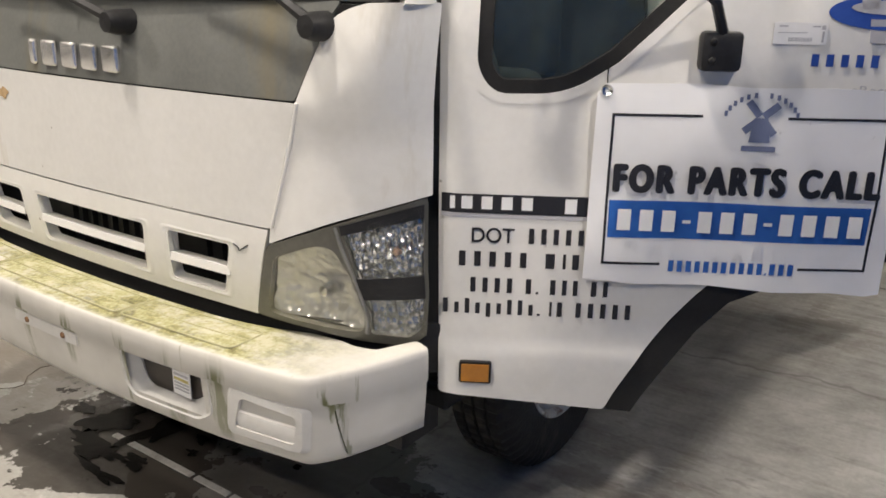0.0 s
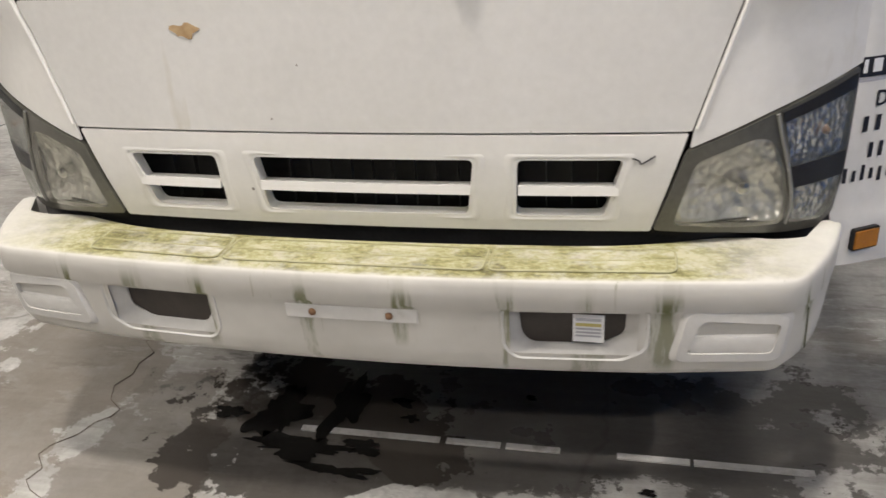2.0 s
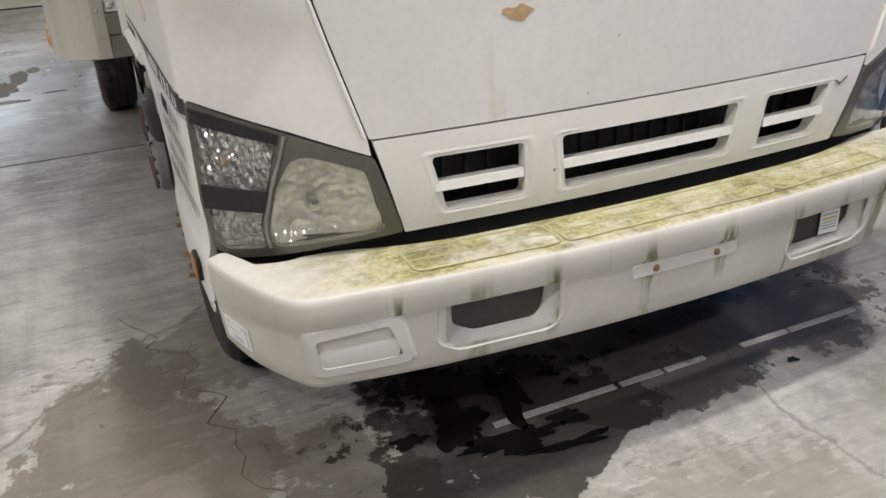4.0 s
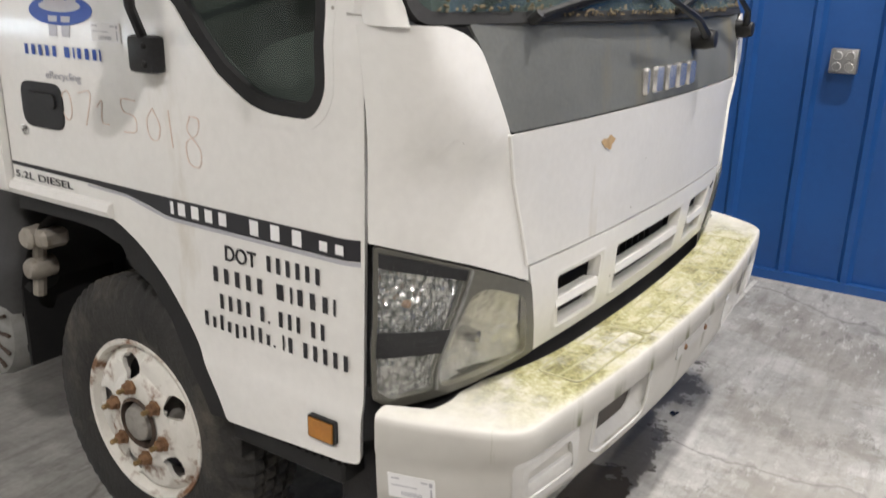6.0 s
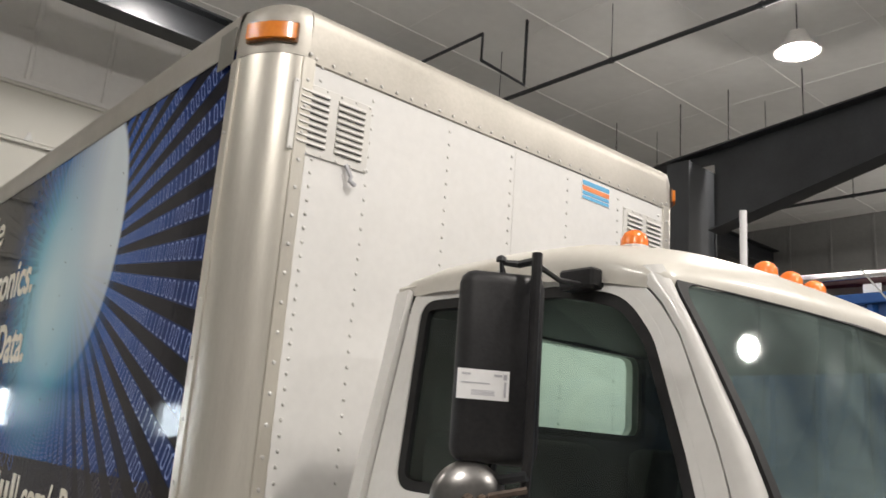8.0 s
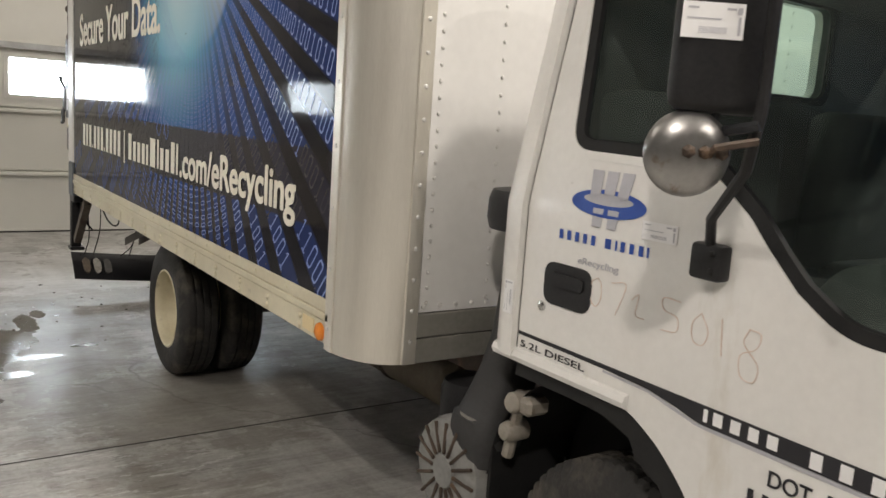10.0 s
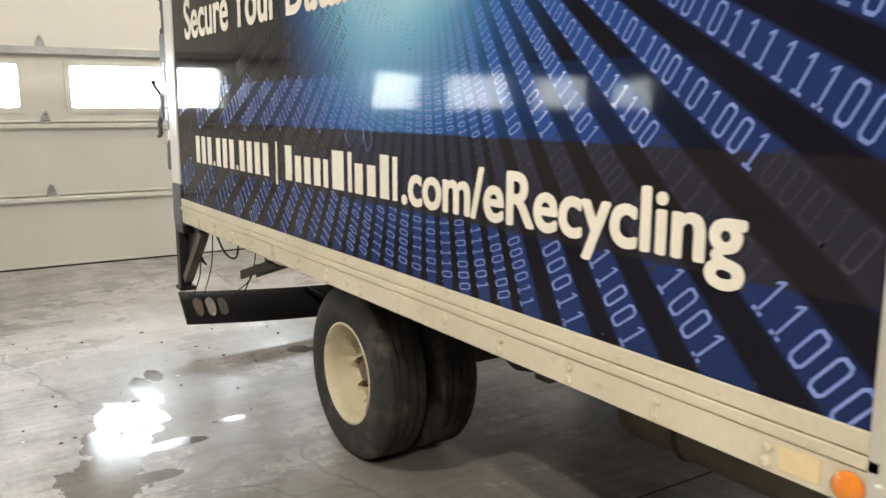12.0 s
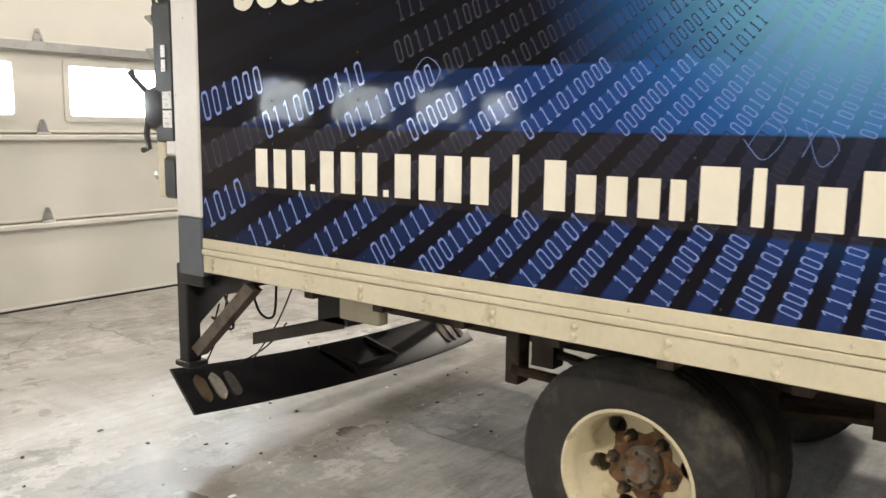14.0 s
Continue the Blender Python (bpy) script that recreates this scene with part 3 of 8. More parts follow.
    oval_mask = math_node(nt, "MULTIPLY", ramp(nt, oval, [(0.95, (1, 1, 1)), (1.0, (0, 0, 0))]), ramp(nt, math_node(nt, "MULTIPLY", y, 0.1), [(0.31, (1, 1, 1)), (0.385, (0, 0, 0))]))
    low = ramp(nt, math_node(nt, "MULTIPLY", z, 0.25), [(0.435, (0, 0, 0)), (0.50, (0.5, 0.5, 0.5)), (0.58, (1, 1, 1))])
    col = mixed(nt, math_node(nt, "MULTIPLY", oval_mask, low), col, (0.66, 0.74, 0.78))
    band = ramp(nt, math_node(nt, "ABSOLUTE", math_node(nt, "SUBTRACT", z, 1.305)), [(0.122, (1, 1, 1)), (0.127, (0, 0, 0))])
    col = mixed(nt, math_node(nt, "MULTIPLY", band, 0.9), col, mixed(nt, stripe, (0.018, 0.0155, 0.017), (0.028, 0.025, 0.031)))
    link(nt, col, p.inputs["Base Color"])
    p.inputs["Roughness"].default_value = 0.055
    p.inputs["Specular IOR Level"].default_value = 0.09
    b = node(nt, "ShaderNodeBump", Strength=0.04, Distance=0.02)
    link(nt, noise_fac(nt, place(nt), 6, 2), b.inputs["Height"])
    link(nt, b.outputs[0], p.inputs["Normal"])
    return m


PRINT = print_material()
DIGIT = surface("light_blue_digits", (0.17, 0.25, 0.58), (0.23, 0.33, 0.70), 0.14, 0, 6, 40, 0.0)
DIGIT_DIM = surface("dim_grey_digits", (0.030, 0.030, 0.044), (0.046, 0.046, 0.064), 0.14, 0, 6, 40, 0.0)


# centre, half sizes, colour, strength, wetness
STAINS_AND_GLARE = [
    # pale oval: daylight glare on the rear floor, painted into the concrete
    (-0.6, 7.1, 1.5, 1.3, (0.86, 0.86, 0.86), 0.5, 0),
    (-0.55, -0.55, 1.1, 0.45, (0.46, 0.44, 0.40), 0.55, 0), (0.6, -0.35, 0.8, 0.22, (0.42, 0.40, 0.36), 0.4, 0),
    (-1.18, 0.30, 0.30, 0.75, (0.15, 0.125, 0.10), 0.75, 0.35), (-0.72, 0.02, 0.22, 0.42, (0.13, 0.11, 0.09), 0.7, 0.35), (-1.02, -0.7, 0.18, 0.55, (0.16, 0.135, 0.105), 0.7, 0.3),
    (-0.30, 0.18, 0.42, 0.30, (0.035, 0.03, 0.026), 0.85, 0.7), (0.30, 0.34, 0.95, 0.34, (0.05, 0.044, 0.038), 0.8, 0.5), (-0.9, 0.9, 0.35, 0.30, (0.11, 0.095, 0.08), 0.6, 0.3),
    (-1.52, 5.2, 0.42, 1.05, (0.15, 0.13, 0.105), 0.6, 0.45),
    (-0.9, 3.9, 0.8, 0.7, (0.15, 0.135, 0.11), 0.5, 0.2), (-0.2, 6.3, 1.6, 0.35, (0.17, 0.15, 0.125), 0.5, 0.5),
]


# standing water: centre and half sizes of the ovals that run together
PUDDLES = [(-1.50, 5.90, 0.05, 0.12), (-1.60, 5.66, 0.07, 0.24), (-1.76, 5.28, 0.17, 0.24), (-1.90, 4.98, 0.15, 0.26), (-2.02, 4.62, 0.17, 0.30), (-2.06, 4.25, 0.16, 0.28), (-1.66, 4.86, 0.16, 0.055),
           (-1.80, 4.56, 0.14, 0.05), (-0.60, 5.94, 0.075, 0.085), (-0.50, 5.90, 0.05, 0.05), (-1.36, 5.02, 0.10, 0.04)]


def floor_material():
    m, nt, p = material("stained_concrete")
    vec = place(nt)
    big, mid, fine = noise_fac(nt, vec, 0.55, 5, 0.6), noise_fac(nt, vec, 3.2, 6, 0.62), noise_fac(nt, vec, 48, 5, 0.6)
    mottle = noise_fac(nt, vec, 13, 9, 0.72)
    fac = math_node(nt, "MULTIPLY_ADD", mid, 0.40, math_node(nt, "MULTIPLY_ADD", fine, 0.16, math_node(nt, "MULTIPLY_ADD", mottle, 0.22, math_node(nt, "MULTIPLY", big, 0.36))))
    col = ramp(nt, fac, [(0.40, (0.165, 0.159, 0.147)), (0.56, (0.325, 0.317, 0.300)), (0.71, (0.53, 0.52, 0.50))])
    # tyre scuffs along the way in and out
    scuff = noise_fac(nt, place(nt, (7, 0.35, 1)), 1.4, 4, 0.6)
    col = mixed(nt, math_node(nt, "MULTIPLY", ramp(nt, scuff, [(0.52, (0, 0, 0)), (0.72, (1, 1, 1))]), 0.35), col, (0.15, 0.135, 0.115))
    # blotches with sharp drying edges
    blot = noise_fac(nt, place(nt), 0.9, 8, 0.66)
    col = mixed(nt, math_node(nt, "MULTIPLY", ramp(nt, blot, [(0.56, (0, 0, 0)), (0.575, (1, 1, 1))]), 0.38), col, (0.17, 0.145, 0.115))
    # streaks left by sweeping and dragging
    drag = nt.nodes.new("ShaderNodeMapping")
    drag.inputs["Rotation"].default_value = (0, 0, radians(34))
    drag.inputs["Scale"].default_value = (0.9, 9.0, 1)
    link(nt, vec, drag.inputs[0])
    streak = noise_fac(nt, drag.outputs[0], 2.2, 6, 0.7)
    col = mixed(nt, math_node(nt, "MULTIPLY", ramp(nt, streak, [(0.50, (0, 0, 0)), (0.64, (1, 1, 1))]), 0.26), col, (0.54, 0.53, 0.51))
    col = mixed(nt, math_node(nt, "MULTIPLY", ramp(nt, streak, [(0.36, (1, 1, 1)), (0.46, (0, 0, 0))]), 0.35), col, (0.15, 0.135, 0.115))
    # short dark scuffs and pale scrapes
    for turn_deg, size, tone in ((20, 5.5, (0.10, 0.092, 0.08)), (-28, 7.0, (0.62, 0.615, 0.60))):
        mp = nt.nodes.new("ShaderNodeMapping")
        mp.inputs["Rotation"].default_value = (0, 0, radians(turn_deg))
        mp.inputs["Scale"].default_value = (1.0, 3.2, 1)
        link(nt, vec, mp.inputs[0])
        sc = noise_fac(nt, mp.outputs[0], size, 10, 0.74)
        where = ramp(nt, noise_fac(nt, vec, 0.8, 3), [(0.45, (0, 0, 0)), (0.62, (1, 1, 1))])
        col = mixed(nt, math_node(nt, "MULTIPLY", math_node(nt, "MULTIPLY", ramp(nt, sc, [(0.565, (0, 0, 0)), (0.60, (1, 1, 1))]), where), 0.6), col, tone)
    # hairline cracks
    vo = node(nt, "ShaderNodeTexVoronoi", Scale=0.33)
    vo.feature = "DISTANCE_TO_EDGE"
    warp = nt.nodes.new("ShaderNodeVectorMath")
    warp.operation = "MULTIPLY_ADD"
    nz = node(nt, "ShaderNodeTexNoise", Scale=3.0, Detail=5.0)
    link(nt, vec, nz.inputs["Vector"])
    link(nt, nz.outputs["Color"], warp.inputs[0])
    warp.inputs[1].default_value = (0.35, 0.35, 0)
    link(nt, vec, warp.inputs[2])
    link(nt, warp.outputs[0], vo.inputs["Vector"])
    crack = ramp(nt, vo.outputs["Distance"], [(0.0015, (1, 1, 1)), (0.004, (0, 0, 0))])
    col = mixed(nt, math_node(nt, "MULTIPLY", crack, 0.55), col, (0.06, 0.05, 0.04))
    # stains, drying edges and the painted glare, each an oval with a ragged border
    sp = nt.nodes.new("ShaderNodeSeparateXYZ")
    link(nt, vec, sp.inputs[0])
    rag = noise_fac(nt, vec, 2.6, 9, 0.68)
    rag2 = noise_fac(nt, vec, 9.0, 8, 0.7)
    edge = math_node(nt, "MULTIPLY_ADD", math_node(nt, "SUBTRACT", rag, 0.5), 5.0, math_node(nt, "MULTIPLY", math_node(nt, "SUBTRACT", rag2, 0.5), 2.2))
    wet = None
    for cx, cy, rx, ry, tone, amount, gloss in STAINS_AND_GLARE:
        ex = math_node(nt, "POWER", math_node(nt, "DIVIDE", math_node(nt, "SUBTRACT", sp.outputs[0], cx), rx), 2)
        ey = math_node(nt, "POWER", math_node(nt, "DIVIDE", math_node(nt, "SUBTRACT", sp.outputs[1], cy), ry), 2)
        f = math_node(nt, "ADD", math_node(nt, "ADD", ex, ey), edge)
        mask = math_node(nt, "MULTIPLY", ramp(nt, f, [(0.90, (1, 1, 1)), (1.0, (0, 0, 0))]), amount)
        col = mixed(nt, mask, col, mixed(nt, 0.45, tone, col, "MULTIPLY") if sum(tone) > 0.8 else tone)
        if gloss:
            g = math_node(nt, "MULTIPLY", mask, gloss)
            wet = g if wet is None else math_node(nt, "MAXIMUM", wet, g)
    water = None
    ripple = math_node(nt, "MULTIPLY_ADD", math_node(nt, "SUBTRACT", rag, 0.5), 3.2, math_node(nt, "MULTIPLY", math_node(nt, "SUBTRACT", rag2, 0.5), 2.6))
    for cx, cy, rx, ry in PUDDLES:
        ex = math_node(nt, "POWER", math_node(nt, "DIVIDE", math_node(nt, "SUBTRACT", sp.outputs[0], cx), rx), 2)
        ey = math_node(nt, "POWER", math_node(nt, "DIVIDE", math_node(nt, "SUBTRACT", sp.outputs[1], cy), ry), 2)
        f = ramp(nt, math_node(nt, "ADD", math_node(nt, "ADD", ex, ey), ripple), [(0.94, (1, 1, 1)), (1.0, (0, 0, 0))])
        water = f if water is None else math_node(nt, "MAXIMUM", water, f)
    col = mixed(nt, math_node(nt, "MULTIPLY", water, 0.72), col, (0.075, 0.066, 0.052))
    wet = math_node(nt, "MAXIMUM", wet, math_node(nt, "MULTIPLY", water, 0.84))
    link(nt, col, p.inputs["Base Color"])
    base_rough = math_node(nt, "MULTIPLY_ADD", mid, -0.40, math_node(nt, "MULTIPLY_ADD", big, -0.25, 0.79))
    link(nt, math_node(nt, "MULTIPLY", base_rough, math_node(nt, "SUBTRACT", 1.0, wet), clamp=True), p.inputs["Roughness"])
    p.inputs["Specular IOR Level"].default_value = 0.55
    b = node(nt, "ShaderNodeBump", Strength=0.12, Distance=0.01)
    relief = math_node(nt, "ADD", math_node(nt, "MULTIPLY_ADD", mottle, 0.5, fine), math_node(nt, "MULTIPLY", mid, 0.8))
    link(nt, math_node(nt, "MULTIPLY", relief, math_node(nt, "MULTIPLY_ADD", water, -0.45, 1.0)), b.inputs["Height"])
    link(nt, b.outputs[0], p.inputs["Normal"])
    return m


CONCRETE = floor_material()
OIL = surface("black_oil", (0.006, 0.006, 0.006), (0.015, 0.014, 0.013), 0.18, 0, 6, 40, 0.05)
LINE_PAINT = surface("worn_white_floor_paint", (0.48, 0.47, 0.44), (0.66, 0.65, 0.62), 0.6, 0, 8, 60, 0.1, dirt=(0.25, 0.23, 0.2), dirt_at=(0.5, 0.7), dirt_scale=14)
JOINT = surface("dark_floor_joint", (0.03, 0.027, 0.024), (0.06, 0.055, 0.05), 0.8, 0, 9, 60, 0.2)

# ---------------------------------------------------------------- the hall
X0, X1, Y0, WALL = -15.0, 15.0, -14.0, 9.67
floor = tagged(part("floor", boxed(X0, X1, Y0, WALL + 0.3, -0.2, 0.0), CONCRETE), "stained and cracked grey concrete floor", "floor", kind="structure")
ceiling = bmesh.new()
box(ceiling, X0, X1, Y0, WALL + 0.3, CEIL, CEIL + 0.15)
for k in range(-9, 10):                                    # seams of the insulation blanket
    box(ceiling, X0, X1, k * 1.5 - 0.012, k * 1.5 + 0.012, CEIL - 0.012, CEIL)
for k in range(-12, 13):
    box(ceiling, k * 1.2 - 0.006, k * 1.2 + 0.006, Y0, WALL, CEIL - 0.006, CEIL)
tagged(part("ceiling", ceiling, CEILING_MAT, smooth=False), "white vinyl insulation ceiling with taped seams", "ceiling", kind="structure")


def metal_wall(name, along, at, a0, a1, z0, z1, thick, label, skin=None):
    """A liner wall of upright sheets with ribbed joints."""
    bm = bmesh.new()
    if along == "x":
        box(bm, a0, a1, at, at + thick, z0, z1)
    else:
        box(bm, at, at + thick, a0, a1, z0, z1)
    inner = at if thick > 0 else at
    n = int((a1 - a0) / 0.9)
    s = -1 if thick > 0 else 1
    for i in range(n + 1):
        a = a0 + 0.3 + i * 0.9
        if a + 0.05 > a1:
            break
        lo, hi = sorted((inner, inner + s * 0.025))
        if along == "x":
            box(bm, a - 0.03, a + 0.03, lo, hi, z0, z1, 0.01)
        else:
            box(bm, lo, hi, a - 0.03, a + 0.03, z0, z1, 0.01)
    return tagged(part(name, bm, skin or WALL_METAL, smooth=False), label, "wall", kind="structure")


DOOR1, DOOR2, DOOR_W, DOOR_TOP = (-3.27, 1.97), (-9.6, -4.36), 5.24, 5.42
metal_wall("wall_north", "x", WALL + 0.05, X0, X1, DOOR_TOP, CEIL, 0.25, "white metal liner wall above the garage doors")
for nm, a0, a1 in (("wall_north_pier_1", X0, DOOR2[0]), ("wall_north_pier_2", DOOR2[1], DOOR1[0]), ("wall_north_pier_3", DOOR1[1], X1)):
    metal_wall(nm, "x", WALL + 0.05, a0, a1, 0, DOOR_TOP, 0.25, "white metal liner wall beside the garage doors")
# plain stand-in side and end walls, dark grey to cut bounced light
LIGHT_CUT_WALL = surface("light_cutting_grey_panel", (0.14, 0.14, 0.14), (0.20, 0.20, 0.195), 0.55, 0, 0.8, 12, 0.08)
metal_wall("wall_west", "y", X0, Y0, WALL + 0.05, 0, CEIL, -0.25, "grey metal liner side wall", LIGHT_CUT_WALL)
metal_wall("wall_east", "y", X1, Y0, WALL + 0.05, 0, CEIL, 0.25, "grey metal liner side wall", LIGHT_CUT_WALL)
metal_wall("wall_south", "x", Y0, X0, X1, 0, CEIL, -0.25, "grey metal liner end wall", LIGHT_CUT_WALL)

# hinge, built once
hinge_bm = bmesh.new()
sheet([[(-0.05, 0.0), (0.05, 0.0), (0.032, 0.055), (0.012, 0.11), (-0.012, 0.11), (-0.032, 0.055)]], lambda u, v: (u, -0.022, v), 0.006, bm=hinge_bm)
tube([(-0.055, -0.024, 0.0), (0.055, -0.024, 0.0)], 0.012, 8, hinge_bm)
for hx, hz in ((-0.025, 0.03), (0.025, 0.03), (0.0, 0.085)):
    dome(hinge_bm, (hx, -0.026, hz), (0, -1, 0), 0.009, 0.006, 6)
hinge_mesh = bpy.data.meshes.new("hinge")
bmesh.ops.recalc_face_normals(hinge_bm, faces=hinge_bm.faces)
hinge_bm.to_mesh(hinge_mesh)
hinge_bm.free()
HINGE_STEEL = surface("galvanised_steel", (0.30, 0.30, 0.29), (0.44, 0.44, 0.43), 0.4, 0.8, 9, 60, 0.1)
hinge_mesh.materials.append(HINGE_STEEL)


def window_strip(y0, y1, z0, za, zb, z1, gaps):
    """A flat panel with a row of rectangular openings from za to zb."""
    bm = boxed(0, DOOR_W, y0, y1, z0, za)
    box(bm, 0, DOOR_W, y0, y1, zb, z1)
    edges = [0.0] + [e for gap in gaps for e in gap] + [DOOR_W]
    for a, b in zip(edges[::2], edges[1::2]):
        box(bm, a, b, y0, y1, za, zb)
    return bm


def garage_door(name, x0, first):
    """A sectional door: eight insulated sections with ribs, one of them with windows."""
    door = thing(name, "cream sectional garage door, closed, with a row of small windows", "garage door", pose(x0, WALL, 0), kind="structure")
    step = DOOR_TOP / 8
    pitch = DOOR_W / 4
    for k in range(8):
        z0, z1 = k * step + (0.004 if k else 0.012), (k + 1) * step - 0.004
        if k == 2:
            bm = window_strip(0.0, 0.045, z0, z0 + 0.125, z0 + 0.535, z1, [(first + i * pitch, first + i * pitch + 0.90) for i in range(4)])
        else:
            bm = boxed(0, DOOR_W, 0, 0.045, z0, z1, 0.004)
        # pressed ribs along the upper and lower edge
        box(bm, 0, DOOR_W, -0.045, 0.001, z1 - 0.048, z1 - 0.002, 0.010)
        box(bm, 0, DOOR_W, -0.010, 0.001, z0 + 0.002, z0 + 0.022, 0.003)
        sec = part("section", bm, DOOR_PANEL, door, smooth=False)
        if k == 2:
            for i in range(4):
                a = first + i * pitch
                fr = sheet([rounded([(a - 0.035, z0 + 0.09), (a + 0.935, z0 + 0.09), (a + 0.935, z0 + 0.57), (a - 0.035, z0 + 0.57)], 0.04, 3),
                            rounded([(a + 0.012, z0 + 0.137), (a + 0.888, z0 + 0.137), (a + 0.888, z0 + 0.523), (a + 0.012, z0 + 0.523)], 0.03, 3)], lambda u, v: (u, -0.012, v), 0.012)
                part("window_frame", fr, DOOR_PANEL, sec, "white plastic window frame", smooth=False)
                pane = part("pane", boxed(a, a + 0.90, 0.018, 0.024, z0 + 0.125, z0 + 0.535), WINDOW_PANE, sec, "clear window pane")
                pane.visible_shadow = False
            st_bm = boxed(0.02, DOOR_W - 0.02, -0.075, -0.046, z1 - 0.052, z1 - 0.044)
            box(st_bm, 0.02, DOOR_W - 0.02, -0.075, -0.068, z1 - 0.044, z1 + 0.012)
            part("strut", st_bm, HINGE_STEEL, sec, "galvanised steel stiffening strut", smooth=False)
        if k:
            for i in range(5):
                hx = min(max(first - 0.22 + i * pitch, 0.07), DOOR_W - 0.07)
                h = mesh_part("hinge", hinge_mesh, [], sec, "galvanised steel hinge")
                h.matrix_basis = pose(hx, 0, z0 - 0.004)
    back = window_strip(0.048, 0.058, 0.0, 2 * step + 0.11, 2 * step + 0.555, DOOR_TOP, [(first + i * pitch - 0.02, first + i * pitch + 0.92) for i in range(4)])
    part("backing", back, DOOR_PANEL, door, "plain outer skin", smooth=False)
    part("bottom_seal", boxed(0, DOOR_W, -0.012, 0.05, 0.0, 0.014), RUBBER, door, "black rubber bottom seal")
    return door


garage_door("garage_door", DOOR1[0], 0.70)
garage_door("garage_door", DOOR2[0], 0.70)
for i, (a, b) in enumerate((DOOR1, DOOR2)):
    tr = bmesh.new()
    for e in (a - 0.06, b):
        box(tr, e, e + 0.06, WALL - 0.03, WALL + 0.05, 0, DOOR_TOP + 0.06, 0.004)
    box(tr, a, b, WALL - 0.03, WALL + 0.05, DOOR_TOP, DOOR_TOP + 0.06, 0.004)
    tagged(part("trim", tr, WALL_METAL, smooth=False), "white metal trim round the garage door", "trim", kind="structure")
bd = part("backdrop", boxed(X0, X1, WALL + 1.6, WALL + 1.65, -0.1, 2.7), SKY_GLOW, smooth=False)
tagged(bd, "bright overcast daylight outside the windows", "backdrop", kind="structure")

# steel frame under the roof
fr = bmesh.new()
for y0 in (8.15, -4.5):
    box(fr, X0, X1, y0, y0 + 0.30, 6.02, 6.05, 0.004)
    box(fr, X0, X1, y0, y0 + 0.30, 6.42, 6.45, 0.004)
    box(fr, X0, X1, y0 + 0.14, y0 + 0.16, 6.05, 6.42)
tagged(part("roof_beam", fr, GREY_BEAM, smooth=False), "dark grey steel beams under the roof", "beam", kind="structure")


def rigid_frame(x, y):
    """A column with a haunch and a tapered rafter along the hall."""
    f = thing("steel_frame", "dark grey steel column with a tapered rafter", "steel frame", pose(x, y, 0), kind="structure")
    c = bmesh.new()
    for a, b in ((-0.30, -0.28), (0.28, 0.30)):
        box(c, a, b, -0.15, 0.15, 0, 5.1)
    box(c, -0.28, 0.28, -0.13, 0.13, 0, 5.1)
    part("column", c, GREY_BEAM, f, smooth=False)
    r = bmesh.new()
    sheet([[(0.30, 4.25), (3.2, 5.0), (9, 5.65), (9, 6.05), (-0.3, 5.2), (-0.3, 5.1), (0.3, 5.1)]], lambda u, v: (0.008, -u, v), 0.016, bm=r)
    for (u0, v0), (u1, v1) in (((0.3, 4.25), (3.2, 5.0)), ((3.2, 5.0), (9, 5.65)), ((-0.3, 5.2), (9, 6.05))):
        q = [(-0.13, -u0, v0), (0.13, -u0, v0), (0.13, -u1, v1), (-0.13, -u1, v1)]
        lo = [r.verts.new(p) for p in q]
        hi = [r.verts.new((p[0], p[1], p[2] + 0.02)) for p in q]
        for ids in ((0, 1, 2, 3),):
            r.faces.new([lo[i] for i in ids])
            r.faces.new([hi[i] for i in ids[::-1]])
        for i in range(4):
            r.faces.new((lo[i], lo[i - 1], hi[i - 1], hi[i]))
    part("rafter", r, GREY_BEAM, f, smooth=False)
    return f


frame_a = rigid_frame(6.0, 4.7)
copy_thing(frame_a, pose(13.2, 4.7, 0))

# pipes under the roof
for i, (x, y0, y1, z) in enumerate(((4.9, -9, 7.9, 6.25), (8.6, -9, 7.9, 6.3), (11.6, -9, 7.9, 6.3))):
    pb = tube([(x, y0, z), (x, y1, z)], 0.03, 8)
    for k in range(9):
        y = y0 + 0.8 + k * 1.9
        tube([(x, y, z), (x, y, CEIL)], 0.006, 5, pb)
        tube([(x, y - 0.02, z), (x, y + 0.02, z)], 0.042, 8, pb)
    tagged(part("ceiling_pipe", pb, GREY_BEAM), "dark steel pipe hung under the ceiling", "pipe", group="ceiling pipes", kind="structure")
hook = tube([(3.75, 7.9, 6.5), (3.75, 6.15, 6.5), (3.75, 6.15, 6.15), (4.5, 6.15, 6.1), (4.5, 6.15, CEIL)], 0.022, 8)
tagged(part("bent_pipe", hook, GREY_BEAM), "bent dark conduit under the ceiling", "pipe", kind="structure")
for y0, y1 in ((6.0, 7.4), (4.1, 5.4), (1.6, 2.6)):
    rb = tube(curve_points([(7.9, y0, 6.05), (7.9, (y0 + y1) / 2, 5.98), (7.9, y1, 6.05)]), 0.09, 10)
    for yy in (y0 + 0.1, y1 - 0.1):
        tube([(7.9, yy, 6.0), (7.9, yy, CEIL)], 0.008, 5, rb)
    tagged(part("rolled_curtain", rb, BLACK), "black rolled curtain tied under the roof", "curtain", group="rolled curtains")


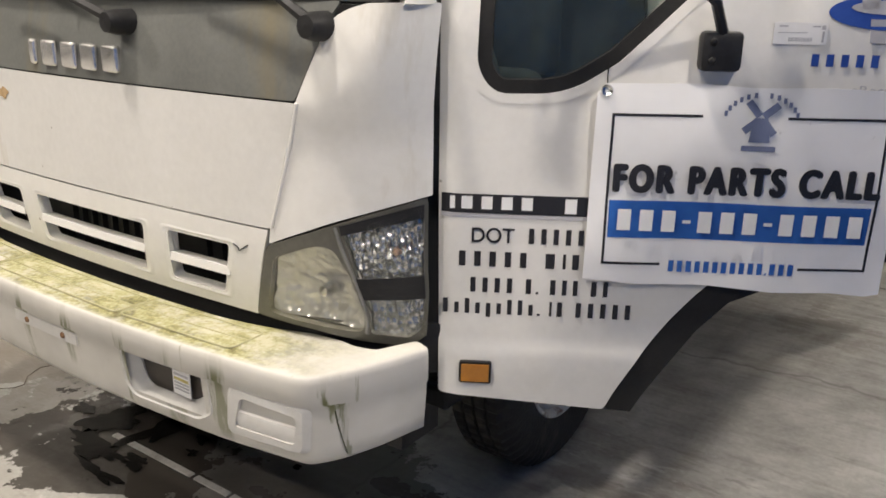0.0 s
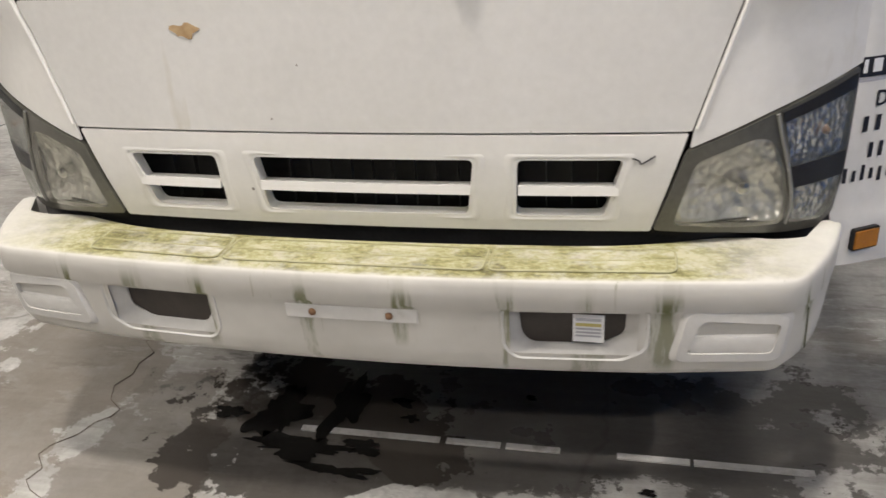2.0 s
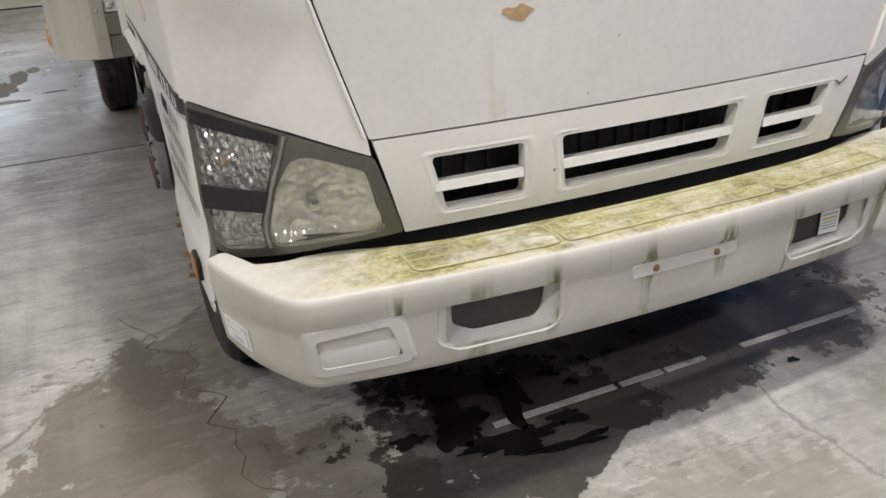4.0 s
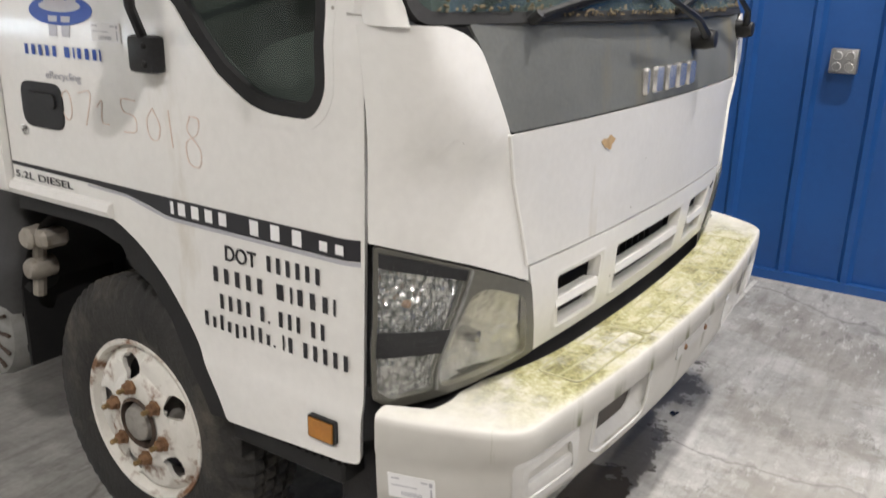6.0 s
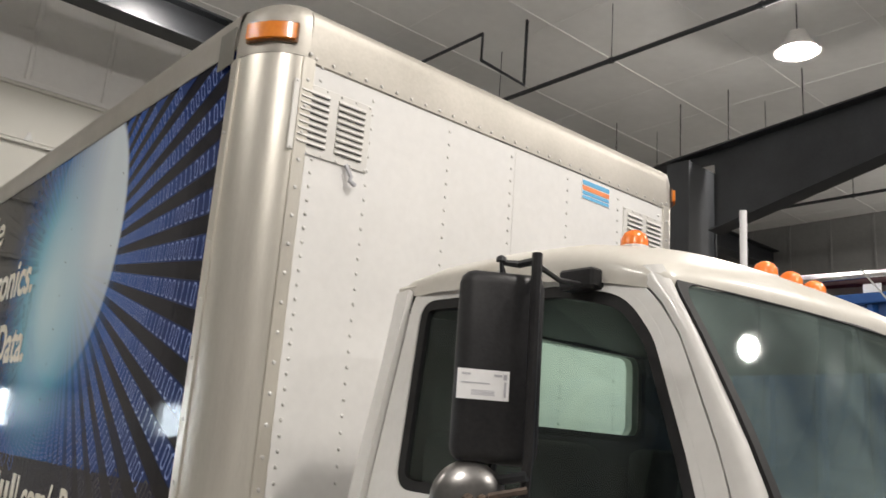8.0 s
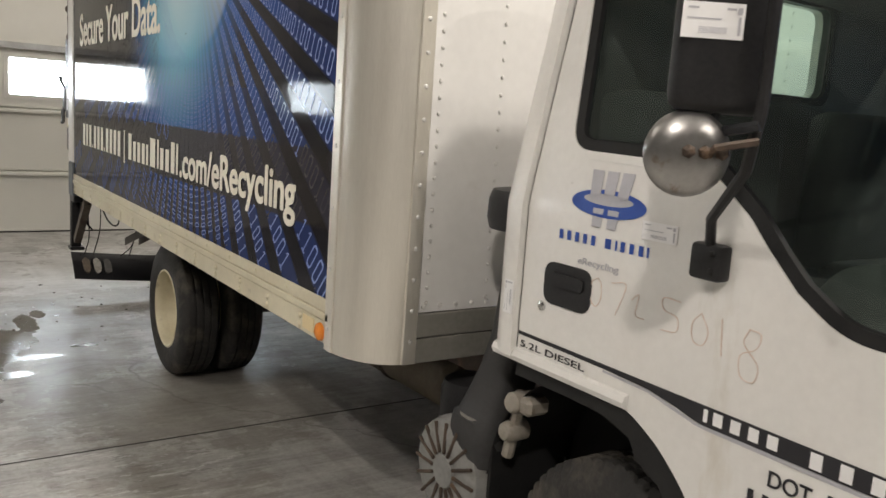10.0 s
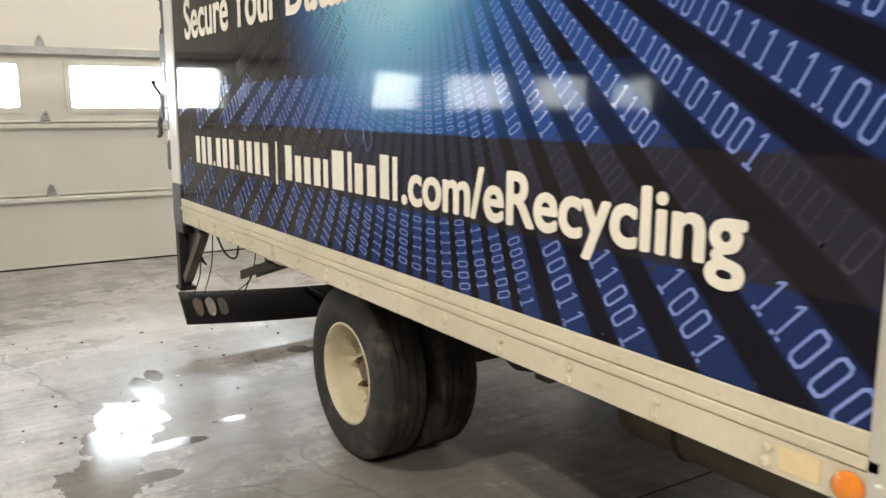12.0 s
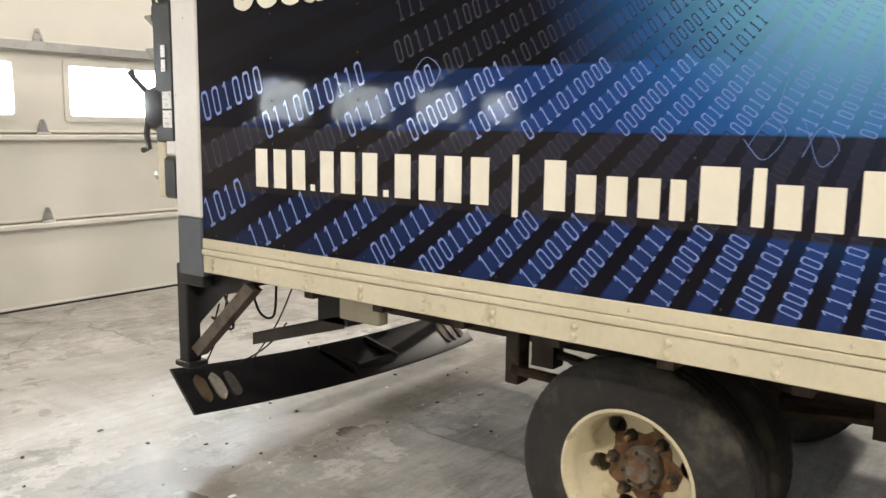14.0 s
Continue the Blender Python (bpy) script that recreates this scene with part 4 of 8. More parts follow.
def high_bay(x, y):
    la = thing("high_bay_lamp", "white high bay lamp hanging on a rod, lit", "ceiling lamp", pose(x, y, CEIL - 0.66), group="high bay lamps")
    part("housing", lathe([(0.30, 0.03), (0.28, 0.10), (0.20, 0.13), (0.06, 0.22), (0.03, 0.25), (0.03, 0.22)], 24, "z"), WHITE, la, "white metal housing")
    part("diffuser", lathe([(0.032, 0.0), (0.03, 0.215), (0.036, 0.215)], 24, "z"), LAMP_GLOW, la, "bright diffuser")
    part("rod", tube([(0, 0, 0.29), (0, 0, 0.66)], 0.008, 6), GREY_BEAM, la, "thin steel rod")
    return la


# the two added fill lamps get the same housing as the others
for lx, ly in LAMPS:
    high_bay(lx, ly)

# the blue metal-clad room beside the truck
room = thing("blue_partition", "blue corrugated sheet metal wall of an inner room", "wall", pose(2.42, 0, 0), kind="structure")
bm = bmesh.new()
prof, y = [], -7.5
while y < 2.6:
    prof += [(0, y), (0, y + 0.225), (-0.03, y + 0.245), (-0.03, y + 0.275), (0, y + 0.295)]
    y += 0.305
lo, hi = [bm.verts.new((x, yy, 0.02)) for x, yy in prof], [bm.verts.new((x, yy, 2.56)) for x, yy in prof]
for i in range(len(prof) - 1):
    bm.faces.new((lo[i + 1], lo[i], hi[i], hi[i + 1]))
part("cladding", bm, BLUE_METAL, room, "blue ribbed sheet metal", smooth=False)
part("core", boxed(0.004, 0.12, -7.5, 2.66, 0, 2.56), GREY_RAIL, room, "plain wall behind the sheets", smooth=False)
part("end_wall", boxed(0.12, 3.9, 2.56, 2.66, 0, 2.56), BLUE_METAL, room, "blue end wall", smooth=False)
part("cap", boxed(-0.045, 0.13, -7.5, 2.68, 2.56, 2.62, 0.006), BLUE_METAL, room, "blue folded cap strip")
part("roof_deck", boxed(0.13, 3.9, -7.5, 2.66, 2.52, 2.60), GREY_RAIL, room, "flat deck", smooth=False)
part("base_strip", boxed(-0.04, 0.004, -7.5, 2.66, 0.0, 0.05), BLUE_METAL, room, "blue base strip")

outlet = thing("wall_socket_box", "grey metal double socket box on the blue wall", "socket", pose(2.39, -0.066, 1.156))
part("plate", boxed(-0.045, 0.0, -0.062, 0.062, -0.058, 0.058, 0.006, 2), HINGE_STEEL, outlet)
for a in (-0.028, 0.028):
    for b in (-0.026, 0.026):
        part("socket", lathe([(-0.05, 0.019), (-0.044, 0.021), (-0.044, 0.0)], 12, "x", at=(0, a, b)), PAPER, outlet, "round white socket")

hood = thing("truck_hood", "dark maroon spare truck hood with white tags lying on the deck", "hood", pose(3.2, 1.15, 2.61))
part("shell", sheet([[(-0.6, -1.0), (0.6, -1.0), (0.6, 1.0), (-0.6, 1.0)]], lambda u, v: (u, v, 0.03 + 0.22 * max(0.0, 1 - (abs(u) / 0.62) ** 4) ** 0.5 + 0.03 * v), 0.03,
                    [-0.59 + 0.0983 * i for i in range(13)], [-0.5, 0, 0.5]), MAROON, hood)
part("trim_strip", boxed(-0.63, -0.60, -1.0, 1.0, 0.14, 0.165, 0.004), CHROME, hood, "pale edge strip")
part("rim", boxed(-0.62, 0.62, -1.0, 1.0, 0.0, 0.05, 0.004), MAROON, hood)
for ty in (0.15, -0.45):
    part("tag", boxed(-0.64, -0.632, ty, ty + 0.10, 0.05, 0.10), PAPER, hood, "small white paper tag", smooth=False)
pole = thing("white_pole", "white plastic pipe standing on the deck", "pipe", pose(2.9, 2.33, 2.6))
part("pipe", tube([(0, 0, 0), (0, 0, 0.80)], 0.026, 12), PAPER, pole)

# marks on the floor


def blob(name, cx, cy, rx, ry, mat, seed, z, label, rough=0.35, n=72, group="floor stains"):
    rnd = random.Random(seed)
    ph = [(rnd.uniform(0, 6.28), k, rough * rnd.uniform(0.3, 1.0) / k ** 0.75) for k in (2, 3, 4, 5, 7, 9, 13, 19, 27)]
    loop = []
    for i in range(n):
        t = 2 * math.pi * i / n
        r = max(0.25, 1 + sum(a * math.sin(k * t + p) for p, k, a in ph))
        loop.append((cx + rx * r * math.cos(t), cy + ry * r * math.sin(t)))
    bm = bmesh.new()
    c = bm.verts.new((cx, cy, z))
    ring = [bm.verts.new((x, y, z)) for x, y in loop]
    for i in range(n):
        bm.faces.new((c, ring[i - 1], ring[i]))
    ob = part(name, bm, mat, smooth=False)
    return tagged(ob, label, "stain", group, "stuff")


for i, (bx, by, bw, bh) in enumerate(((-0.30, 0.10, 0.13, 0.045), (-0.40, 0.24, 0.07, 0.11), (-0.22, 0.30, 0.045, 0.14), (-0.12, 0.12, 0.05, 0.03), (-0.06, 0.33, 0.03, 0.02), (-0.02, 0.26, 0.022, 0.015), (-0.16, 0.02, 0.09, 0.022), (0.62, 0.05, 0.02, 0.012), (0.30, 0.40, 0.016, 0.012), (-0.55, 0.22, 0.04, 0.03))):
    blob("oil_spot", bx, by, bw, bh, OIL, 30 + i, 0.0052, "black oil drip on the concrete", 0.55, 120)
ln = bmesh.new()
for a, b in ((-0.315, 0.078), (0.097, 0.243), (0.258, 0.40), (0.545, 0.725), (0.735, 1.02), (1.2, 2.3)):
    box(ln, a, b, 0.170, 0.191, 0.0, 0.0048)
tagged(part("floor_line", ln, LINE_PAINT, smooth=False), "worn white painted line on the floor", "floor line", kind="stuff")
ln = bmesh.new()
box(ln, -3.30, -2.78, 3.98, 4.06, 0.0, 0.004)
tagged(part("floor_mark", ln, LINE_PAINT, smooth=False), "short white painted mark on the floor", "floor line", kind="stuff")
for i, (a, b) in enumerate((((X0, 3.35), (X1, 3.35)), ((-3.52, Y0), (-3.52, WALL)), ((3.6, Y0), (3.6, WALL)), ((X0, -3.6), (X1, -3.6)))):
    jn = bmesh.new()
    if a[1] == b[1]:
        box(jn, a[0], b[0], a[1] - 0.004, a[1] + 0.004, 0, 0.0022)
    else:
        box(jn, a[0] - 0.004, a[0] + 0.004, a[1], b[1], 0, 0.0024)
    tagged(part("floor_joint", jn, JOINT, smooth=False), "dark saw-cut joint in the concrete", "floor joint", group="floor joints", kind="structure")
crk = bmesh.new()
rnd = random.Random(5)
pts, x, y = [], -1.20, 1.30
while y > -0.7:
    pts.append((x, y, 0.0012))
    x, y = x + rnd.uniform(-0.05, 0.07), y - rnd.uniform(0.03, 0.07)
tube(pts, 0.0014, 5, crk, flat=0.8)
tagged(part("floor_crack", crk, surface("brown_crack_dirt", (0.07, 0.055, 0.04), (0.15, 0.12, 0.09), 0.8, 0, 20, 80, 0.1), smooth=False), "jagged dark crack in the concrete", "crack", kind="stuff")
for i in range(14):
    px, py = rnd.uniform(-1.6, 0.6), rnd.uniform(5.2, 7.4)
    tagged(part("debris", boxed(px, px + rnd.uniform(0.01, 0.035), py, py + rnd.uniform(0.008, 0.02), 0, rnd.uniform(0.003, 0.008), 0.001), rnd.choice([OIL, PAPER, CHASSIS])), "small crumb of debris on the floor", "debris", group="debris on the floor")

# ---------------------------------------------------------------- the truck
truck = thing("box_truck", "white cab-over box truck with dark printed box, driver door open", "truck")
HX, HY = 0.975, 0.185                                       # door hinge line


def x_side(z):
    """Half width of the cab at a height."""
    return HX if z < 1.35 else HX - 0.16 * (z - 1.35)


def y_front(x, z):
    """The cab's front face."""
    a = abs(x)
    square = 2.5 + 30 * max(0.0, (z - 1.10) / 0.285) ** 2                # the corner grows sharper towards the pillar
    y = 0.03 * (a / 0.7) ** 2 + (0.125 * ((a - 0.6) / 0.375) ** square if a > 0.6 else 0)
    if z > 1.19:
        y += 0.028 * ((z - 1.19) / 0.2) ** 1.4
    if z < 0.92:
        y += 0.03 * ((0.92 - z) / 0.25) ** 2
    return y - 0.012


FRONT_US = [i * 0.06 for i in range(-16, 17)]


def front_sheet(loops, off=0.0, thick=0.004, vs=()):
    return sheet(loops, lambda u, v: (u, y_front(u, v) - off, v), thick, [u for u in FRONT_US], vs)


def both(loop):
    return [(-u, v) for u, v in loop][::-1]


# hood panel, grey garnish, corners
hood_panel = part("hood_panel", front_sheet([rounded([(-0.6565, 0.9195), (0.6565, 0.9195), (0.738, 1.191), (-0.738, 1.191)], [0.006, 0.006, 0.012, 0.012], 4)], 0.004, 0.006, (0.95, 1.0, 1.06, 1.12, 1.16)), HOOD_WHITE, truck, "white hood panel with dirt streaks and a rust chip")
part("rust_chip", sheet([[(-0.342 + 0.030 * math.cos(t) * (1 + 0.3 * math.sin(3 * t)), 1.127 + 0.014 * math.sin(t) * (1 + 0.3 * math.cos(5 * t))) for t in [2 * math.pi * i / 22 for i in range(22)]]],
                        lambda u, v: (u, y_front(u, v) - 0.0055, v), 0.001), surface("bare_rusty_filler", (0.36, 0.23, 0.11), (0.52, 0.38, 0.22), 0.7, 0, 40, 120, 0.1), hood_panel, "brown chip in the paint")
garnish = part("garnish_panel", front_sheet([rounded([(-0.738, 1.195), (0.738, 1.195), (0.812, 1.358), (0.834, 1.388), (-0.834, 1.388), (-0.812, 1.358)], 0.01, 3)], 0.002, 0.006, (1.24, 1.29, 1.34, 1.37)), GREY_TRIM, truck, "weathered grey plastic panel below the windshield")
# raised maker's emblem, kept as five plain bars
EMBLEM = [(-0.166, -0.140), (-0.106, -0.048), (-0.019, 0.040), (0.064, 0.123), (0.148, 0.207)]
for a, b in EMBLEM:
    part("emblem_bar", boxed(a, b, y_front((a + b) / 2, 1.25) - 0.016, y_front((a + b) / 2, 1.25) + 0.004, 1.214, 1.278, 0.009, 3), EMBLEM_CHROME, garnish, "raised chrome emblem bar", angle=60)
CORNER = rounded([(0.6555, 0.887), (0.80, 0.949), (0.955, 1.007), (0.9745, 1.014), (0.9745, 1.388), (0.90, 1.386), (0.852, 1.374), (0.815, 1.352), (0.742, 1.19), (0.6605, 0.92)], [0.004, 0, 0.004, 0.002, 0.002, 0.01, 0.02, 0.02, 0.02, 0.004], 3)
for loop in (CORNER, both(CORNER)):
    part("corner_panel", sheet([loop], lambda u, v: (u, y_front(u, v) - 0.006, v), 0.006, [s * a for s in (-1, 1) for a in [0.66 + 0.02 * i for i in range(14)] + [0.93, 0.94, 0.948, 0.955, 0.961, 0.965, 0.968, 0.970, 0.972, 0.9735]], [0.9, 0.95, 1.0, 1.1, 1.15, 1.2, 1.25, 1.3, 1.34]), WHITE, truck, "white corner panel")
for s in (-1, 1):
    edge = [(0.6665, 0.925), (0.690, 1.003), (0.718, 1.095), (0.7475, 1.193)]
    part("rolled_edge", tube([(s * u, y_front(u, v) - 0.007, v) for u, v in edge], 0.0045, 8), WHITE, truck, "rolled edge of the corner panel beside the hood")

# grille
gl = []
for a0, a1, b0, b1 in ((-0.534, -0.326, -0.497, -0.320), (-0.238, 0.238, -0.220, 0.220), (0.326, 0.534, 0.320, 0.497)):
    gl.append(rounded([(b0, 0.739), (b1, 0.739), (a1, 0.863), (a0, 0.863)], 0.014, 4))
grille = part("grille_panel", front_sheet([rounded([(-0.590, 0.704), (0.590, 0.704), (0.651, 0.915), (-0.651, 0.915)], 0.004, 3), *gl], 0.004, 0.03, (0.72, 0.75, 0.80, 0.85, 0.88)), WHITE, truck, "white grille panel with three slotted openings")
for loop in gl:
    c = (sum(u for u, v in loop) / len(loop), sum(v for u, v in loop) / len(loop))
    big = [(c[0] + (u - c[0]) * (1 + 0.026 / max(0.08, abs(u - c[0]))) if abs(u - c[0]) > 0.02 else u, c[1] + (v - c[1]) * 1.22) for u, v in loop]
    lip = bmesh.new()
    bands = [[lip.verts.new((u, y_front(u, v) - off, v)) for u, v in [(c[0] + (big[k][0] - loop[k][0]) * f + (loop[k][0] - c[0]), c[1] + (big[k][1] - loop[k][1]) * f + (loop[k][1] - c[1])) for k in range(len(loop))]] for f, off in ((1.0, 0.0042), (0.7, 0.0058), (0.35, 0.0052), (0.08, 0.000), (0.0, -0.010))]
    for b0, b1 in zip(bands, bands[1:]):
        for k in range(len(loop)):
            lip.faces.new((b0[k - 1], b0[k], b1[k], b1[k - 1]))
    part("grille_lip", lip, WHITE, grille, "soft white rim round an opening", angle=70)
    us = [u for u, v in loop]
    u0, u1 = min(us), max(us)
    slat = bmesh.new()
    n = 8
    for s in range(n):
        a, b = u0 + 0.006 + (u1 - u0 - 0.012) * s / n, u0 + 0.006 + (u1 - u0 - 0.012) * (s + 1) / n
        ya, yb = y_front(a, 0.8), y_front(b, 0.8)
        vs_ = [slat.verts.new(p) for p in ((a, ya - 0.004, 0.807), (b, yb - 0.004, 0.807), (b, yb - 0.006, 0.787), (a, ya - 0.006, 0.787), (a, ya + 0.03, 0.803), (b, yb + 0.03, 0.803), (b, yb + 0.03, 0.791), (a, ya + 0.03, 0.791))]
        for q in ((0, 1, 2, 3), (4, 5, 1, 0), (3, 2, 6, 7), (7, 6, 5, 4)) + (((0, 3, 7, 4),) if s == 0 else ()) + (((1, 5, 6, 2),) if s == n - 1 else ()):
            slat.faces.new([vs_[i] for i in q])
    part("slat", slat, WHITE, grille, "white slat across the opening")
    k = int((u1 - u0) / 0.045)
    for s in range(1, k):
        a = u0 + (u1 - u0) * s / k
        part("grille_bar", boxed(a - 0.003, a + 0.003, y_front(a, 0.8) + 0.062, y_front(a, 0.8) + 0.078, 0.735, 0.86), BLACK, grille, "black upright bar behind the opening", smooth=False)
part("mark", tube(curve_points([(0.548, y_front(0.55, 0.86) - 0.006, 0.868), (0.562, y_front(0.56, 0.86) - 0.006, 0.862), (0.566, y_front(0.566, 0.86) - 0.006, 0.856), (0.580, y_front(0.58, 0.86) - 0.006, 0.864), (0.592, y_front(0.59, 0.86) - 0.006, 0.872)]), 0.0016, 5), INK, grille, "small black scribble")

# dark structure behind the front
front_core = bmesh.new()
box(front_core, -0.90, 0.90, 0.16, 0.30, 0.40, 1.38)
box(front_core, -0.86, 0.86, 0.13, 0.20, 0.60, 0.72)
box(front_core, -0.60, 0.60, 0.10, 0.17, 0.62, 0.95)
part("front_frame", front_core, BLACK, truck, "black structure behind the front panels", smooth=False)
strip = sheet([[(-0.970, 0.60), (0.970, 0.60), (0.970, 0.716), (-0.970, 0.716)]], lambda u, v: (u, y_front(u, 0.8) + 0.036, v), 0.01, FRONT_US + [-0.94, -0.955, 0.94, 0.955])
part("lower_strip", strip, BLACK, truck, "black plastic strip above the bumper")


# headlamps
def headlamp(s):
    out = [(0.595, 0.709), (0.74, 0.700), (0.855, 0.682), (0.93, 0.674), (0.960, 0.70), (0.970, 0.80), (0.970, 1.009), (0.952, 1.002), (0.80, 0.943), (0.650, 0.881)]
    main = [(0.632, 0.722), (0.850, 0.704), (0.858, 0.745), (0.838, 0.835), (0.808, 0.892), (0.782, 0.900), (0.752, 0.892), (0.668, 0.858)]
    sig = [(0.864, 0.703), (0.932, 0.695), (0.954, 0.715), (0.964, 0.80), (0.964, 0.994), (0.824, 0.945), (0.848, 0.845), (0.870, 0.745)]
    f = (lambda l: l) if s > 0 else both
    out, main, sig = f(rounded(out, 0.01, 3)), f(rounded(main, 0.018, 3)), f(rounded(sig, 0.008, 3))
    us = [s * (0.6 + 0.02 * i) for i in range(19)]

    def at(off):
        return lambda u, v: (u, y_front(u, v) - off, v)
    lamp = part("headlamp", sheet([out, main, sig], at(0.010), 0.014, us, (0.75, 0.85, 0.93)), BEZEL, truck, "hazy composite headlamp with a dark bezel")

    def cup(u, v):
        """Depth of the bowl and its upper step."""
        a = abs(u)
        deep = 0.046 * max(0.0, 1 - ((a - 0.758) / 0.125) ** 2 - ((v - 0.79) / 0.105) ** 2)
        ledge = 0.008 if v > 0.845 - 0.30 * (0.85 - a) else 0.0                 # the upper step
        return deep - ledge
    bowl = sheet([main], lambda u, v: (u, y_front(u, v) + 0.004 + cup(u, v), v), 0.0, [s * (0.62 + 0.01 * i) for i in range(25)], [0.70 + 0.01 * i for i in range(21)])
    part("reflector", bowl, REFLECTOR, lamp, "silver faceted reflector", angle=80)
    part("bulb", lathe([(0.0, 0.0), (0.003, 0.012), (0.03, 0.016), (0.045, 0.016)], 14, "y", at=(s * 0.765, y_front(0.765, 0.78) + 0.005, 0.79)), CHROME, lamp, "chrome bulb cap")
    part("lens", sheet([main], at(0.012), 0.002, us, (0.75, 0.8, 0.85)), YELLOW_LENS, lamp, "yellowed clear lens").visible_shadow = False
    back = sheet([sig], lambda u, v: (u, y_front(u, v) + 0.002, v), 0.003, us, (0.75, 0.8, 0.85, 0.9))
    part("signal_reflector", back, FLUTED, lamp, "fluted silver signal reflector")
    band = sheet([f([(0.862, 0.785), (0.966, 0.790), (0.966, 0.842), (0.850, 0.832)])], at(0.0145), 0.003, us)
    part("signal_band", band, BLACK, lamp, "black band across the signal lamp")
    band = sheet([f([(0.826, 0.926), (0.966, 0.968), (0.966, 0.996), (0.822, 0.946)])], at(0.0145), 0.003, us)
    part("signal_top", band, BLACK, lamp, "black upper edge of the signal lamp")
    part("signal_bulb", lathe([(-0.014, 0.0), (-0.010, 0.008), (0.012, 0.010)], 12, "y", at=(s * 0.915, y_front(0.905, 0.89) + 0.014, 0.892)), surface("smoky_amber_bulb", (0.20, 0.12, 0.08), (0.30, 0.19, 0.13), 0.25, 0, 25, 140, 0.1, coat=0.3), lamp, "smoky amber signal bulb")
    part("signal_lens", sheet([sig], at(0.013), 0.002, us, (0.75, 0.8, 0.85, 0.9)), LENS, lamp, "clear signal lens").visible_shadow = False
    ridge = [(s * u, y_front(u, v) - 0.0125, v) for u, v in ((0.812, 0.944), (0.826, 0.895), (0.842, 0.845), (0.858, 0.780), (0.862, 0.740), (0.858, 0.704))]
    part("divider", tube(curve_points(ridge, 3), 0.0042, 6), LAMP_RIDGE, lamp, "pale clear ridge between the two chambers")
    for k in range(18):
        u = s * (0.876 + k * 0.0050)
        part("flute", tube([(u, y_front(u, 0.70) - 0.0145, 0.70), (u, y_front(u, 0.82) - 0.0145, 0.82), (u, y_front(u, 0.93) - 0.0145, 0.955 + k * 0.002)], 0.0010, 5), LENS, lamp, "raised flute of the lens").visible_shadow = False


headlamp(1)
headlamp(-1)

# front bumper: a section swept round the front, its top reaching back to the grille
BUMPER_END = [(p.x, p.y) for p in curve_points([(0.80, -0.116, 0), (0.84, -0.109, 0), (0.867, -0.094, 0), (0.888, -0.069, 0), (0.908, -0.036, 0), (0.929, 0.004, 0), (0.950, 0.052, 0), (0.967, 0.100, 0), (0.981, 0.148, 0)], 3)]


def bumper_y(x):
    a = min(abs(x), 0.80) / 0.80
    y = -0.168 + 0.052 * a ** 2
    if abs(x) > 0.80:
        for (x0, y0), (x1, y1) in zip(BUMPER_END, BUMPER_END[1:]):
            if abs(x) <= x1 or x1 == BUMPER_END[-1][0]:
                return y0 + (y1 - y0) * (abs(x) - x0) / (x1 - x0)
    return y


def bumper_back(x):
    a = min(abs(x), 0.80)
    return -0.012 + 0.055 * (a / 0.85) ** 2 + 0.04 * max(0.0, min(1.0, (a - 0.45) / 0.27)) ** 2


line, back_line = [], []
for i in range(-32, 33):
    x = 0.80 * i / 32
    line.append((x, bumper_y(x)))
    back_line.append((x, bumper_back(x)))
for s in (1, -1):
    ends, backs = [], []
    for i, (x, y) in enumerate(BUMPER_END[1:]):
        k = (i + 1) / (len(BUMPER_END) - 1)
        ends.append((s * x, y))
        backs.append((s * (0.80 + 0.108 * min(1.0, k * 1.3) + 0.032 * max(0.0, k - 0.77) / 0.23), bumper_back(0.80) - 0.006 * math.sin(math.pi * min(1.0, k * 1.3)) + 0.075 * max(0.0, (k - 0.7) / 0.3)))
    if s > 0:
        line, back_line = line + ends, back_line + backs
    else:
        line, back_line = ends[::-1] + line, backs[::-1] + back_line
# outward offset and height from the upper front edge down to the lower back edge
SECTION = [(-0.007, 0.6735), (-0.0015, 0.667), (0.0, 0.655), (-0.001, 0.610), (-0.010, 0.600), (-0.012, 0.57), (-0.020, 0.50), (-0.026, 0.466), (-0.036, 0.449), (-0.065, 0.442)]
bm = bmesh.new()
rings = []
nl = len(line)
for i, ((x, y), (xb, yb)) in enumerate(zip(line, back_line)):
    d = (Vector(line[min(i + 1, nl - 1)]) - Vector(line[max(i - 1, 0)])).normalized()
    n = Vector((d.y, -d.x))
    side = abs(x)
    drop = -0.010 * max(0.0, min(1.0, (side - 0.86) / 0.12))
    p, q = Vector((x, y)) - n * 0.013, Vector((xb, yb))
    ring = [bm.verts.new((q.x, q.y, 0.640)), bm.verts.new((q.x, q.y, 0.676 - drop))]
    for k, h in ((0.35, 0.678), (0.7, 0.6765), (0.9, 0.674)):
        ring.append(bm.verts.new((*q.lerp(p, k), h - drop)))
    for off, z in SECTION:
        off *= 1.0 if z > 0.62 or z < 0.46 else 1 - 0.45 * max(0.0, min(1.0, (side - 0.86) / 0.08))
        zz = z - drop if z > 0.62 else z + (0.012 * max(0, (side - 0.6) / 0.4) + 0.012 * max(0.0, min(1.0, (y + 0.03) / 0.16)) if z < 0.55 else 0)
        ring.append(bm.verts.new((x + n.x * off, y + n.y * off, zz)))
    rings.append(ring)
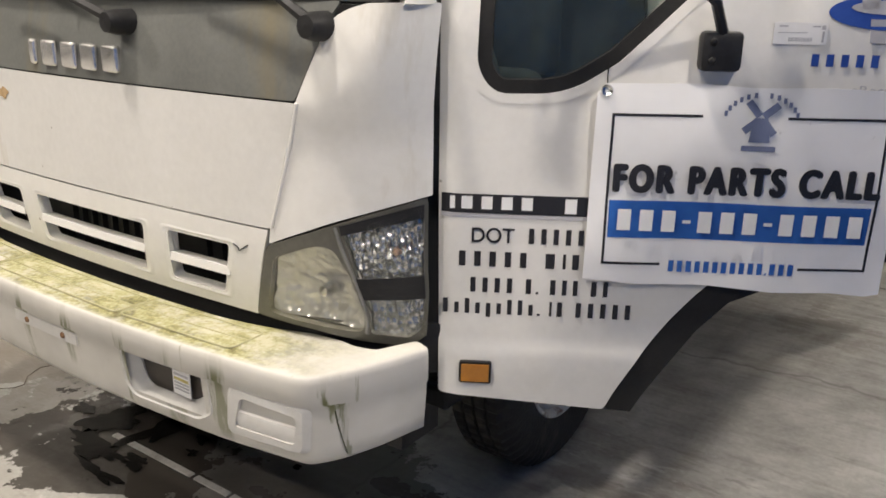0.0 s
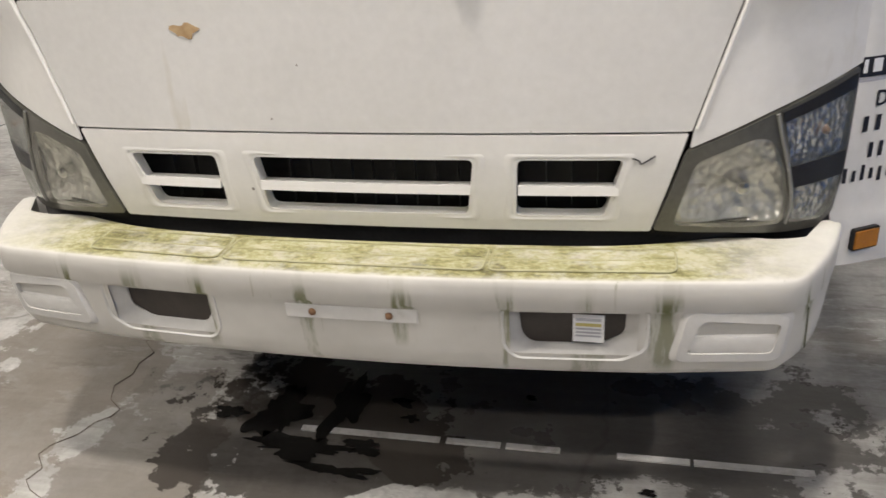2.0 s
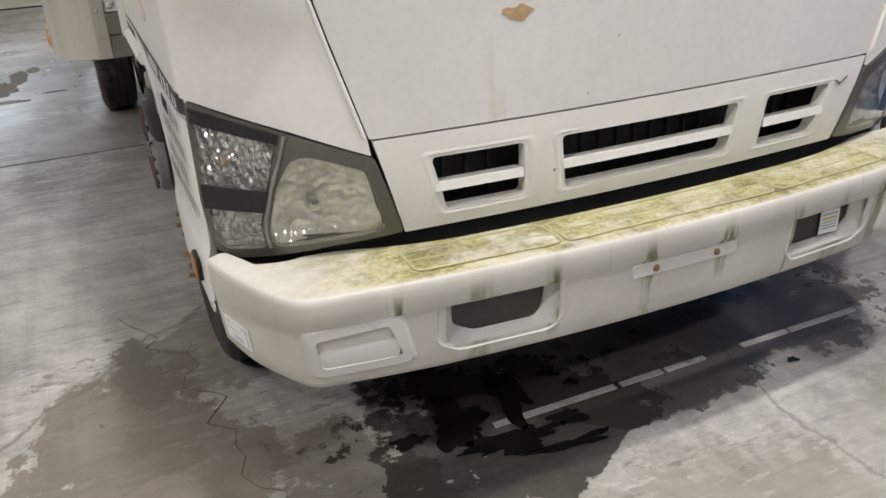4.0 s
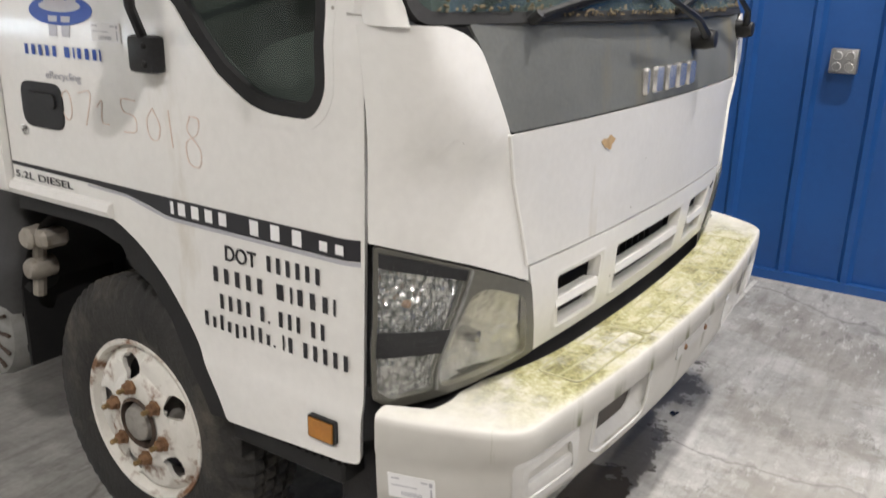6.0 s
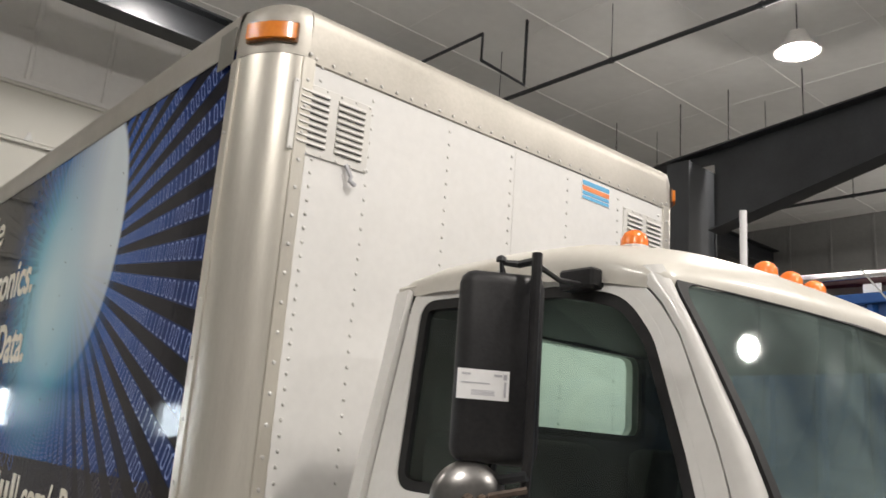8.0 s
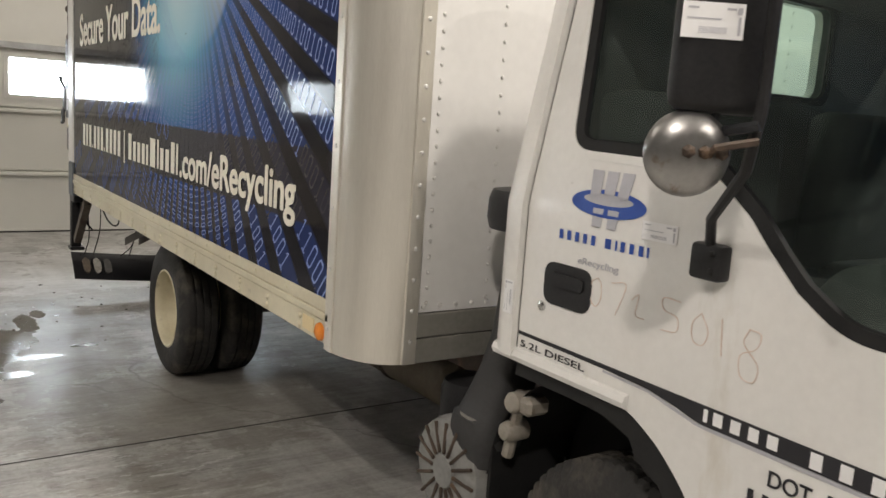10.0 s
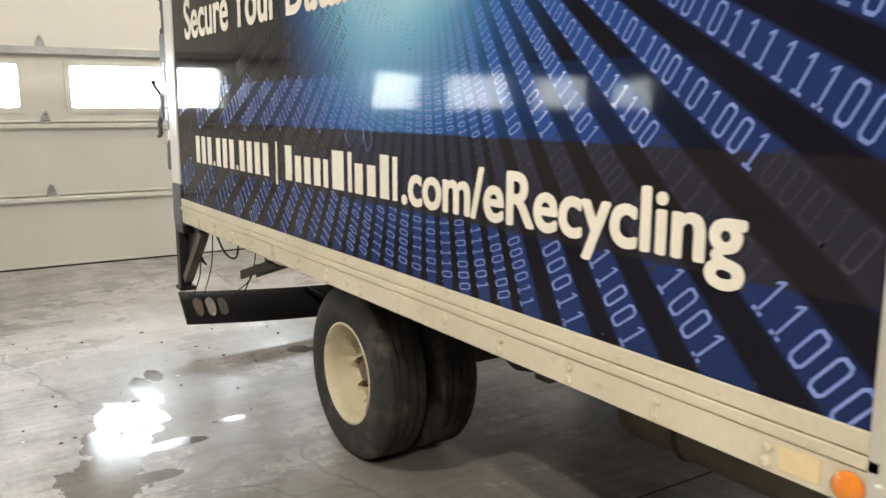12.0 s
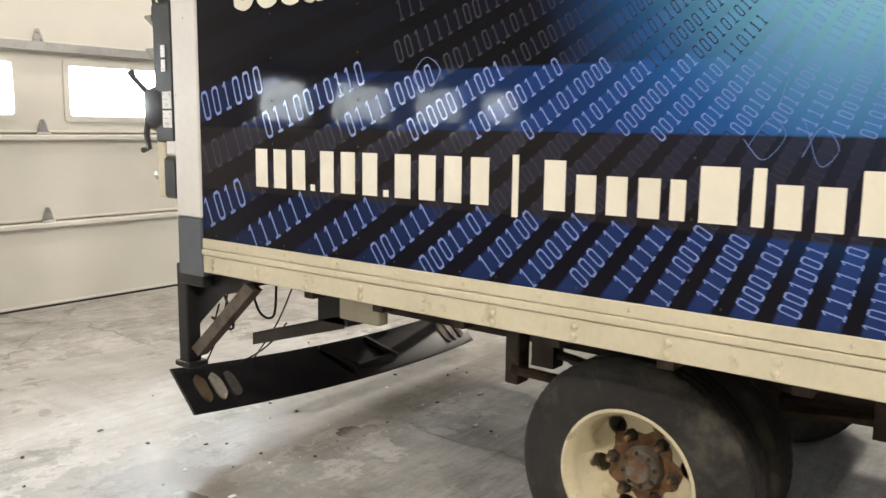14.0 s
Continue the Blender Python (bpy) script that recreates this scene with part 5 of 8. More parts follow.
for i, (r0, r1) in enumerate(zip(rings, rings[1:])):
    a = abs(line[i][0] + line[i + 1][0]) / 2
    for k in range(len(r0) - 1):
        if 0.325 < a < 0.575 and k in (9, 10):               # left open for the fog lamp recess
            continue
        bm.faces.new((r0[k], r1[k], r1[k + 1], r0[k + 1]))
bumper = part("front_bumper", bm, BUMPER, truck, "white steel bumper, mossy yellow-green on top", angle=50)


def bump_face(u, v, off=0.0):
    inset = 0.012 if v > 0.57 else 0.012 + 0.008 * (0.57 - v) / 0.07
    return (u, bumper_y(u) + inset - off, v)


def bump_top(u, v, off=0.0):
    return (u, bumper_y(u) + v, 0.6765 + off)


# grooves of the step tread on top
for u0, u1, v0, v1 in ((-0.62, -0.30, 0.035, 0.135), (-0.29, 0.27, 0.035, 0.135), (0.28, 0.64, 0.035, 0.135)):
    tr = bmesh.new()
    loop = rounded([(u0, v0), (u1, v0), (u1, v1), (u0, v1)], 0.02, 3)
    tube([bump_top(u, v, 0.001) for u, v in loop], 0.0028, 5, tr, closed=True)
    tube([bump_top(u0 + (u1 - u0) * i / 8, (v0 + v1) / 2, 0.001) for i in range(9)], 0.0024, 5, tr)
    part("tread_ridge", tr, MOSSY_RIDGE, bumper, "raised ridge of the step tread")
# fog lamp openings, recesses, plate holder
RECESS_US = [s * a for s in (-1, 1) for a in (0.70, 0.74, 0.78, 0.80, 0.815, 0.83, 0.84, 0.85)]
part("end_seam", tube([(a, bumper_y(a) + 0.0145 + d, z) for a, d, z in ((0.892, 0.0, 0.590), (0.894, 0.0, 0.565), (0.898, 0.004, 0.52), (0.901, 0.009, 0.485))], 0.0016, 5), surface("green_black_grime", (0.03, 0.035, 0.015), (0.09, 0.095, 0.04), 0.8, 0, 30, 90, 0.1), bumper, "dark green seam of the end cap")
for s in (-1, 1):
    f = (lambda l: l) if s > 0 else both
    o = f(rounded([(0.362, 0.508), (0.500, 0.508), (0.548, 0.535), (0.550, 0.594), (0.338, 0.594), (0.344, 0.53)], 0.014, 3))
    big = f(rounded([(0.335, 0.488), (0.545, 0.488), (0.590, 0.515), (0.590, 0.605), (0.312, 0.605), (0.312, 0.515)], 0.016, 3))
    part("fog_opening", sheet([o], lambda u, v: bump_face(u, v, -0.034), 0.002, FRONT_US), surface("dark_fog_filler", (0.028, 0.022, 0.018), (0.06, 0.048, 0.04), 0.5, 0, 12, 80, 0.1), bumper, "dark blanked fog lamp opening")
    lip = bmesh.new()
    loops = [[lip.verts.new(bump_face(c[0] + (u - c[0]) * k, c[1] + (v - c[1]) * k, d)) for u, v in loop] for c in ((s * 0.45, 0.547),) for loop, k, d in ((big, 1.05, 0.0), (big, 1.03, 0.003), (big, 1.0, 0.002), (o, 1.0, -0.03), (o, 1.0, -0.036))]
    for l0, l1 in zip(loops, loops[1:]):
        for i in range(len(l0)):
            lip.faces.new((l0[i - 1], l0[i], l1[i], l1[i - 1]))
    part("fog_lip", lip, BUMPER_PLAIN, bumper, "moulded rim of the fog lamp opening")
    o = f(rounded([(0.665, 0.510), (0.826, 0.512), (0.838, 0.580), (0.692, 0.588)], 0.012, 3))
    big = f(rounded([(0.645, 0.490), (0.842, 0.494), (0.852, 0.600), (0.664, 0.604)], 0.02, 3))
    part("bumper_recess", sheet([big, o], lambda u, v: bump_face(u, v, 0.0085), 0.0085, RECESS_US), BUMPER_PLAIN, bumper, "moulded rim of a blank recess")
    slope = bmesh.new()
    rim = [[slope.verts.new(bump_face(s * 0.762 + (u - s * 0.762) * k, 0.547 + (v - 0.547) * k2, d)) for u, v in big] for k, k2, d in ((1.13, 1.10, -0.001), (1.06, 1.05, 0.005), (1.0, 1.0, 0.0086))]
    for l0, l1 in zip(rim, rim[1:]):
        for i in range(len(l0)):
            slope.faces.new((l0[i - 1], l0[i], l1[i], l1[i - 1]))
    part("recess_slope", slope, BUMPER_PLAIN, bumper, "sloping edge round the recess")
    st = bmesh.new()
    ledge = [[st.verts.new(bump_face(s * a, z + (a - 0.65) * 0.01, d)) for a in (0.672, 0.71, 0.75, 0.79, 0.815, 0.832)] for z, d in ((0.506, 0.0005), (0.512, 0.006), (0.543, 0.007), (0.549, 0.0045), (0.552, -0.0005))]
    for l0, l1 in zip(ledge, ledge[1:]):
        for i in range(5):
            st.faces.new((l0[i], l0[i + 1], l1[i + 1], l1[i]))
    part("recess_step", st, BUMPER_PLAIN, bumper, "step across the recess")
st = bmesh.new()
box(st, 0.446, 0.508, bumper_y(0.48) + 0.038, bumper_y(0.48) + 0.040, 0.518, 0.580)
sticker = part("sticker", st, PAPER, bumper, "white sticker in the fog opening", smooth=False)
for z0, z1, ink in ((0.566, 0.572, GREY_INK), (0.554, 0.561, YELLOW_INK), (0.546, 0.550, GREY_INK), (0.538, 0.542, GREY_INK), (0.530, 0.534, GREY_INK)):
    part("print", boxed(0.452, 0.502, bumper_y(0.48) + 0.0374, bumper_y(0.48) + 0.0384, z0, z1), ink, sticker, "small line of print", smooth=False)
ph = bmesh.new()
box(ph, -0.145, 0.14, bumper_y(0) + 0.0092, bumper_y(0) + 0.03, 0.563, 0.596, 0.002)
part("plate_bracket", ph, BUMPER_PLAIN, bumper, "white number plate mount")
for a in (-0.085, 0.08):
    b = bmesh.new()
    dome(b, (a, bumper_y(a) + 0.0092, 0.579), (0, -1, 0), 0.009, 0.006)
    part("bolt", b, RUST, bumper, "rusty bolt")


def tag_label(name, m, w, h, parent, label):
    """A white stock label with unreadable bars."""
    t = part(name, sheet([[(0, 0), (w, 0), (w, h), (0, h)]], lambda u, v: m @ Vector((u, v, 0.001)), 0.001), PAPER, parent, label, smooth=False)
    b = bmesh.new()
    for x0, x1, z0, z1 in [(0.08, 0.25, 0.80, 0.86), (0.7, 0.85, 0.80, 0.86), (0.08, 0.62, 0.52, 0.56)] + [(0.28 + 0.025 * i, 0.28 + 0.025 * i + 0.014, 0.14, 0.32) for i in range(18)] + [(0.90, 0.94, 0.12, 0.62), (0.88, 0.95, 0.7, 0.88)]:
        b.faces.new([b.verts.new(m @ Vector((x * w, z * h, 0.0025))) for x, z in ((x0, z0), (x1, z0), (x1, z1), (x0, z1))])
    part("print", b, GREY_INK, t if parent.parent is None else parent, "rows of small grey print", smooth=False)
    return t


tag_label("stock_label", basis((-0.9645, 0.126, 0.511), (0.34, -1, -0.03), (-0.07, 0.02, 1)), 0.094, 0.053, bumper, "white stock label with a barcode")

# windshield and pillars
WS = [(1.392, 0.088), (1.406, 0.094), (1.537, 0.149), (1.689, 0.227), (1.858, 0.327), (1.996, 0.416), (2.03, 0.44)]


def ws_edge(z):
    for (z0, y0), (z1, y1) in zip(WS, WS[1:]):
        if z <= z1 or z1 == WS[-1][0]:
            return y0 + (y1 - y0) * (z - z0) / (z1 - z0)


def x_ws(z):
    return 0.962 - 0.165 * (z - 1.40)


def y_ws(x, z):
    return ws_edge(z) - 0.085 * (1 - min(1.2, (x / x_ws(z)) ** 2)) - 0.004


def ws_loop(inset):
    lo, hi = 1.392 + inset, 2.005 - inset
    return rounded([(-x_ws(lo) + inset, lo), (x_ws(lo) - inset, lo), (x_ws(hi) - inset, hi), (-x_ws(hi) + inset, hi)], 0.05, 5)


ZS = [1.45 + 0.07 * i for i in range(8)]
part("windshield", sheet([ws_loop(0.008)], lambda u, v: (u, y_ws(u, v), v), 0.005, [i * 0.1 for i in range(-9, 10)], ZS), WINDSHIELD, truck, "dusty laminated windshield").visible_shadow = False
# worn white marker writing down the glass, one plain bar a character
for k, z in enumerate((1.75, 1.695, 1.645, 1.60, 1.55, 1.50)):
    x = 0.385 + 0.012 * (k % 3)
    mark = sheet([[(x, z - 0.017), (x + 0.030, z - 0.014), (x + 0.030, z - 0.006), (x + 0.010, z - 0.004), (x + 0.012, z + 0.017), (x, z + 0.015)]], lambda u, v: (u, y_ws(u, v) - 0.0066, v), 0.0006)
    part("marker_writing", mark, CHALK_WHITE, truck, "worn white marker stroke on the glass", smooth=False)
# leaf litter and dirt caught along the foot of the glass
grit = random.Random(31)
bm = bmesh.new()
for k in range(240):
    x = grit.uniform(-0.90, 0.90)
    z = 1.400 + abs(grit.gauss(0, 0.008)) + (0.01 if abs(x) > 0.6 else 0)
    y = y_ws(x, z) - 0.0075 - grit.random() * 0.004
    w, h, turn = grit.uniform(0.003, 0.011), grit.uniform(0.002, 0.004), grit.uniform(-0.5, 0.5)
    c, d = math.cos(turn), math.sin(turn)
    vs = [bm.verts.new((x + a * c - b * d, y - e, z + a * d + b * c)) for a, b, e in ((-w, 0, 0), (0, -h, 0.0), (w, 0, 0), (0, h, 0), (0, 0, 0.003))]
    for i in range(4):
        bm.faces.new((vs[i], vs[(i + 1) % 4], vs[4]))
tagged(part("leaf_litter", bm, LITTER, truck, smooth=False), "brown leaf litter along the foot of the glass", kind="stuff")
part("windshield_gasket", sheet([ws_loop(-0.004), ws_loop(0.016)], lambda u, v: (u, y_ws(u, v) - 0.004, v), 0.012, [i * 0.1 for i in range(-9, 10)], ZS), RUBBER, truck, "black rubber windshield gasket")
DOOR_EDGE = [(1.38, 0.178), (1.399, 0.182), (1.636, 0.268), (1.862, 0.374), (1.951, 0.437), (2.04, 0.53)]


def door_front(z):
    for (z0, y0), (z1, y1) in zip(DOOR_EDGE, DOOR_EDGE[1:]):
        if z <= z1 or z1 == DOOR_EDGE[-1][0]:
            return y0 + (y1 - y0) * (z - z0) / (z1 - z0)


for s in (-1, 1):
    def pillar(u, v, s=s):
        a, b = Vector((x_ws(v), ws_edge(v))), Vector((x_side(v) + 0.002, door_front(v) - 0.006))
        m = a.lerp(b, 0.5) + Vector((0.014, -0.012))
        p = a * (1 - u) ** 2 + m * 2 * u * (1 - u) + b * u * u
        return (s * p.x, p.y, v)
    part("a_pillar", sheet([[(0.0, 1.385), (1.0, 1.385), (1.0, 2.03), (0.0, 2.03)]], pillar, 0.03, [0.25, 0.5, 0.75], ZS, flip=s < 0), WHITE, truck, "white windshield pillar")

ROOF_WHITE = surface("chalky_cream_white_paint", (0.54, 0.515, 0.455), (0.63, 0.605, 0.55), 0.42, 0, 2.2, 45, 0.03, coat=0.3, dirt=(0.46, 0.39, 0.27), dirt_at=(0.55, 0.85), dirt_scale=4)
# roof: arched sections from the windshield to the back
STATIONS = [(0.405, 0.862, 2.012, 1.985), (0.43, 0.872, 2.045, 1.99), (0.48, 0.877, 2.082, 2.0), (0.56, 0.880, 2.122, 2.016), (0.70, 0.882, 2.152, 2.034), (0.90, 0.882, 2.160, 2.046), (1.15, 0.880, 2.148, 2.05), (1.30, 0.862, 2.122, 2.05), (1.37, 0.842, 2.095, 2.042), (1.395, 0.822, 2.06, 2.0)]
bm = bmesh.new()
rings = []
for y, w, zc, ze in STATIONS:
    ring = []
    for i in range(33):
        a = math.pi * i / 32
        c, s_ = math.cos(a), math.sin(a)
        x, k = w * math.copysign(abs(c) ** 0.45, c), abs(s_) ** 0.62
        bow = 0.085 * (1 - (x / w) ** 2) if y < 0.7 else 0.085 * (1 - (x / w) ** 2) * max(0, (0.9 - y) / 0.2)
        ring.append(bm.verts.new((x, y - bow * min(1, max(0, (0.9 - y) / 0.35)), ze + (zc - ze) * k)))
    rings.append(ring)
for r0, r1 in zip(rings, rings[1:]):
    for i in range(32):
        bm.faces.new((r0[i], r0[i + 1], r1[i + 1], r1[i]))
geom = bmesh.ops.extrude_face_region(bm, geom=bm.faces[:])
bmesh.ops.translate(bm, verts=[v for v in geom["geom"] if isinstance(v, bmesh.types.BMVert)], vec=(0, 0, -0.02))
roof = part("cab_roof", bm, ROOF_WHITE, truck, "white cab roof", angle=60)
for s in (-1, 1):
    gut = tube([(s * x_side(z) - s * 0.004, y, z) for y, z in ((0.47, 2.015), (0.56, 2.045), (0.7, 2.055), (0.95, 2.062), (1.2, 2.062), (1.345, 2.055))], 0.009, 6)
    part("drip_rail", gut, ROOF_WHITE, roof, "white drip rail")

# back wall, rear sides, floor and dark interior lining
RW_HOLE = rounded([(-0.335, 1.705), (0.335, 1.705), (0.335, 2.0), (-0.335, 2.0)], 0.05, 5)
back_wall = part("cab_back_wall", sheet([[(-0.944, 0.95), (0.944, 0.95), (0.944, 1.35), (0.806, 2.04), (-0.806, 2.04), (-0.944, 1.35)], RW_HOLE], lambda u, v: (u, 1.383, v), 0.03), WHITE, truck, "white cab back wall", smooth=False)
lining = sheet([[(-0.91, 0.98), (0.91, 0.98), (0.91, 1.35), (0.79, 2.02), (-0.79, 2.02), (-0.91, 1.35)], RW_HOLE], lambda u, v: (u, 1.345, v), 0.01)
part("back_lining", lining, DASH, truck, "dark grey inner lining", smooth=False)
part("rear_window", boxed(-0.335, 0.335, 1.36, 1.366, 1.705, 2.0), DOOR_GLASS, truck, "tinted rear window").visible_shadow = False
part("rear_window_gasket", sheet([rounded([(-0.36, 1.68), (0.36, 1.68), (0.36, 2.02), (-0.36, 2.02)], 0.06, 5), RW_HOLE], lambda u, v: (u, 1.34, v), 0.012), RUBBER, truck, "black gasket of the rear window")
for s in (-1, 1):
    part("rear_side_panel", sheet([[(1.301, 0.948), (1.383, 0.948), (1.383, 1.35), (1.378, 2.045), (1.276, 2.045), (1.301, 1.40)]], lambda u, v, s=s: (s * (x_side(v) - 0.028 * max(0, (u - 1.335) / 0.05) ** 2 - 0.022 * max(0, min(1, (v - 1.35) / 0.5)) * max(0, (u - 1.28) / 0.09)), u, v), 0.02, [1.32, 1.34, 1.355, 1.37], [1.2, 1.35, 1.5, 1.8], flip=s > 0), WHITE, truck, "white rear cab side")
    sill = tube([(s * 0.972, y, 0.952) for y in (0.90, 1.0, 1.1, 1.2, 1.3, 1.385)], 0.02, 8) 
    if sill:
        part("sill", sill, WHITE, truck, "white sill edge")
cf = bmesh.new()
box(cf, -0.93, 0.93, 0.30, 1.38, 0.93, 0.985)
box(cf, -0.55, 0.55, 0.30, 1.38, 0.60, 0.95)
part("cab_floor", cf, BLACK, truck, "dark cab floor and engine tunnel", smooth=False)
part("headliner", sheet([[(-0.84, 0.44), (0.84, 0.44), (0.84, 1.34), (-0.84, 1.34)]], lambda u, v: (u, v, 2.0 + 0.02 * (1 - (u / 0.84) ** 2)), 0.01, [-0.5, 0, 0.5]), DASH, truck, "dark headliner")
for s in (-1, 1):
    part("pillar_trim", tube([(s * (x_ws(z) - 0.05), ws_edge(z) + 0.06, z) for z in (1.40, 1.6, 1.8, 1.98)], 0.03, 6), DASH, truck, "dark inner pillar trim")

# inside: dashboard, steering wheel, seats
dash = part("dashboard", sheet([rounded([(0.22, 1.0), (0.56, 1.0), (0.60, 1.22), (0.52, 1.33), (0.34, 1.375), (0.22, 1.37)], 0.04, 4)], lambda u, v: (-0.86, u, v), 1.72, flip=True), DASH, truck, "dark grey dashboard")
wheel_c, wheel_m = Vector((0.40, 0.58, 1.40)), pose(0.40, 0.60, 1.38, -28, 0, 0)
sw = bmesh.new()
tube([wheel_m @ Vector((0.205 * math.cos(t), 0.205 * math.sin(t), 0.04)) for t in [2 * math.pi * i / 32 for i in range(32)]], 0.014, 8, sw, closed=True)
for t in (0.5, 2.6, 4.71):
    tube([wheel_m @ Vector((0, 0, 0.0)), wheel_m @ Vector((0.205 * math.cos(t), 0.205 * math.sin(t), 0.04))], 0.012, 6, sw)
tube([wheel_m @ Vector((0, 0, 0.02)), wheel_m @ Vector((0, 0.0, -0.30))], 0.04, 10, sw)
part("steering_wheel", sw, BLACK, truck, "black steering wheel")
for sx in (0.42, -0.45):
    w = 0.25 if sx > 0 else 0.34
    seat = part("seat", boxed(sx - w, sx + w, 0.72, 1.20, 1.02, 1.18, 0.05, 3), SEAT, truck, "dark grey cloth seat")
    part("backrest", boxed(sx - w, sx + w, 1.15, 1.30, 1.14, 1.66, 0.05, 3), SEAT, seat)

# roof marker lamps, antenna
for lx in (-0.70, -0.15, 0.0, 0.15, 0.70):
    k = 1 - (abs(lx) / 0.88) ** 3
    base_y = 0.63 if abs(lx) > 0.5 else 0.58
    rz = 2.115 if abs(lx) > 0.5 else 2.142
    lamp = part("marker_lamp", lathe([(-0.03, 0.040), (0.010, 0.038), (0.013, 0.034)], 20, "z", at=(lx, base_y, rz)), WHITE, truck, "orange roof marker lamp")
    part("lens", lathe([(0.010, 0.035), (0.030, 0.034), (0.044, 0.027), (0.053, 0.014), (0.055, 0.0)], 20, "z", at=(lx, base_y, rz)), ORANGE, lamp, "orange dome lens")
part("antenna", tube([(0.945, 0.165, 1.55), (0.95, 0.36, 1.86), (0.95, 0.76, 2.41)], [0.006, 0.004, 0.003], 6), CHROME, truck, "thin whip antenna on the pillar")

# wipers
for px, py, pz, tips in ((0.235, -0.012, 1.335, [(0.09, -0.012, 1.385), (-0.22, -0.002, 1.462)]), (0.80, 0.035, 1.345, [(0.72, 0.03, 1.40), (0.48, 0.022, 1.475)])):
    arm = tube([(px, py - 0.02, pz), *[(a, b - 0.035, c) for a, b, c in tips]], [0.013, 0.010, 0.006], 6)
    wiper = part("wiper", arm, BLACK, truck, "black windshield wiper")
    part("pivot", lathe([(-0.045, 0.0), (-0.042, 0.022), (-0.02, 0.028), (0.03, 0.030)], 14, "y", at=(px, py, pz - 0.004)), BLACK, wiper, "black pivot cap")
    tx, ty, tz = tips[-1]
    bl = bmesh.new()
    ends = [(tx + 0.18, tz - 0.012), (tx + 0.06, tz + 0.002), (tx, tz - 0.004), (tx - 0.2, tz - 0.025), (tx - 0.44, tz - 0.062)]
    tube([(a, y_ws(a, b) - 0.02, b) for a, b in ends], 0.008, 6, bl)
    tube([(a, y_ws(a, b - 0.012) - 0.008, b - 0.012) for a, b in ends], 0.006, 5, bl)
    for a, b in ends[::2]:
        tube([(a, y_ws(a, b) - 0.03, b + 0.006), (a, y_ws(a, b) - 0.012, b - 0.01)], 0.010, 6, bl)
    part("blade", bl, RUBBER, wiper, "rubber wiper blade")

# ---------------------------------------------------------------- doors
DOOR_OUT = [(0.004, 0.560), (-0.002, 0.97), (-0.004, 1.40), (0.083, 1.636), (0.189, 1.862), (0.252, 1.951), (0.345, 2.028), (0.48, 2.044), (1.085, 2.048), (1.113, 1.40), (1.113, 0.985),
            (1.113, 0.952), (0.90, 0.955), (0.79, 0.952), (0.70, 0.928), (0.62, 0.885), (0.55, 0.825), (0.49, 0.752), (0.43, 0.66), (0.385, 0.58), (0.368, 0.540)]
WIN = [(1.045, 2.012), (0.999, 1.502), (0.589, 1.494), (0.465, 1.402), (0.345, 1.283), (0.248, 1.220), (0.105, 1.217), (0.070, 1.265), (0.074, 1.429), (0.152, 1.636), (0.252, 1.867), (0.335, 1.966), (0.527, 2.008)]


def shrink(loop, d):
    """An outline moved inwards by d."""
    n, out = len(loop), []
    area = sum(loop[i - 1][0] * loop[i][1] - loop[i][0] * loop[i - 1][1] for i in range(n))
    s = 1 if area > 0 else -1
    for i in range(n):
        p, a, b = Vector(loop[i]), Vector(loop[i - 1]), Vector(loop[(i + 1) % n])
        n1, n2 = (p - a), (b - p)
        n1, n2 = Vector((-n1.y, n1.x)).normalized() * s, Vector((-n2.y, n2.x)).normalized() * s
        v = (n1 + n2)
        v = v.normalized() * d / max(0.5, v.normalized().dot(n1)) if v.length > 1e-6 else n1 * d
        out.append(tuple(p + v))
    return out


def door_off(u, z):
    """How far the door's skin stands in from the hinge plane."""
    x = -max(0, 0.16 * (z - 1.35)) if z > 1.35 else 0.0
    x += 0.010 * (1 / (1 + math.exp((z - 0.675) / 0.008)) - 0.0)        # lower flare
    x -= 0.012 * max(0, (0.05 - u) / 0.05) ** 2 if u < 0.05 and z < 1.4 else 0
    d = abs(z - (1.53 if u > 0.6 else 1.53 - (0.6 - u) * 0.78))
    return x


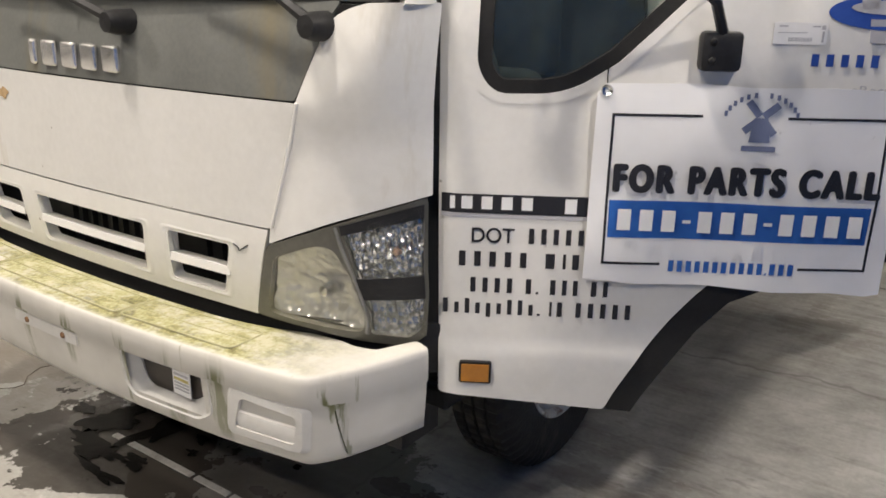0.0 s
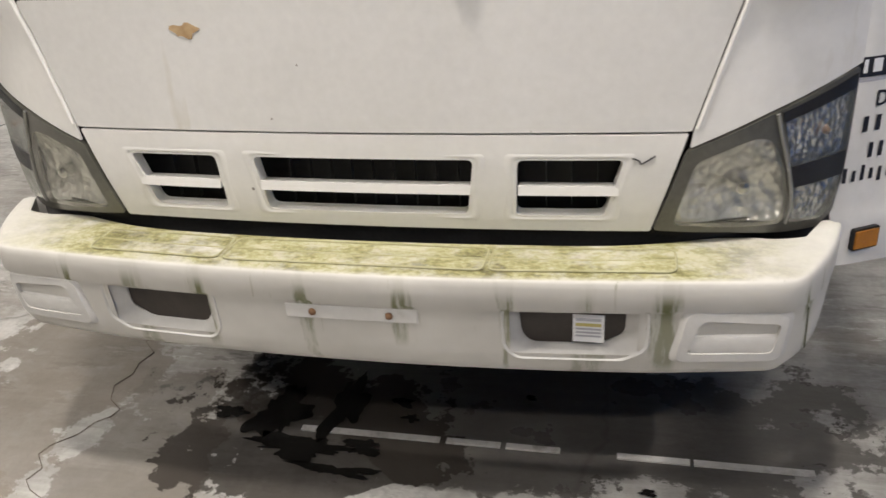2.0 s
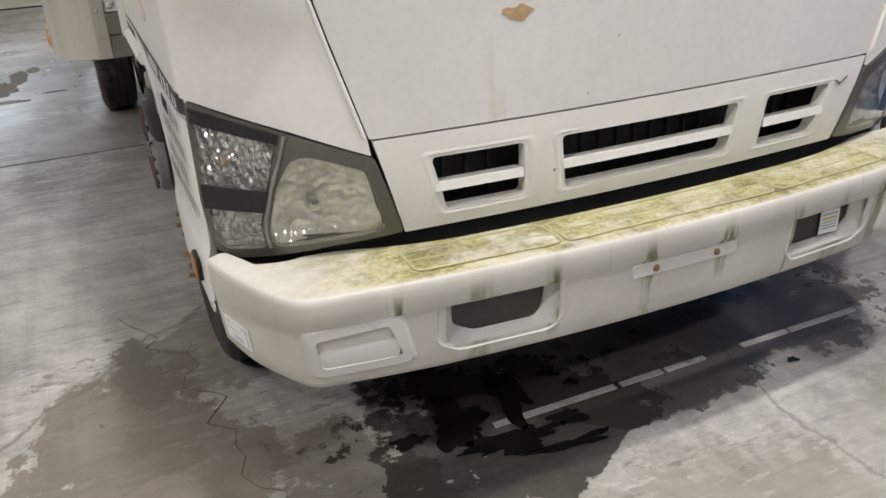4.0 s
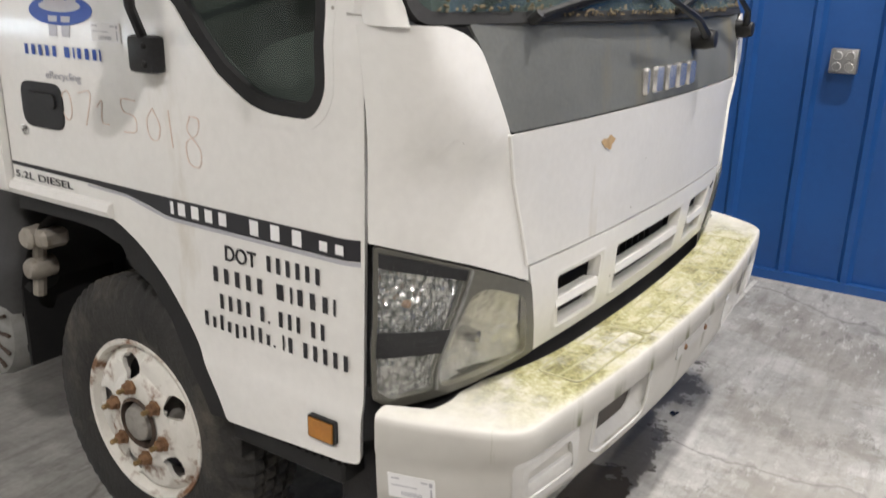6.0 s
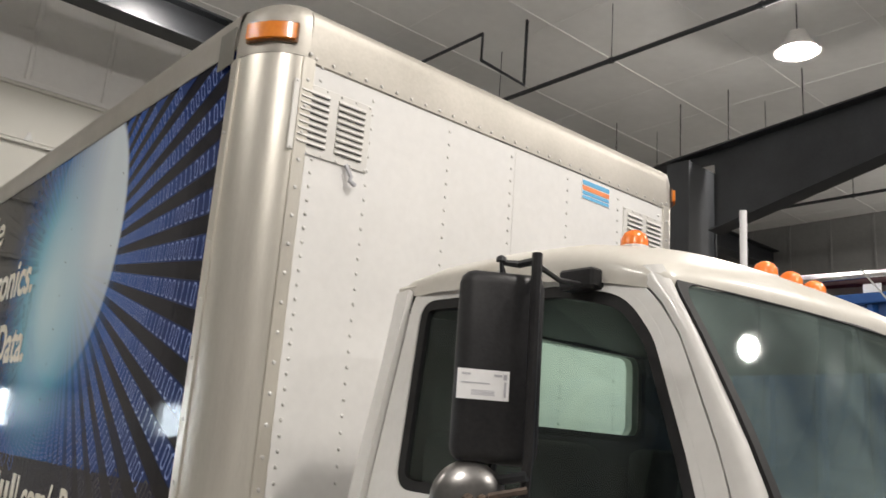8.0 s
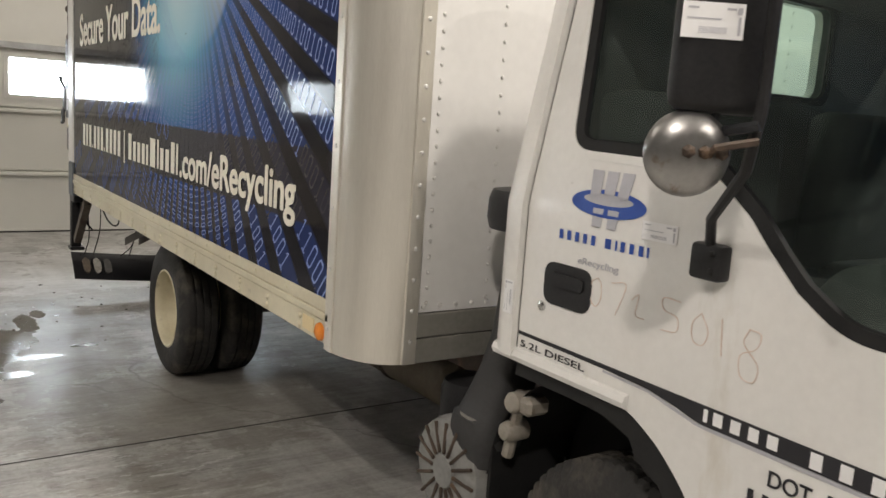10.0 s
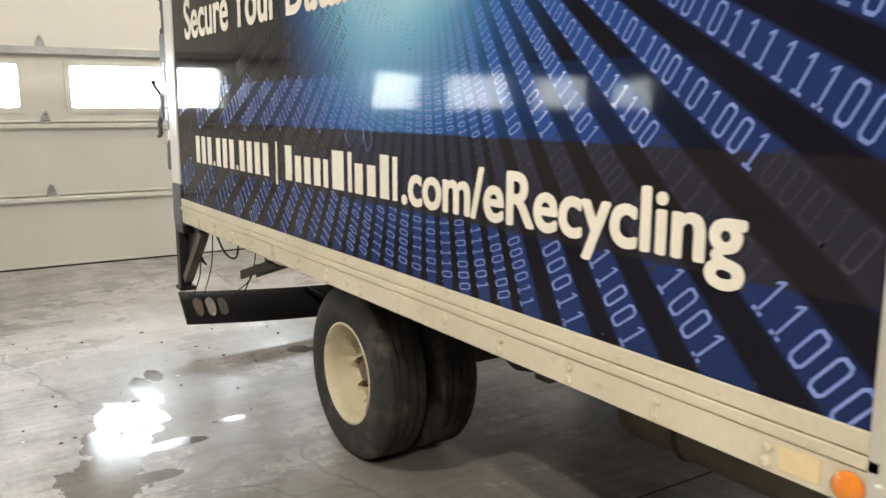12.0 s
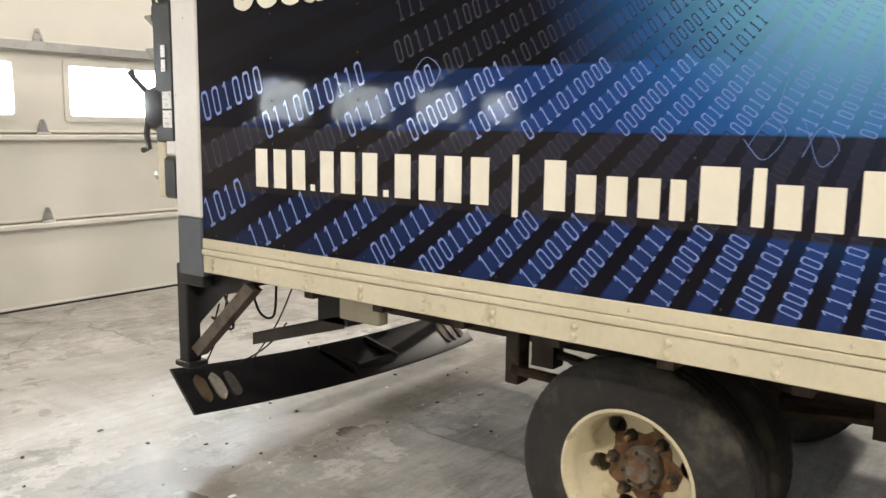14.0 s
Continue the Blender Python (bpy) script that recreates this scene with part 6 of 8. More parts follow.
def build_door(s, m, name, label):
    """A cab door in its own frame: u runs back from the hinge, z up, s the side it faces."""
    def at(off):
        return lambda u, v: (s * (door_off(u, v) + off), u, v)
    out, win = rounded(DOOR_OUT, [0.01, 0, 0, 0.02, 0.02, 0.05, 0.05, 0.05, 0.05, 0.0, 0.0, 0.015, 0, 0, 0.03, 0.03, 0.03, 0.03, 0.03, 0.02, 0.01], 3), rounded(WIN, [0.06, 0.06, 0.05, 0, 0, 0.08, 0.06, 0.03, 0.03, 0, 0.03, 0.08, 0.04], 5)
    vs = (0.62, 0.65, 0.665, 0.675, 0.685, 0.70, 0.80, 1.0, 1.2, 1.35, 1.5, 1.7, 1.9)
    us = (0.015, 0.03, 0.05, 0.3, 0.6, 0.9)
    door = part(name, sheet([out, win], at(0), 0.022, us, vs, flip=s < 0), WHITE, truck, label, angle=30)
    door.matrix_basis = m
    gask = shrink(win, 0.027)
    part("window_gasket", sheet([win, gask], at(-0.003), 0.02, us, vs, flip=s < 0), RUBBER, door, "black rubber window gasket")
    gl_ = part("door_glass", sheet([shrink(win, 0.030)], at(-0.012), 0.004, us, vs, flip=s < 0), DOOR_GLASS, door, "tinted door glass")
    gl_.visible_shadow = False
    lip = sheet([shrink(win, -0.020), win], at(0.0012), 0.003, us, vs, flip=s < 0)
    part("window_flange", lip, WHITE, door, "white pressed flange round the window")
    trim = [(0.05, 0.62), (0.05, 1.19), (0.22, 1.18), (0.60, 1.46), (1.06, 1.46), (1.06, 0.97), (0.80, 0.96), (0.55, 0.85), (0.38, 0.62)]
    part("door_trim", sheet([trim], at(-0.026), 0.05, us, vs, flip=s < 0), DASH, door, "dark grey inner trim")
    # arch lining
    arch = [(1.113, 0.950), (0.90, 0.953), (0.79, 0.950), (0.70, 0.926), (0.62, 0.883), (0.55, 0.823), (0.49, 0.750), (0.43, 0.658), (0.385, 0.578), (0.366, 0.538)]
    inner = [(u + 0.006 - 0.0 * i + (0.055 if z < 0.92 else 0.0), z - (0.055 if z > 0.86 else 0.03 * (z - 0.5) / 0.36)) for i, (u, z) in enumerate(arch)]
    part("arch_trim", sheet([arch + inner[::-1]], at(-0.006), 0.12, us, (0.65, 0.8, 0.9), flip=s < 0), RUBBER, door, "black rubber wheel arch trim")
    # handle
    hl = rounded([(0.862, 1.116), (1.028, 1.116), (1.028, 1.222), (0.862, 1.222)], 0.036, 5)
    hnd = part("door_handle", sheet([hl], at(0.003), 0.004, flip=s < 0), BLACK, truck, "black recessed door handle")
    hnd.matrix_basis = m
    part("pull", sheet([rounded([(0.885, 1.165), (1.0, 1.165), (1.0, 1.198), (0.885, 1.198)], 0.014, 4)], at(0.009), 0.007, flip=s < 0), BLACK, hnd, "black pull lever")
    part("keyhole", lathe([(-0.002, 0.0135), (0.005, 0.0125), (0.007, 0.006), (0.004, 0.0)] if s > 0 else [(0.002, 0.0135), (-0.005, 0.0125), (-0.007, 0.006), (-0.004, 0.0)], 14, "x", at=(0, 1.03, 1.103)), CHROME, door, "chrome lock")
    # stripe: a dark band that thins out to the rear
    st = [(0.004, 0.972), (0.004, 1.012), (0.30, 1.013), (0.62, 1.015), (1.11, 1.019), (1.11, 1.010), (0.80, 1.006), (0.66, 1.000), (0.58, 0.986), (0.53, 0.974), (0.50, 0.972)]
    part("stripe", sheet([st], at(0.0015), 0.001, us, flip=s < 0), INK, door, "black decal stripe")
    part("stripe_tail", sheet([[(0.50, 0.964), (0.53, 0.966), (0.60, 0.980), (0.66, 0.993), (0.80, 0.998), (0.80, 1.003), (0.66, 0.9985), (0.585, 0.9845), (0.532, 0.972), (0.004, 0.970), (0.004, 0.962)]], at(0.0015), 0.001, us, flip=s < 0), GREY_INK, door, "grey decal edge")
    # marker reflector
    mk = part("side_marker", sheet([rounded([(0.050, 0.593), (0.120, 0.593), (0.120, 0.643), (0.050, 0.643)], 0.006, 3)], at(0.010), 0.010, flip=s < 0), BLACK, truck, "amber side marker lamp")
    mk.matrix_basis = m
    part("lens", sheet([[(0.055, 0.598), (0.115, 0.598), (0.115, 0.638), (0.055, 0.638)]], at(0.014), 0.004, flip=s < 0), AMBER_DULL, mk, "dull amber lens")

    def txt(u_left, z):
        """The plane of writing whose left end, as read, stands at u_left."""
        return basis((s * 0.0018, u_left, z), (0, s, 0), (0, 0, 1))

    def left(ua, ub):
        return ub if s < 0 else ua
    lettering("lettering", "5.2L DIESEL", 0.018, 0.24, INK, door, txt(left(0.86, 1.10), 0.980), label="black engine lettering")
    for pattern, ua, ub, z, h, f in (("iXXXX", 0.331, 0.515, 0.981, 0.027, 0.55), ("XXX", 0.121, 0.291, 0.977, 0.031, 0.42), ("XX", 0.025, 0.103, 0.980, 0.019, 0.5)):
        u0 = ub if s < 0 else 0.533 - ub
        char_bars("decal_bar", pattern, h, ub - ua, PAPER, door, txt(u0, z), "white decal block on the stripe", f)
    side_shift = 0.0 if s < 0 else -0.0175                       # the driver door's writing begins nearer its hinge
    lettering("lettering", "DOT", 0.033, 0.088, INK, door, txt(left(0.087 + side_shift, 0.350), 0.910), heavy=0.0004, label="black door lettering")
    char_bars("number_bar", "XXXXXX", 0.033, 0.153, INK, door, txt(left(0.198 + side_shift, 0.240), 0.910), "black unread digit", 0.42)
    char_bars("name_line_bar", "XXXXX WiXXXi", 0.033, 0.347, INK, door, txt(left(0.052 + side_shift, 0.399), 0.857), "black unread character", 0.42)
    char_bars("address_line_bar", "XXXX X. Xhh Xh", 0.033, 0.303, INK, door, txt(left(0.079 + side_shift, 0.382), 0.799), "black unread character", 0.42)
    char_bars("town_line_bar", "Xxhxpxhhx. iX XXXXX", 0.033, 0.412, INK, door, txt(left(0.021 + side_shift, 0.433), 0.750), "black unread character", 0.42)
    # round emblem: a blue oval over pale grey posts
    lc, lz = 0.842, 1.384
    part("emblem", sheet([circle(lc, lz, 0.118, 0.032, 36)], at(0.0022), 0.001, flip=s < 0), BLUE_INK, door, "blue oval emblem")
    posts = [[(lc + du - 0.016, lz + 0.006), (lc + du + 0.016, lz + 0.006), (lc + du * 1.15 + 0.018, lz + 0.075), (lc + du * 1.15 - 0.018, lz + 0.075)] for du in (-0.042, 0.0, 0.042)]
    posts += [[(lc + du - 0.014, lz - 0.055), (lc + du + 0.014, lz - 0.055), (lc + du + 0.017, lz - 0.012), (lc + du - 0.017, lz - 0.012)] for du in (-0.024, 0.024)]
    for post_loop in posts + [circle(lc, lz + 0.009, 0.078, 0.013, 24)]:
        part("emblem_post", sheet([post_loop], at(0.0032), 0.001, flip=s < 0), GREY_INK, door, "pale grey emblem shape", smooth=False)
    char_bars("owner_line_bar", "XXXXX WiXXXi", 0.023, 0.298, BLUE_INK, door, txt(left(lc - 0.146, lc + 0.152), 1.284), "dark blue unread character", 0.5)
    lettering("lettering", "eRecycling", 0.017, 0.132, GREY_INK, door, txt(left(lc - 0.058, lc + 0.073), 1.234), label="small grey lettering")
    tag_label("stock_label", txt(left(0.627, 0.725), 1.324), 0.098, 0.040, door, "white stock label with a barcode")
    if s < 0:
        # faint numbers written by marker
        strokes = [[(0.845, 1.178), (0.862, 1.165), (0.862, 1.125), (0.845, 1.11), (0.83, 1.13), (0.832, 1.165), (0.845, 1.178)],
                   [(0.80, 1.175), (0.755, 1.178), (0.78, 1.105)], [(0.735, 1.15), (0.715, 1.165), (0.72, 1.12), (0.695, 1.115)],
                   [(0.60, 1.175), (0.645, 1.175), (0.642, 1.15), (0.605, 1.14), (0.605, 1.11), (0.645, 1.105)],
                   [(0.545, 1.165), (0.565, 1.14), (0.56, 1.105), (0.535, 1.10), (0.525, 1.13), (0.545, 1.165)], [(0.495, 1.165), (0.488, 1.09)],
                   [(0.43, 1.16), (0.405, 1.155), (0.412, 1.125), (0.445, 1.105), (0.44, 1.065), (0.41, 1.06), (0.405, 1.095), (0.44, 1.13), (0.43, 1.16)]]
        for stroke in strokes:
            pts = curve_points([(-0.0012, u, z, ) for u, z in [(u, z + 0.034) for u, z in stroke]], 5)
            part("marker_stroke", tube(pts, 0.0013, 4), CHALK, door, "faint orange marker stroke")
    # mirror: foot on the door, arm, housing and round mirror
    foot = part("mirror_foot", boxed(*((-0.034, 0.004) if s < 0 else (-0.004, 0.034)), 0.490, 0.568, 1.272, 1.346, 0.010, 2), BLACK, truck, "black mirror foot")
    foot.matrix_basis = m
    for du, dz in ((0.512, 1.292), (0.512, 1.327)):
        fb = bmesh.new()
        dome(fb, (s * 0.034, du, dz), (s, 0, 0), 0.008, 0.005, 6)
        part("bolt", fb, RUBBER, foot, "small black screw")
    ax = s * 0.203
    arm = tube([(s * 0.020, 0.530, 1.340), (s * 0.065, 0.50, 1.40), (ax - s * 0.03, 0.36, 1.50), (ax, 0.323, 1.60), (ax, 0.323, 1.995)], 0.0105, 8)
    tube([(ax, 0.323, 1.972), (s * 0.06, 0.39, 1.975), (s * -0.075, 0.44, 1.995)], 0.006, 6, arm)
    part("mirror_arm", arm, BLACK, door, "black tubular mirror arm")
    part("mirror_clamp", boxed(*sorted((s * -0.125, s * -0.06)), 0.40, 0.50, 1.985, 2.032, 0.006), BLACK, door, "black clamp at the top of the door")
    hm = Matrix.Translation((s * 0.222, 0.395, 1.775)) @ pose(0, 0, 0, 0, 0, -s * -33.5)
    hs = boxed(-0.085, 0.085, -0.03, 0.03, -0.185, 0.185, 0.028, 3)
    bmesh.ops.transform(hs, matrix=hm, verts=hs.verts)
    mir = part("mirror_housing", hs, BLACK, truck, "tall black mirror housing")
    mir.matrix_basis = m
    mg = sheet([rounded([(-0.07, -0.17), (0.07, -0.17), (0.07, 0.17), (-0.07, 0.17)], 0.02, 4)], lambda u, v: hm @ Vector((u, 0.032, v)), 0.003)
    part("mirror_glass", mg, MIRROR, mir, "mirror glass")
    if s < 0:
        tag_label("stock_label", hm @ basis((-0.083, -0.032, -0.068), (1, 0, 0), (0, 0, 1)), 0.10, 0.056, mir, "white stock label with a barcode")
    br, br2 = bmesh.new(), bmesh.new()
    tube([hm @ Vector((-0.0, 0, 0.18)), hm @ Vector((-0.005, 0, 0.206)), hm @ Vector((0.03, -0.005, 0.204)), (ax, 0.323, 1.98)], 0.008, 6, br)
    tube([hm @ Vector((0.0, 0, -0.18)), hm @ Vector((0.0, 0, -0.215)), (ax, 0.323, 1.575)], 0.010, 6, br2)
    dome(br, hm @ Vector((-0.005, 0, 0.208)), (0, 0, 1), 0.012, 0.012)
    part("mirror_bracket", br, DARK_STEEL, mir, "dark steel bracket")
    part("mirror_bracket", br2, DARK_STEEL, mir, "dark steel bracket")
    cm = Matrix.Translation((s * 0.262, 0.412, 1.523)) @ pose(0, 0, 0, 0, 0, s * 33.5)
    cv = lathe([(-0.022, 0.0), (-0.021, 0.03), (-0.012, 0.062), (0.0, 0.072), (0.006, 0.073), (0.008, 0.068), (0.006, 0.0)], 28, "y")
    bmesh.ops.transform(cv, matrix=cm, verts=cv.verts)
    rm = part("round_mirror", cv, MIRROR_BACK, truck, "round steel-backed convex mirror with a rusty clamp")
    rm.matrix_basis = m
    rb = bmesh.new()
    tube([cm @ Vector((0.03, -0.02, 0.0)), cm @ Vector((0.03, -0.045, 0.012)), (ax, 0.323, 1.55)], 0.007, 6, rb)
    for du in (-0.005, 0.022, 0.05):
        dome(rb, cm @ Vector((du, -0.022, 0.004)), cm.to_3x3() @ Vector((0, -1, 0)), 0.012, 0.014, 6)
    part("clamp", rb, CHASSIS, rm, "rusty clamp")
    return door


build_door(-1, pose(-HX, HY, 0), "passenger_door", "white passenger door, closed, with black writing")
DRIVER = pose(HX - 0.007, HY + 0.012, 0, 0, 0, -59)
build_door(1, DRIVER, "driver_door", "white driver door, wide open, with black writing")

# the banner hung on the open door
sign = thing("parts_banner", "white vinyl parts banner hung on the open truck door", "sign", DRIVER @ basis((0.012, 0.302, 0.833), (0, 1, 0), (0, 0, 1)))


def ban(off=0.0):
    return lambda u, v: (u, v, 0.004 * math.sin(u * 17 + 1) + 0.003 * math.sin(v * 22 + u * 6) + off)


SW, SH = 0.60, 0.412
ban_us, ban_vs = [0.04 * i for i in range(1, 16)], [0.045 * i for i in range(1, 9)]
part("sheet", sheet([[(0, 0.012), (0.1, 0.004), (0.25, 0.006), (0.38, -0.002), (0.5, 0.0), (0.57, -0.006), (SW, 0.0), (SW, SH - 0.006), (0.45, SH), (0.30, SH - 0.004), (0.2, SH + 0.002), (0.02, SH), (0.004, SH - 0.02)]], ban(), 0.0015, ban_us, ban_vs), VINYL, sign)
for u0, u1, v0, v1 in ((0.035, 0.040, 0.05, 0.352), (0.560, 0.565, 0.048, 0.353), (0.035, 0.21, 0.350, 0.355), (0.37, 0.565, 0.350, 0.355), (0.035, 0.155, 0.046, 0.051), (0.43, 0.565, 0.046, 0.051)):
    part("border_line", sheet([[(u0, v0), (u1, v0), (u1, v1), (u0, v1)]], ban(0.001), 0.0006, ban_us, ban_vs), INK, sign, "thin black border line", smooth=False)
part("blue_band", sheet([[(0.043, 0.103), (0.555, 0.103), (0.555, 0.180), (0.043, 0.180)]], ban(0.001), 0.0006, ban_us, ban_vs), SIGN_BLUE, sign, "blue band")
lettering("lettering", "FOR PARTS CALL", 0.054, 0.508, INK, sign, Matrix.Translation((0.05, 0.202, 0.009)), heavy=0.0046, label="bold black lettering", spread=1.26)
char_bars("phone_line_bar", "XXX-XXX-XXXX", 0.044, 0.495, PAPER, sign, Matrix.Translation((0.052, 0.120, 0.009)), "white unread number", 0.6)
char_bars("web_line_bar", "XXXXXXXXXXX.XXX", 0.024, 0.255, SIGN_BLUE, sign, Matrix.Translation((0.167, 0.036, 0.009)), "blue unread address", 0.6)
em = bmesh.new()
for t in (0.7, 2.27, 3.84, 5.41):
    c, s_ = math.cos(t) * 0.88, math.sin(t) * 0.88
    sheet([[(0.32 + c * 0.006 - s_ * 0.008, 0.352 + s_ * 0.006 + c * 0.008), (0.32 + c * 0.006 + s_ * 0.008, 0.352 + s_ * 0.006 - c * 0.008), (0.32 + c * 0.046 + s_ * 0.008, 0.352 + s_ * 0.046 - c * 0.008), (0.32 + c * 0.046 - s_ * 0.008, 0.352 + s_ * 0.046 + c * 0.008)]], ban(0.0026), 0.0006, bm=em)
sheet([[(0.30, 0.305), (0.34, 0.305), (0.333, 0.352), (0.307, 0.352)]], ban(0.002), 0.0006, bm=em)
sheet([[(0.288, 0.288), (0.352, 0.288), (0.352, 0.298), (0.288, 0.298)]], ban(0.002), 0.0006, bm=em)
for k in range(13):
    t = math.pi * (0.88 - 0.76 * k / 12)
    if k == 6:
        continue
    cx, cy = 0.32 + 0.072 * math.cos(t), 0.338 + 0.058 * math.sin(t)
    sheet([[(cx - 0.003, cy - 0.005), (cx + 0.003, cy - 0.005), (cx + 0.003, cy + 0.005), (cx - 0.003, cy + 0.005)]], ban(0.002), 0.0006, bm=em)
part("emblem", em, surface("slate_blue_print", (0.13, 0.16, 0.28), (0.19, 0.22, 0.34), 0.4, 0, 9, 60, 0), sign, "slate blue emblem of crossed vanes", smooth=False)
for gu in (0.022, SW - 0.02):
    part("grommet", lathe([(0.008, 0.005), (0.011, 0.010), (0.006, 0.012), (0.004, 0.005)], 14, "z", at=(gu, SH - 0.014, 0)), CHROME, sign, "brass-rimmed grommet")
    part("tie", tube([(gu, SH - 0.014, 0.004), (gu, SH + 0.02, -0.006), (gu + 0.004, SH + 0.05, -0.022)], 0.0015, 5), RUBBER, sign, "thin black tie")

# ---------------------------------------------------------------- wheels
HUB_CRUST = surface("crusted_hub_metal", (0.09, 0.075, 0.06), (0.21, 0.18, 0.15), 0.85, 0.1, 22, 110, 0.8, dirt=(0.16, 0.075, 0.035), dirt_at=(0.48, 0.62), dirt_scale=26)
R_TYRE, R_RIM = 0.382, 0.222
BRASS = surface("worn_brass", (0.22, 0.14, 0.06), (0.36, 0.25, 0.12), 0.4, 0.6, 20, 80, 0.2)


def tyre_mesh(w, lugs=True):
    """A truck tyre along x, its outer face at x = 0 and the tread w wide, as one mesh."""
    pr = [(0.035, 0.205), (0.012, 0.215), (0.004, 0.235), (-0.001, 0.275), (0.0, 0.315), (0.010, 0.350), (0.020, 0.366), (0.030, 0.376)]
    a = 0.034
    for k in range(4):                                       # ribs and grooves
        b = a + (w - 0.068 - 3 * 0.011) / 4
        pr += [(a, R_TYRE - 0.003), (b, R_TYRE - 0.003), (b + 0.0015, R_TYRE - 0.014), (b + 0.0095, R_TYRE - 0.014)]
        a = b + 0.011
    pr = pr[:-2]
    pr += [(w - x, r) for x, r in [(0.030, 0.376), (0.020, 0.366), (0.010, 0.350), (0.0, 0.315), (-0.001, 0.275), (0.004, 0.235), (0.012, 0.215), (0.035, 0.205)]]
    last = len(pr)

    def lug(k, i):
        r = pr[k][1]
        if 0.345 < r < 0.377 and i % 4 < 2:
            return (-0.011 if r > 0.36 else -0.004) if lugs else 0
        if r > 0.377 and i % 4 == 0:
            return -0.007 if lugs else -0.003
        return 0
    bm = bmesh.new()
    n, rings = 240, []
    for k, (x, r) in enumerate(pr):
        rings.append([bm.verts.new((x, (r + lug(k, i)) * math.cos(2 * math.pi * i / n), (r + lug(k, i)) * math.sin(2 * math.pi * i / n))) for i in range(n)])
    for r0, r1 in zip(rings, rings[1:]):
        for i in range(n):
            bm.faces.new((r0[i - 1], r0[i], r1[i], r1[i - 1]))
    for i in range(n):
        bm.faces.new((rings[-1][i - 1], rings[-1][i], rings[0][i], rings[0][i - 1]))
    return bm


def nuts(n, r, x0, x1, rad, parent, mat, label):
    for k in range(n):
        t = 2 * math.pi * (k + 0.5) / n
        c = (0, r * math.cos(t), r * math.sin(t))
        bm = lathe([(x0, rad * 1.25), (x0 - 0.006, rad * 1.25), (x0 - 0.008, rad), (x1 + 0.004, rad * 0.92), (x1, rad * 0.6)], 6, "x", at=c, cap=True)
        part("lug_nut", bm, mat, parent, label)
        part("stud_tip", lathe([(x1 + 0.004, rad * 0.45), (x1 - 0.014, rad * 0.45), (x1 - 0.017, rad * 0.3), (x1 - 0.017, 0.0)], 8, "x", at=c), BRASS, parent, "worn brassy stud end")


def disc(r0, r1, holes, hr, hole_r, profile, thick):
    """A pressed wheel disc with round hand holes; profile(r) is its depth along x."""
    hs = [circle(hr * math.cos(2 * math.pi * (k + 0.25) / holes), hr * math.sin(2 * math.pi * (k + 0.25) / holes), hole_r, None, 18) for k in range(holes)]
    cuts = [0.03 * i for i in range(-6, 7)]
    return sheet([circle(0, 0, r1, None, 56), circle(0, 0, r0, None, 28), *hs], lambda u, v: (profile(math.hypot(u, v)), u, v), thick, cuts, cuts, flip=True)


def front_wheel(m):
    w = part("front_wheel", tyre_mesh(0.215), TYRE, truck, "worn black tyre on a chipped white steel rim")
    w.matrix_basis = m
    rim = part("rim", lathe([(0.014, R_RIM), (0.006, 0.219), (0.008, 0.208), (0.022, 0.203), (0.05, 0.196), (0.20, 0.196), (0.21, 0.22), (0.19, 0.222), (0.10, 0.206), (0.03, 0.206)], 56, "x"), RIM_WHITE, w, "chipped white steel rim")
    part("wheel_disc", disc(0.062, 0.200, 5, 0.151, 0.034, lambda r: 0.034 - 0.022 * max(0, min(1, (0.200 - r) / 0.02)) - (0.014 if r < 0.118 else 0.014 * max(0, (0.13 - r) / 0.012)), 0.012), RIM_WHITE, w, "white wheel disc with round holes and rust")
    part("hub", lathe([(-0.02, 0.0), (-0.022, 0.028), (-0.012, 0.045), (0.03, 0.06), (0.12, 0.075)], 28, "x"), DULL_STEEL, w, "grey hub")
    part("hub_ring", lathe([(-0.006, 0.07), (-0.012, 0.062), (0.02, 0.058)], 28, "x"), CHASSIS, w, "dark hub ring")
    part("drum", lathe([(0.09, 0.0), (0.09, 0.17), (0.16, 0.18), (0.16, 0.0)], 32, "x"), DARK_STEEL, w, "dark brake drum")
    nuts(6, 0.096, -0.002, -0.026, 0.0165, w, RUST, "rusty lug nut")
    return w


